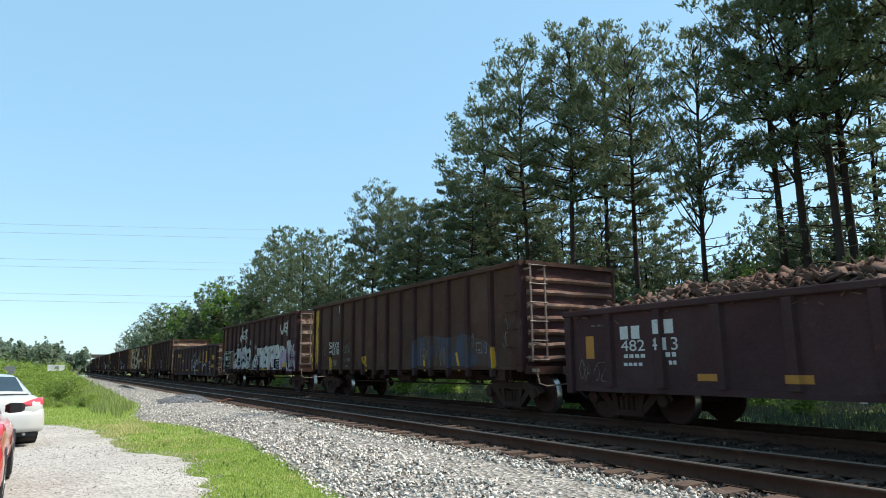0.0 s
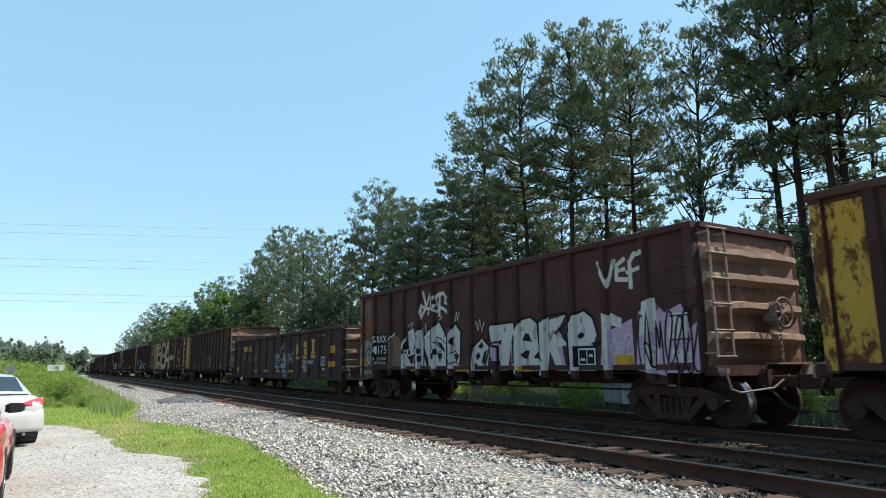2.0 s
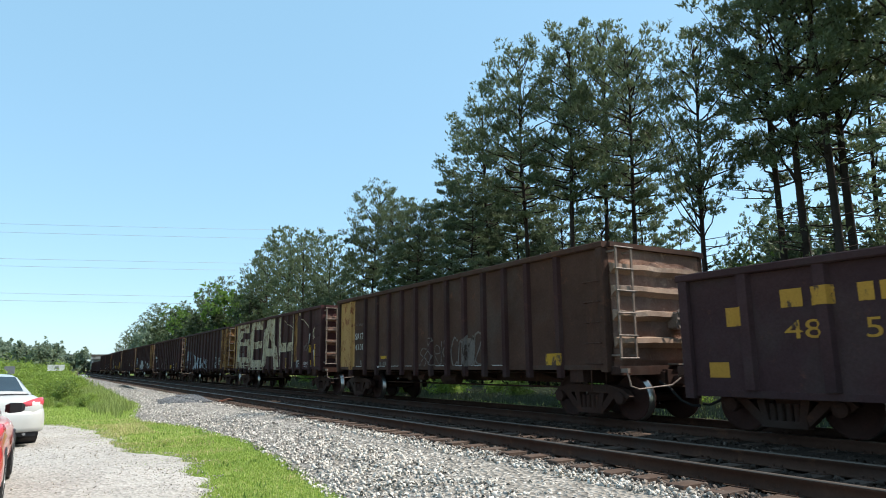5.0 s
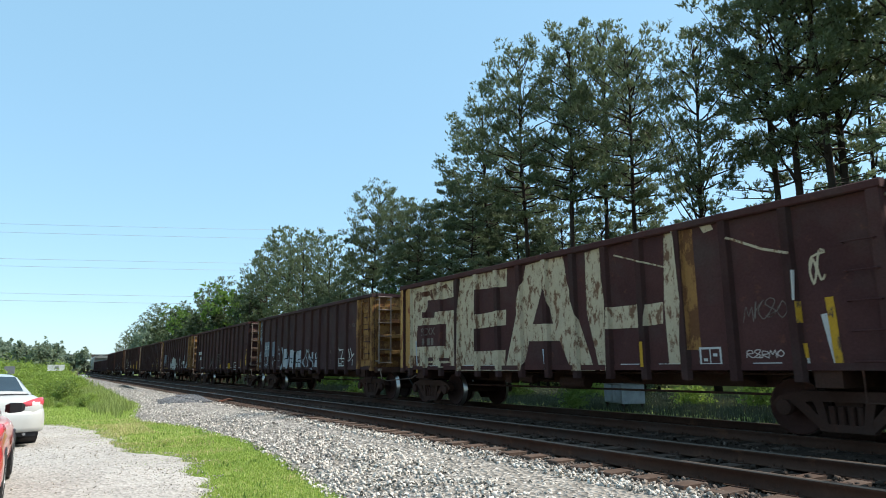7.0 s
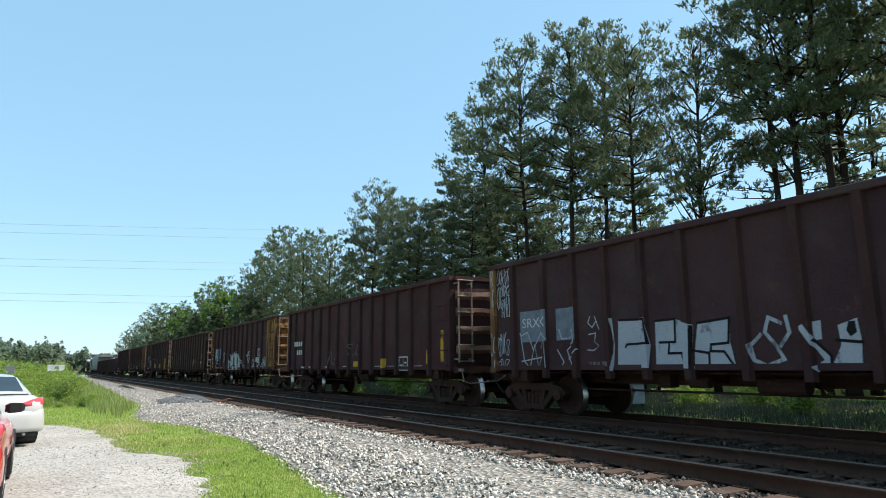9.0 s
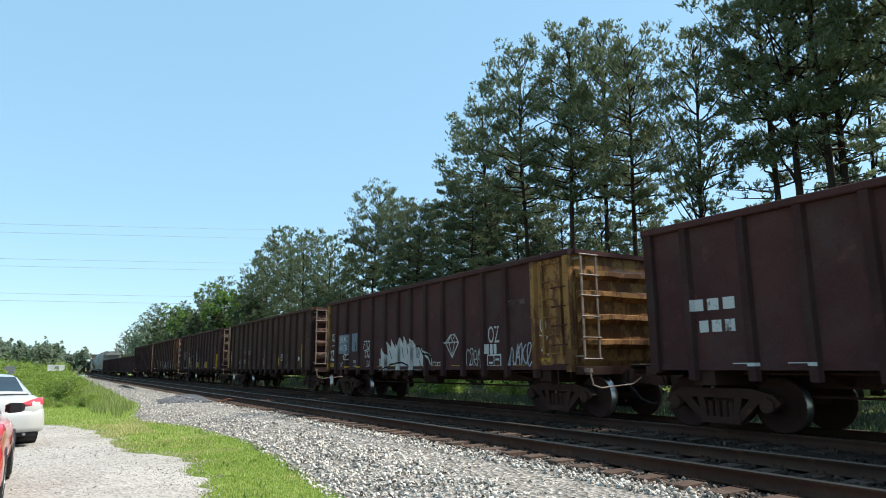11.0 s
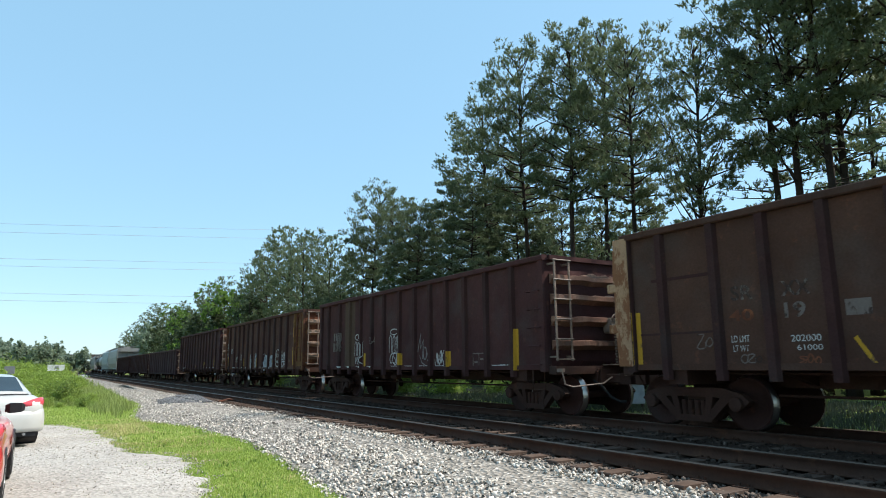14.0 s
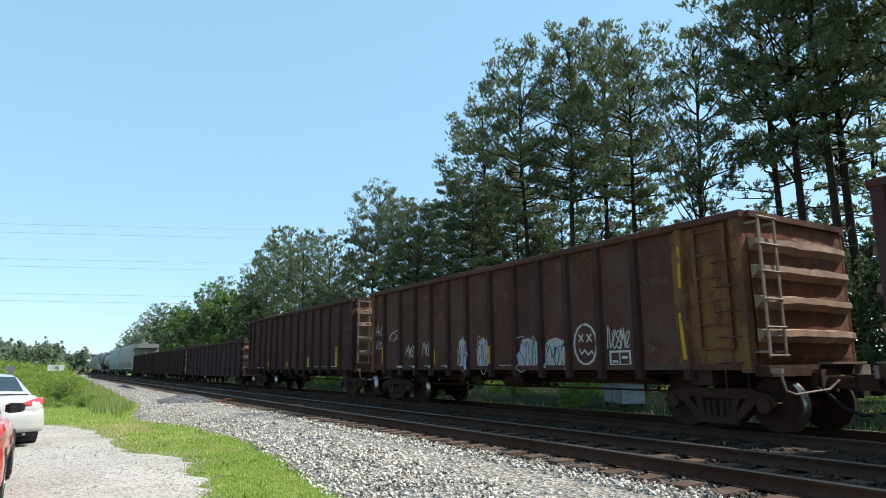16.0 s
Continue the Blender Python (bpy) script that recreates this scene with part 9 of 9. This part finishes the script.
def sedan(label, paint_mat, colour_word):
    """A four-door saloon that points along +y; origin on the ground."""
    car = thing("sedan_car", label, "car", "parked cars")
    secs = []
    for y, w, lo, hi in ((-2.42, 0.5, 0.48, 0.78), (-2.405, 0.64, 0.4, 0.88), (-2.36, 0.755, 0.34, 0.965), (-2.28, 0.825, 0.29, 1.035), (-2.15, 0.868, 0.25, 1.075), (-1.95, 0.893, 0.22, 1.095), (-1.5, 0.905, 0.2, 1.07), (-0.8, 0.91, 0.19, 1.0), (0.4, 0.91, 0.19, 0.965), (1.1, 0.905, 0.2, 0.96), (1.7, 0.89, 0.21, 0.88), (2.1, 0.82, 0.25, 0.78), (2.32, 0.66, 0.32, 0.68), (2.4, 0.45, 0.4, 0.6)):
        m, h = (lo + hi) / 2, (hi - lo) / 2
        half = []
        for i in range(15):
            q = math.pi * (i / 14 - 0.5)
            half.append((w * abs(math.cos(q)) ** 0.5 if 0 < i < 14 else 0.0, m + h * math.copysign(abs(math.sin(q)) ** 0.6, math.sin(q))))
        secs.append([(x, y, z) for x, z in half] + [(-x, y, z) for x, z in half[-2:0:-1]])
    part("body", loft(secs).mesh("body", paint_mat, True), None, car)
    # cabin shell with the glass laid on it
    shell = ((-2.0, 0.62, 1.04, 0.56, 1.085), (-1.8, 0.71, 1.04, 0.57, 1.13), (-1.35, 0.75, 1.0, 0.55, 1.31), (-0.98, 0.76, 0.98, 0.54, 1.425), (-0.4, 0.765, 0.96, 0.56, 1.475), (0.1, 0.765, 0.94, 0.56, 1.47), (0.35, 0.76, 0.94, 0.565, 1.425), (0.75, 0.75, 0.93, 0.6, 1.2), (1.2, 0.7, 0.9, 0.62, 0.96))
    secs = []
    for y, wb_, zb, wt, zt in shell:
        half = [(wb_, zb), (wb_ * 0.45 + wt * 0.55 + 0.03, zb * 0.45 + zt * 0.55), (wt + 0.035, zt - 0.055), (wt, zt - 0.022), (wt - 0.06, zt - 0.004), (wt * 0.45, zt + 0.014), (0, zt + 0.02)]
        secs.append([(x, y, z) for x, z in half] + [(-x, y, z) for x, z in half[-2::-1]])
    part("roof", loft(secs).mesh("roof", paint_mat, True), None, car)

    def glazing(name, rows):
        vs_, fs_ = [q for row in rows for q in row], []
        n_ = len(rows[0])
        for j in range(len(rows) - 1):
            for k in range(n_ - 1):
                fs_.append((j * n_ + k, j * n_ + k + 1, (j + 1) * n_ + k + 1, (j + 1) * n_ + k))
        part(name, MB().add(vs_, fs_).mesh(name, GLASS, True), None, car)

    glazing("rear_window", [[(u * (wt - 0.045), y, zt + 0.03 - 0.02 * u * u) for u in (-1, -0.5, 0, 0.5, 1)] for y, wt, zt in ((-1.84, 0.57, 1.122), (-1.8, 0.57, 1.13), (-1.35, 0.55, 1.31), (-1.03, 0.54, 1.41))])
    glazing("windscreen", [[(u * (wt - 0.02), y, zt + 0.03 - 0.02 * u * u) for u in (-1, -0.5, 0, 0.5, 1)] for y, wt, zt in ((0.38, 0.565, 1.41), (0.75, 0.6, 1.2), (1.15, 0.62, 0.98))])
    for s in (-1, 1):
        for ya, yb in ((-1.3, -0.36), (-0.28, 0.62)):
            rows_ = []
            for y in [ya] + [q[0] for q in shell if ya < q[0] < yb] + [yb]:
                j = max(k for k in range(len(shell) - 1) if shell[k][0] <= y)
                f = (y - shell[j][0]) / (shell[j + 1][0] - shell[j][0])
                _, wb_, zb, wt, zt = (p + (q - p) * f for p, q in zip(shell[j], shell[j + 1]))
                mid_ = (wb_ * 0.45 + wt * 0.55 + 0.03, zb * 0.45 + zt * 0.55)
                low_ = (wb_ + (mid_[0] - wb_) * 0.15, zb + (mid_[1] - zb) * 0.15)
                rows_.append([(s * (low_[0] + 0.008), y, low_[1]), (s * (mid_[0] + 0.008), y, mid_[1]), (s * (wt + 0.05), y, zt - 0.06)])
            glazing("side_window", rows_)
    for s in (-1, 1):
        rim_ = ((0.4, -2.405), (0.56, -2.39), (0.68, -2.35), (0.775, -2.285), (0.835, -2.19), (0.875, -2.07), (0.893, -1.93))
        lens = []
        for i, (x, y) in enumerate(rim_):
            zl, zh = (0.86, 0.8, 0.785, 0.785, 0.8, 0.84, 0.9)[i], (0.9, 0.945, 0.975, 0.995, 1.0, 0.995, 0.97)[i]
            d = 0.035 if i > 3 else 0.012
            lens.append([(s * (x + d * 0.3), y - 0.012, zl), (s * (x + d * 0.3), y - 0.016, (zl + zh) / 2), (s * (x - 0.01), y + 0.03, zh), (s * (x - 0.12), y + 0.12, zh - 0.02), (s * (x - 0.12), y + 0.12, zl + 0.02)])
        tl = part("tail_light", loft(lens).mesh("tail_light", LENS, True), None, car, "red wrap-around tail light")
        part("reversing_lens", loft([[(s * (x + 0.004), y - 0.018, 0.84), (s * (x + 0.004), y - 0.012, 0.91), (s * (x - 0.03), y + 0.06, 0.88)] for x, y in ((0.6, -2.38), (0.68, -2.352), (0.76, -2.3))]), LENS_W, tl)
        mir = loft([[(s * 0.78, 0.72, 0.97), (s * 0.78, 0.72, 1.06), (s * 0.78, 0.82, 1.06), (s * 0.78, 0.82, 0.97)], [(s * 0.84, 0.66, 0.95), (s * 0.84, 0.66, 1.09), (s * 0.84, 0.8, 1.09), (s * 0.84, 0.8, 0.95)], [(s * 0.98, 0.66, 0.96), (s * 0.98, 0.66, 1.09), (s * 0.98, 0.78, 1.08), (s * 0.98, 0.78, 0.97)], [(s * 1.02, 0.69, 0.99), (s * 1.02, 0.69, 1.06), (s * 1.02, 0.75, 1.05), (s * 1.02, 0.75, 1.0)]])
        part("wing_mirror", mir, BLACK, car, "black door mirror")
        for y in (-1.38, 1.35):
            arch = MB()
            n = 12
            ring_ = [(s * 0.9, y + 0.36 * math.cos(math.pi * i / n), 0.31 + 0.36 * math.sin(math.pi * i / n)) for i in range(n + 1)]
            arch.tube(ring_, 0.02, 5, 0, False)
            arch.lathe([(s * 0.55, 0.345), (s * 0.908, 0.345)], 20, "x")
            arch.v[-40:] = [(a, c + y, d + 0.32) for a, c, d in arch.v[-40:]]
            part("wheel_arch", arch, BLACK, car)
            wb = MB().lathe([(s * 0.70, 0.2), (s * 0.695, 0.27), (s * 0.71, 0.312), (s * 0.75, 0.322), (s * 0.86, 0.322), (s * 0.91, 0.31), (s * 0.925, 0.27), (s * 0.915, 0.215)], 28, "x")
            wh = part("wheel", wb.mesh("wheel", TYRE, True), None, car)
            wh.location = (0, y, 0.322)
            rb = MB().lathe([(s * 0.86, 0.02), (s * 0.925, 0.05), (s * 0.918, 0.09)], 16, "x")
            for q in range(7):
                w_ = q * 6.2832 / 7
                c, d = math.cos(w_), math.sin(w_)
                rb.add([(s * 0.92, c * 0.05 - d * 0.03, d * 0.05 + c * 0.03), (s * 0.92, c * 0.05 + d * 0.03, d * 0.05 - c * 0.03), (s * 0.918, c * 0.21 + d * 0.025, d * 0.21 - c * 0.025), (s * 0.918, c * 0.21 - d * 0.025, d * 0.21 + c * 0.025)], [(0, 1, 2, 3)])
            part("rim", rb, ALLOY, wh)
    bump_ = []
    for x, y in ((-0.922, -1.86), (-0.915, -2.1), (-0.875, -2.275), (-0.775, -2.41), (-0.52, -2.465), (0, -2.485), (0.52, -2.465), (0.775, -2.41), (0.875, -2.275), (0.915, -2.1), (0.922, -1.86)):
        q = Vector((x * 0.25, y + 1.7, 0)).normalized() * 0.1
        bump_.append([(x - q.x, y - q.y, 0.3), (x - q.x * 0.2, y - q.y * 0.2, 0.32), (x, y, 0.4), (x, y, 0.55), (x - q.x * 0.12, y - q.y * 0.12, 0.65), (x - q.x * 0.6, y - q.y * 0.6, 0.76), (x - q.x * 1.2, y - q.y * 1.2, 0.78)])
    part("bumper", loft(bump_).mesh("bumper", paint_mat, True), None, car)
    part("bumper_valance", MB().box(-0.72, 0.72, -2.36, -2.1, 0.22, 0.32), BLACK, car)
    part("number_plate", MB().box(-0.15, 0.15, -2.445, -2.4, 0.69, 0.83), SIGN_BACK, car)
    part("boot_lid_gap", MB().tube([(-0.56, -2.16, 1.068), (-0.3, -2.2, 1.077), (0.3, -2.2, 1.077), (0.56, -2.16, 1.068)], 0.014, 5), BLACK, car)
    for y, x in ((-1.1, -0.36), (-1.1, 0.36), (0.1, -0.37), (0.1, 0.37)):
        part("seat", MB().box(x - 0.25, x + 0.25, y - 0.12, y + 0.02, 0.7, 0.97, 0, 0.04), SEAT, car)
    ex = MB().tube([(0.5, -2.42, 0.27), (0.5, -2.1, 0.27)], 0.03, 8)
    part("exhaust", ex, ALLOY, car)
    return car


white = sedan("white four-door saloon car parked on the gravel", car_paint("white_car_paint", (0.43, 0.43, 0.41)), "white")
white.location, white.rotation_euler = (-1.2, 18.45, -0.43), (0, 0, radians(12))
red = sedan("red saloon car parked on the gravel", car_paint("red_car_paint", (0.4, 0.035, 0.03)), "red")
red.location = (-1.18, 10.5, -0.4)

db = thing("rusty_debris", "bent rusty red-brown steel scrap lying on the ballast", "scrap")
part("sheet", loft([[(-0.3, -0.12, 0.0), (-0.28, 0.14, 0.02), (-0.28, 0.14, 0.035), (-0.3, -0.12, 0.02)], [(0.0, -0.16, 0.1), (0.02, 0.1, 0.13), (0.02, 0.1, 0.145), (0.0, -0.16, 0.12)], [(0.32, -0.1, 0.03), (0.3, 0.12, 0.0), (0.3, 0.12, 0.02), (0.32, -0.1, 0.05)]]), RUST_END, db)
part("rod", MB().tube([(-0.35, 0.05, 0.03), (0.0, 0.12, 0.08), (0.4, -0.02, 0.02)], 0.025, 6), RUST_END, db)
db.location = (6.4, 26.7, bed_height(6.4, 26.7) + 0.02)

# ---- scrap in the loaded car ----
r7 = np.random.default_rng(77)
pl = []
for _ in range(4500):
    a, c = r7.uniform(-7.9, 7.9), r7.uniform(-1.45, 1.45)
    crown = 2.15 + 0.52 * (1 - (c / 1.5) ** 2) * min(1, (8.0 - abs(a)) / 2.2) + 0.12 * lump(a, c, 0.9)
    pl.append((c, a, crown - 0.25 * r7.random() ** 2))
pl = np.array(pl)
n = len(pl)
box = np.array([(x, y, z) for x in (-1, 1) for y in (-1, 1) for z in (-1, 1)], float)
size = np.stack([r7.uniform(0.02, 0.09, n), r7.uniform(0.05, 0.24, n), r7.uniform(0.004, 0.02, n)], 1)
vs = box[None] * size[:, None]
ang = r7.uniform(-0.9, 0.9, (n, 3))
ang[:, 0] *= 3.5
for k, (i, j) in enumerate(((0, 1), (1, 2), (0, 2))):
    c, s = np.cos(ang[:, k])[:, None], np.sin(ang[:, k])[:, None]
    p_, q_ = vs[:, :, i].copy(), vs[:, :, j].copy()
    vs[:, :, i], vs[:, :, j] = c * p_ - s * q_, s * p_ + c * q_
vs = (vs + pl[:, None]).reshape(-1, 3)
quad = np.array([(0, 1, 3, 2), (4, 6, 7, 5), (0, 4, 5, 1), (2, 3, 7, 6), (0, 2, 6, 4), (1, 5, 7, 3)])
fs = (quad[None] + 8 * np.arange(n)[:, None, None]).reshape(-1, 4)
o = part("scrap_load", fast_mesh("scrap_load", vs, fs, [SCRAP]), None, A, "heap of rusty shredded scrap metal")
tagged(o, kind="stuff")
core = []
for y in (-7.9, -6, -3, 0, 3, 6, 7.9):
    hgt = 2.55 if abs(y) < 6.5 else 2.1
    core.append([(-1.45, y, 0.8), (-1.45, y, 2.08), (-0.7, y, hgt - 0.12), (0, y, hgt), (0.7, y, hgt - 0.12), (1.45, y, 2.08), (1.45, y, 0.8)])
part("scrap_core", loft(core), SCRAP, A)

# sheet fixed over the end of the low car
BOARD = plain("scratched_tan_steel_sheet", (0.2, 0.125, 0.075), 0.7, 0, 0.25, 4.0, 0.15)
b = MB().box(-0.78, 1.42, -8.36, -8.33, 1.08, 2.58)
for z in (1.5, 2.05):
    for i in range(5):
        b.box(-0.55 + i * 0.45, -0.42 + i * 0.45, -8.368, -8.361, z, z + 0.03)
part("end_sheet_cover", b, BOARD, D, "scratched tan steel sheet over the end")



def motions():
    """The train rolls past at a steady pace; its wheels turn while they are near."""
    pace = 10.481
    for car, s in TRAIN:
        rows = []
        for i in range(17):
            rows.append((float(i), along(s - pace * i)))
        walk(car, rows)
    where = dict((c.name, s) for c, s in TRAIN)
    for w, car, y in SPUN:
        s0 = where[car.name] + y
        t0, t1 = (s0 - 45) / pace, (s0 - 3) / pace
        n0, n1 = max(0, int(t0 * 15)), min(240, int(t1 * 15) + 1)
        base = Vector(w.location)
        rows = [(0.0, Matrix.Translation(base))]
        if n1 > n0:
            for i in range(n0, n1 + 1):
                if i == 0:
                    continue
                rows.append((i / 15, Matrix.Translation(base) @ Matrix.Rotation((i - n0) / 15 * pace / 0.457, 4, "X")))
        if rows[-1][0] < 16.0:
            rows.append((16.0, rows[-1][1]))
        walk(w, rows)


motions()
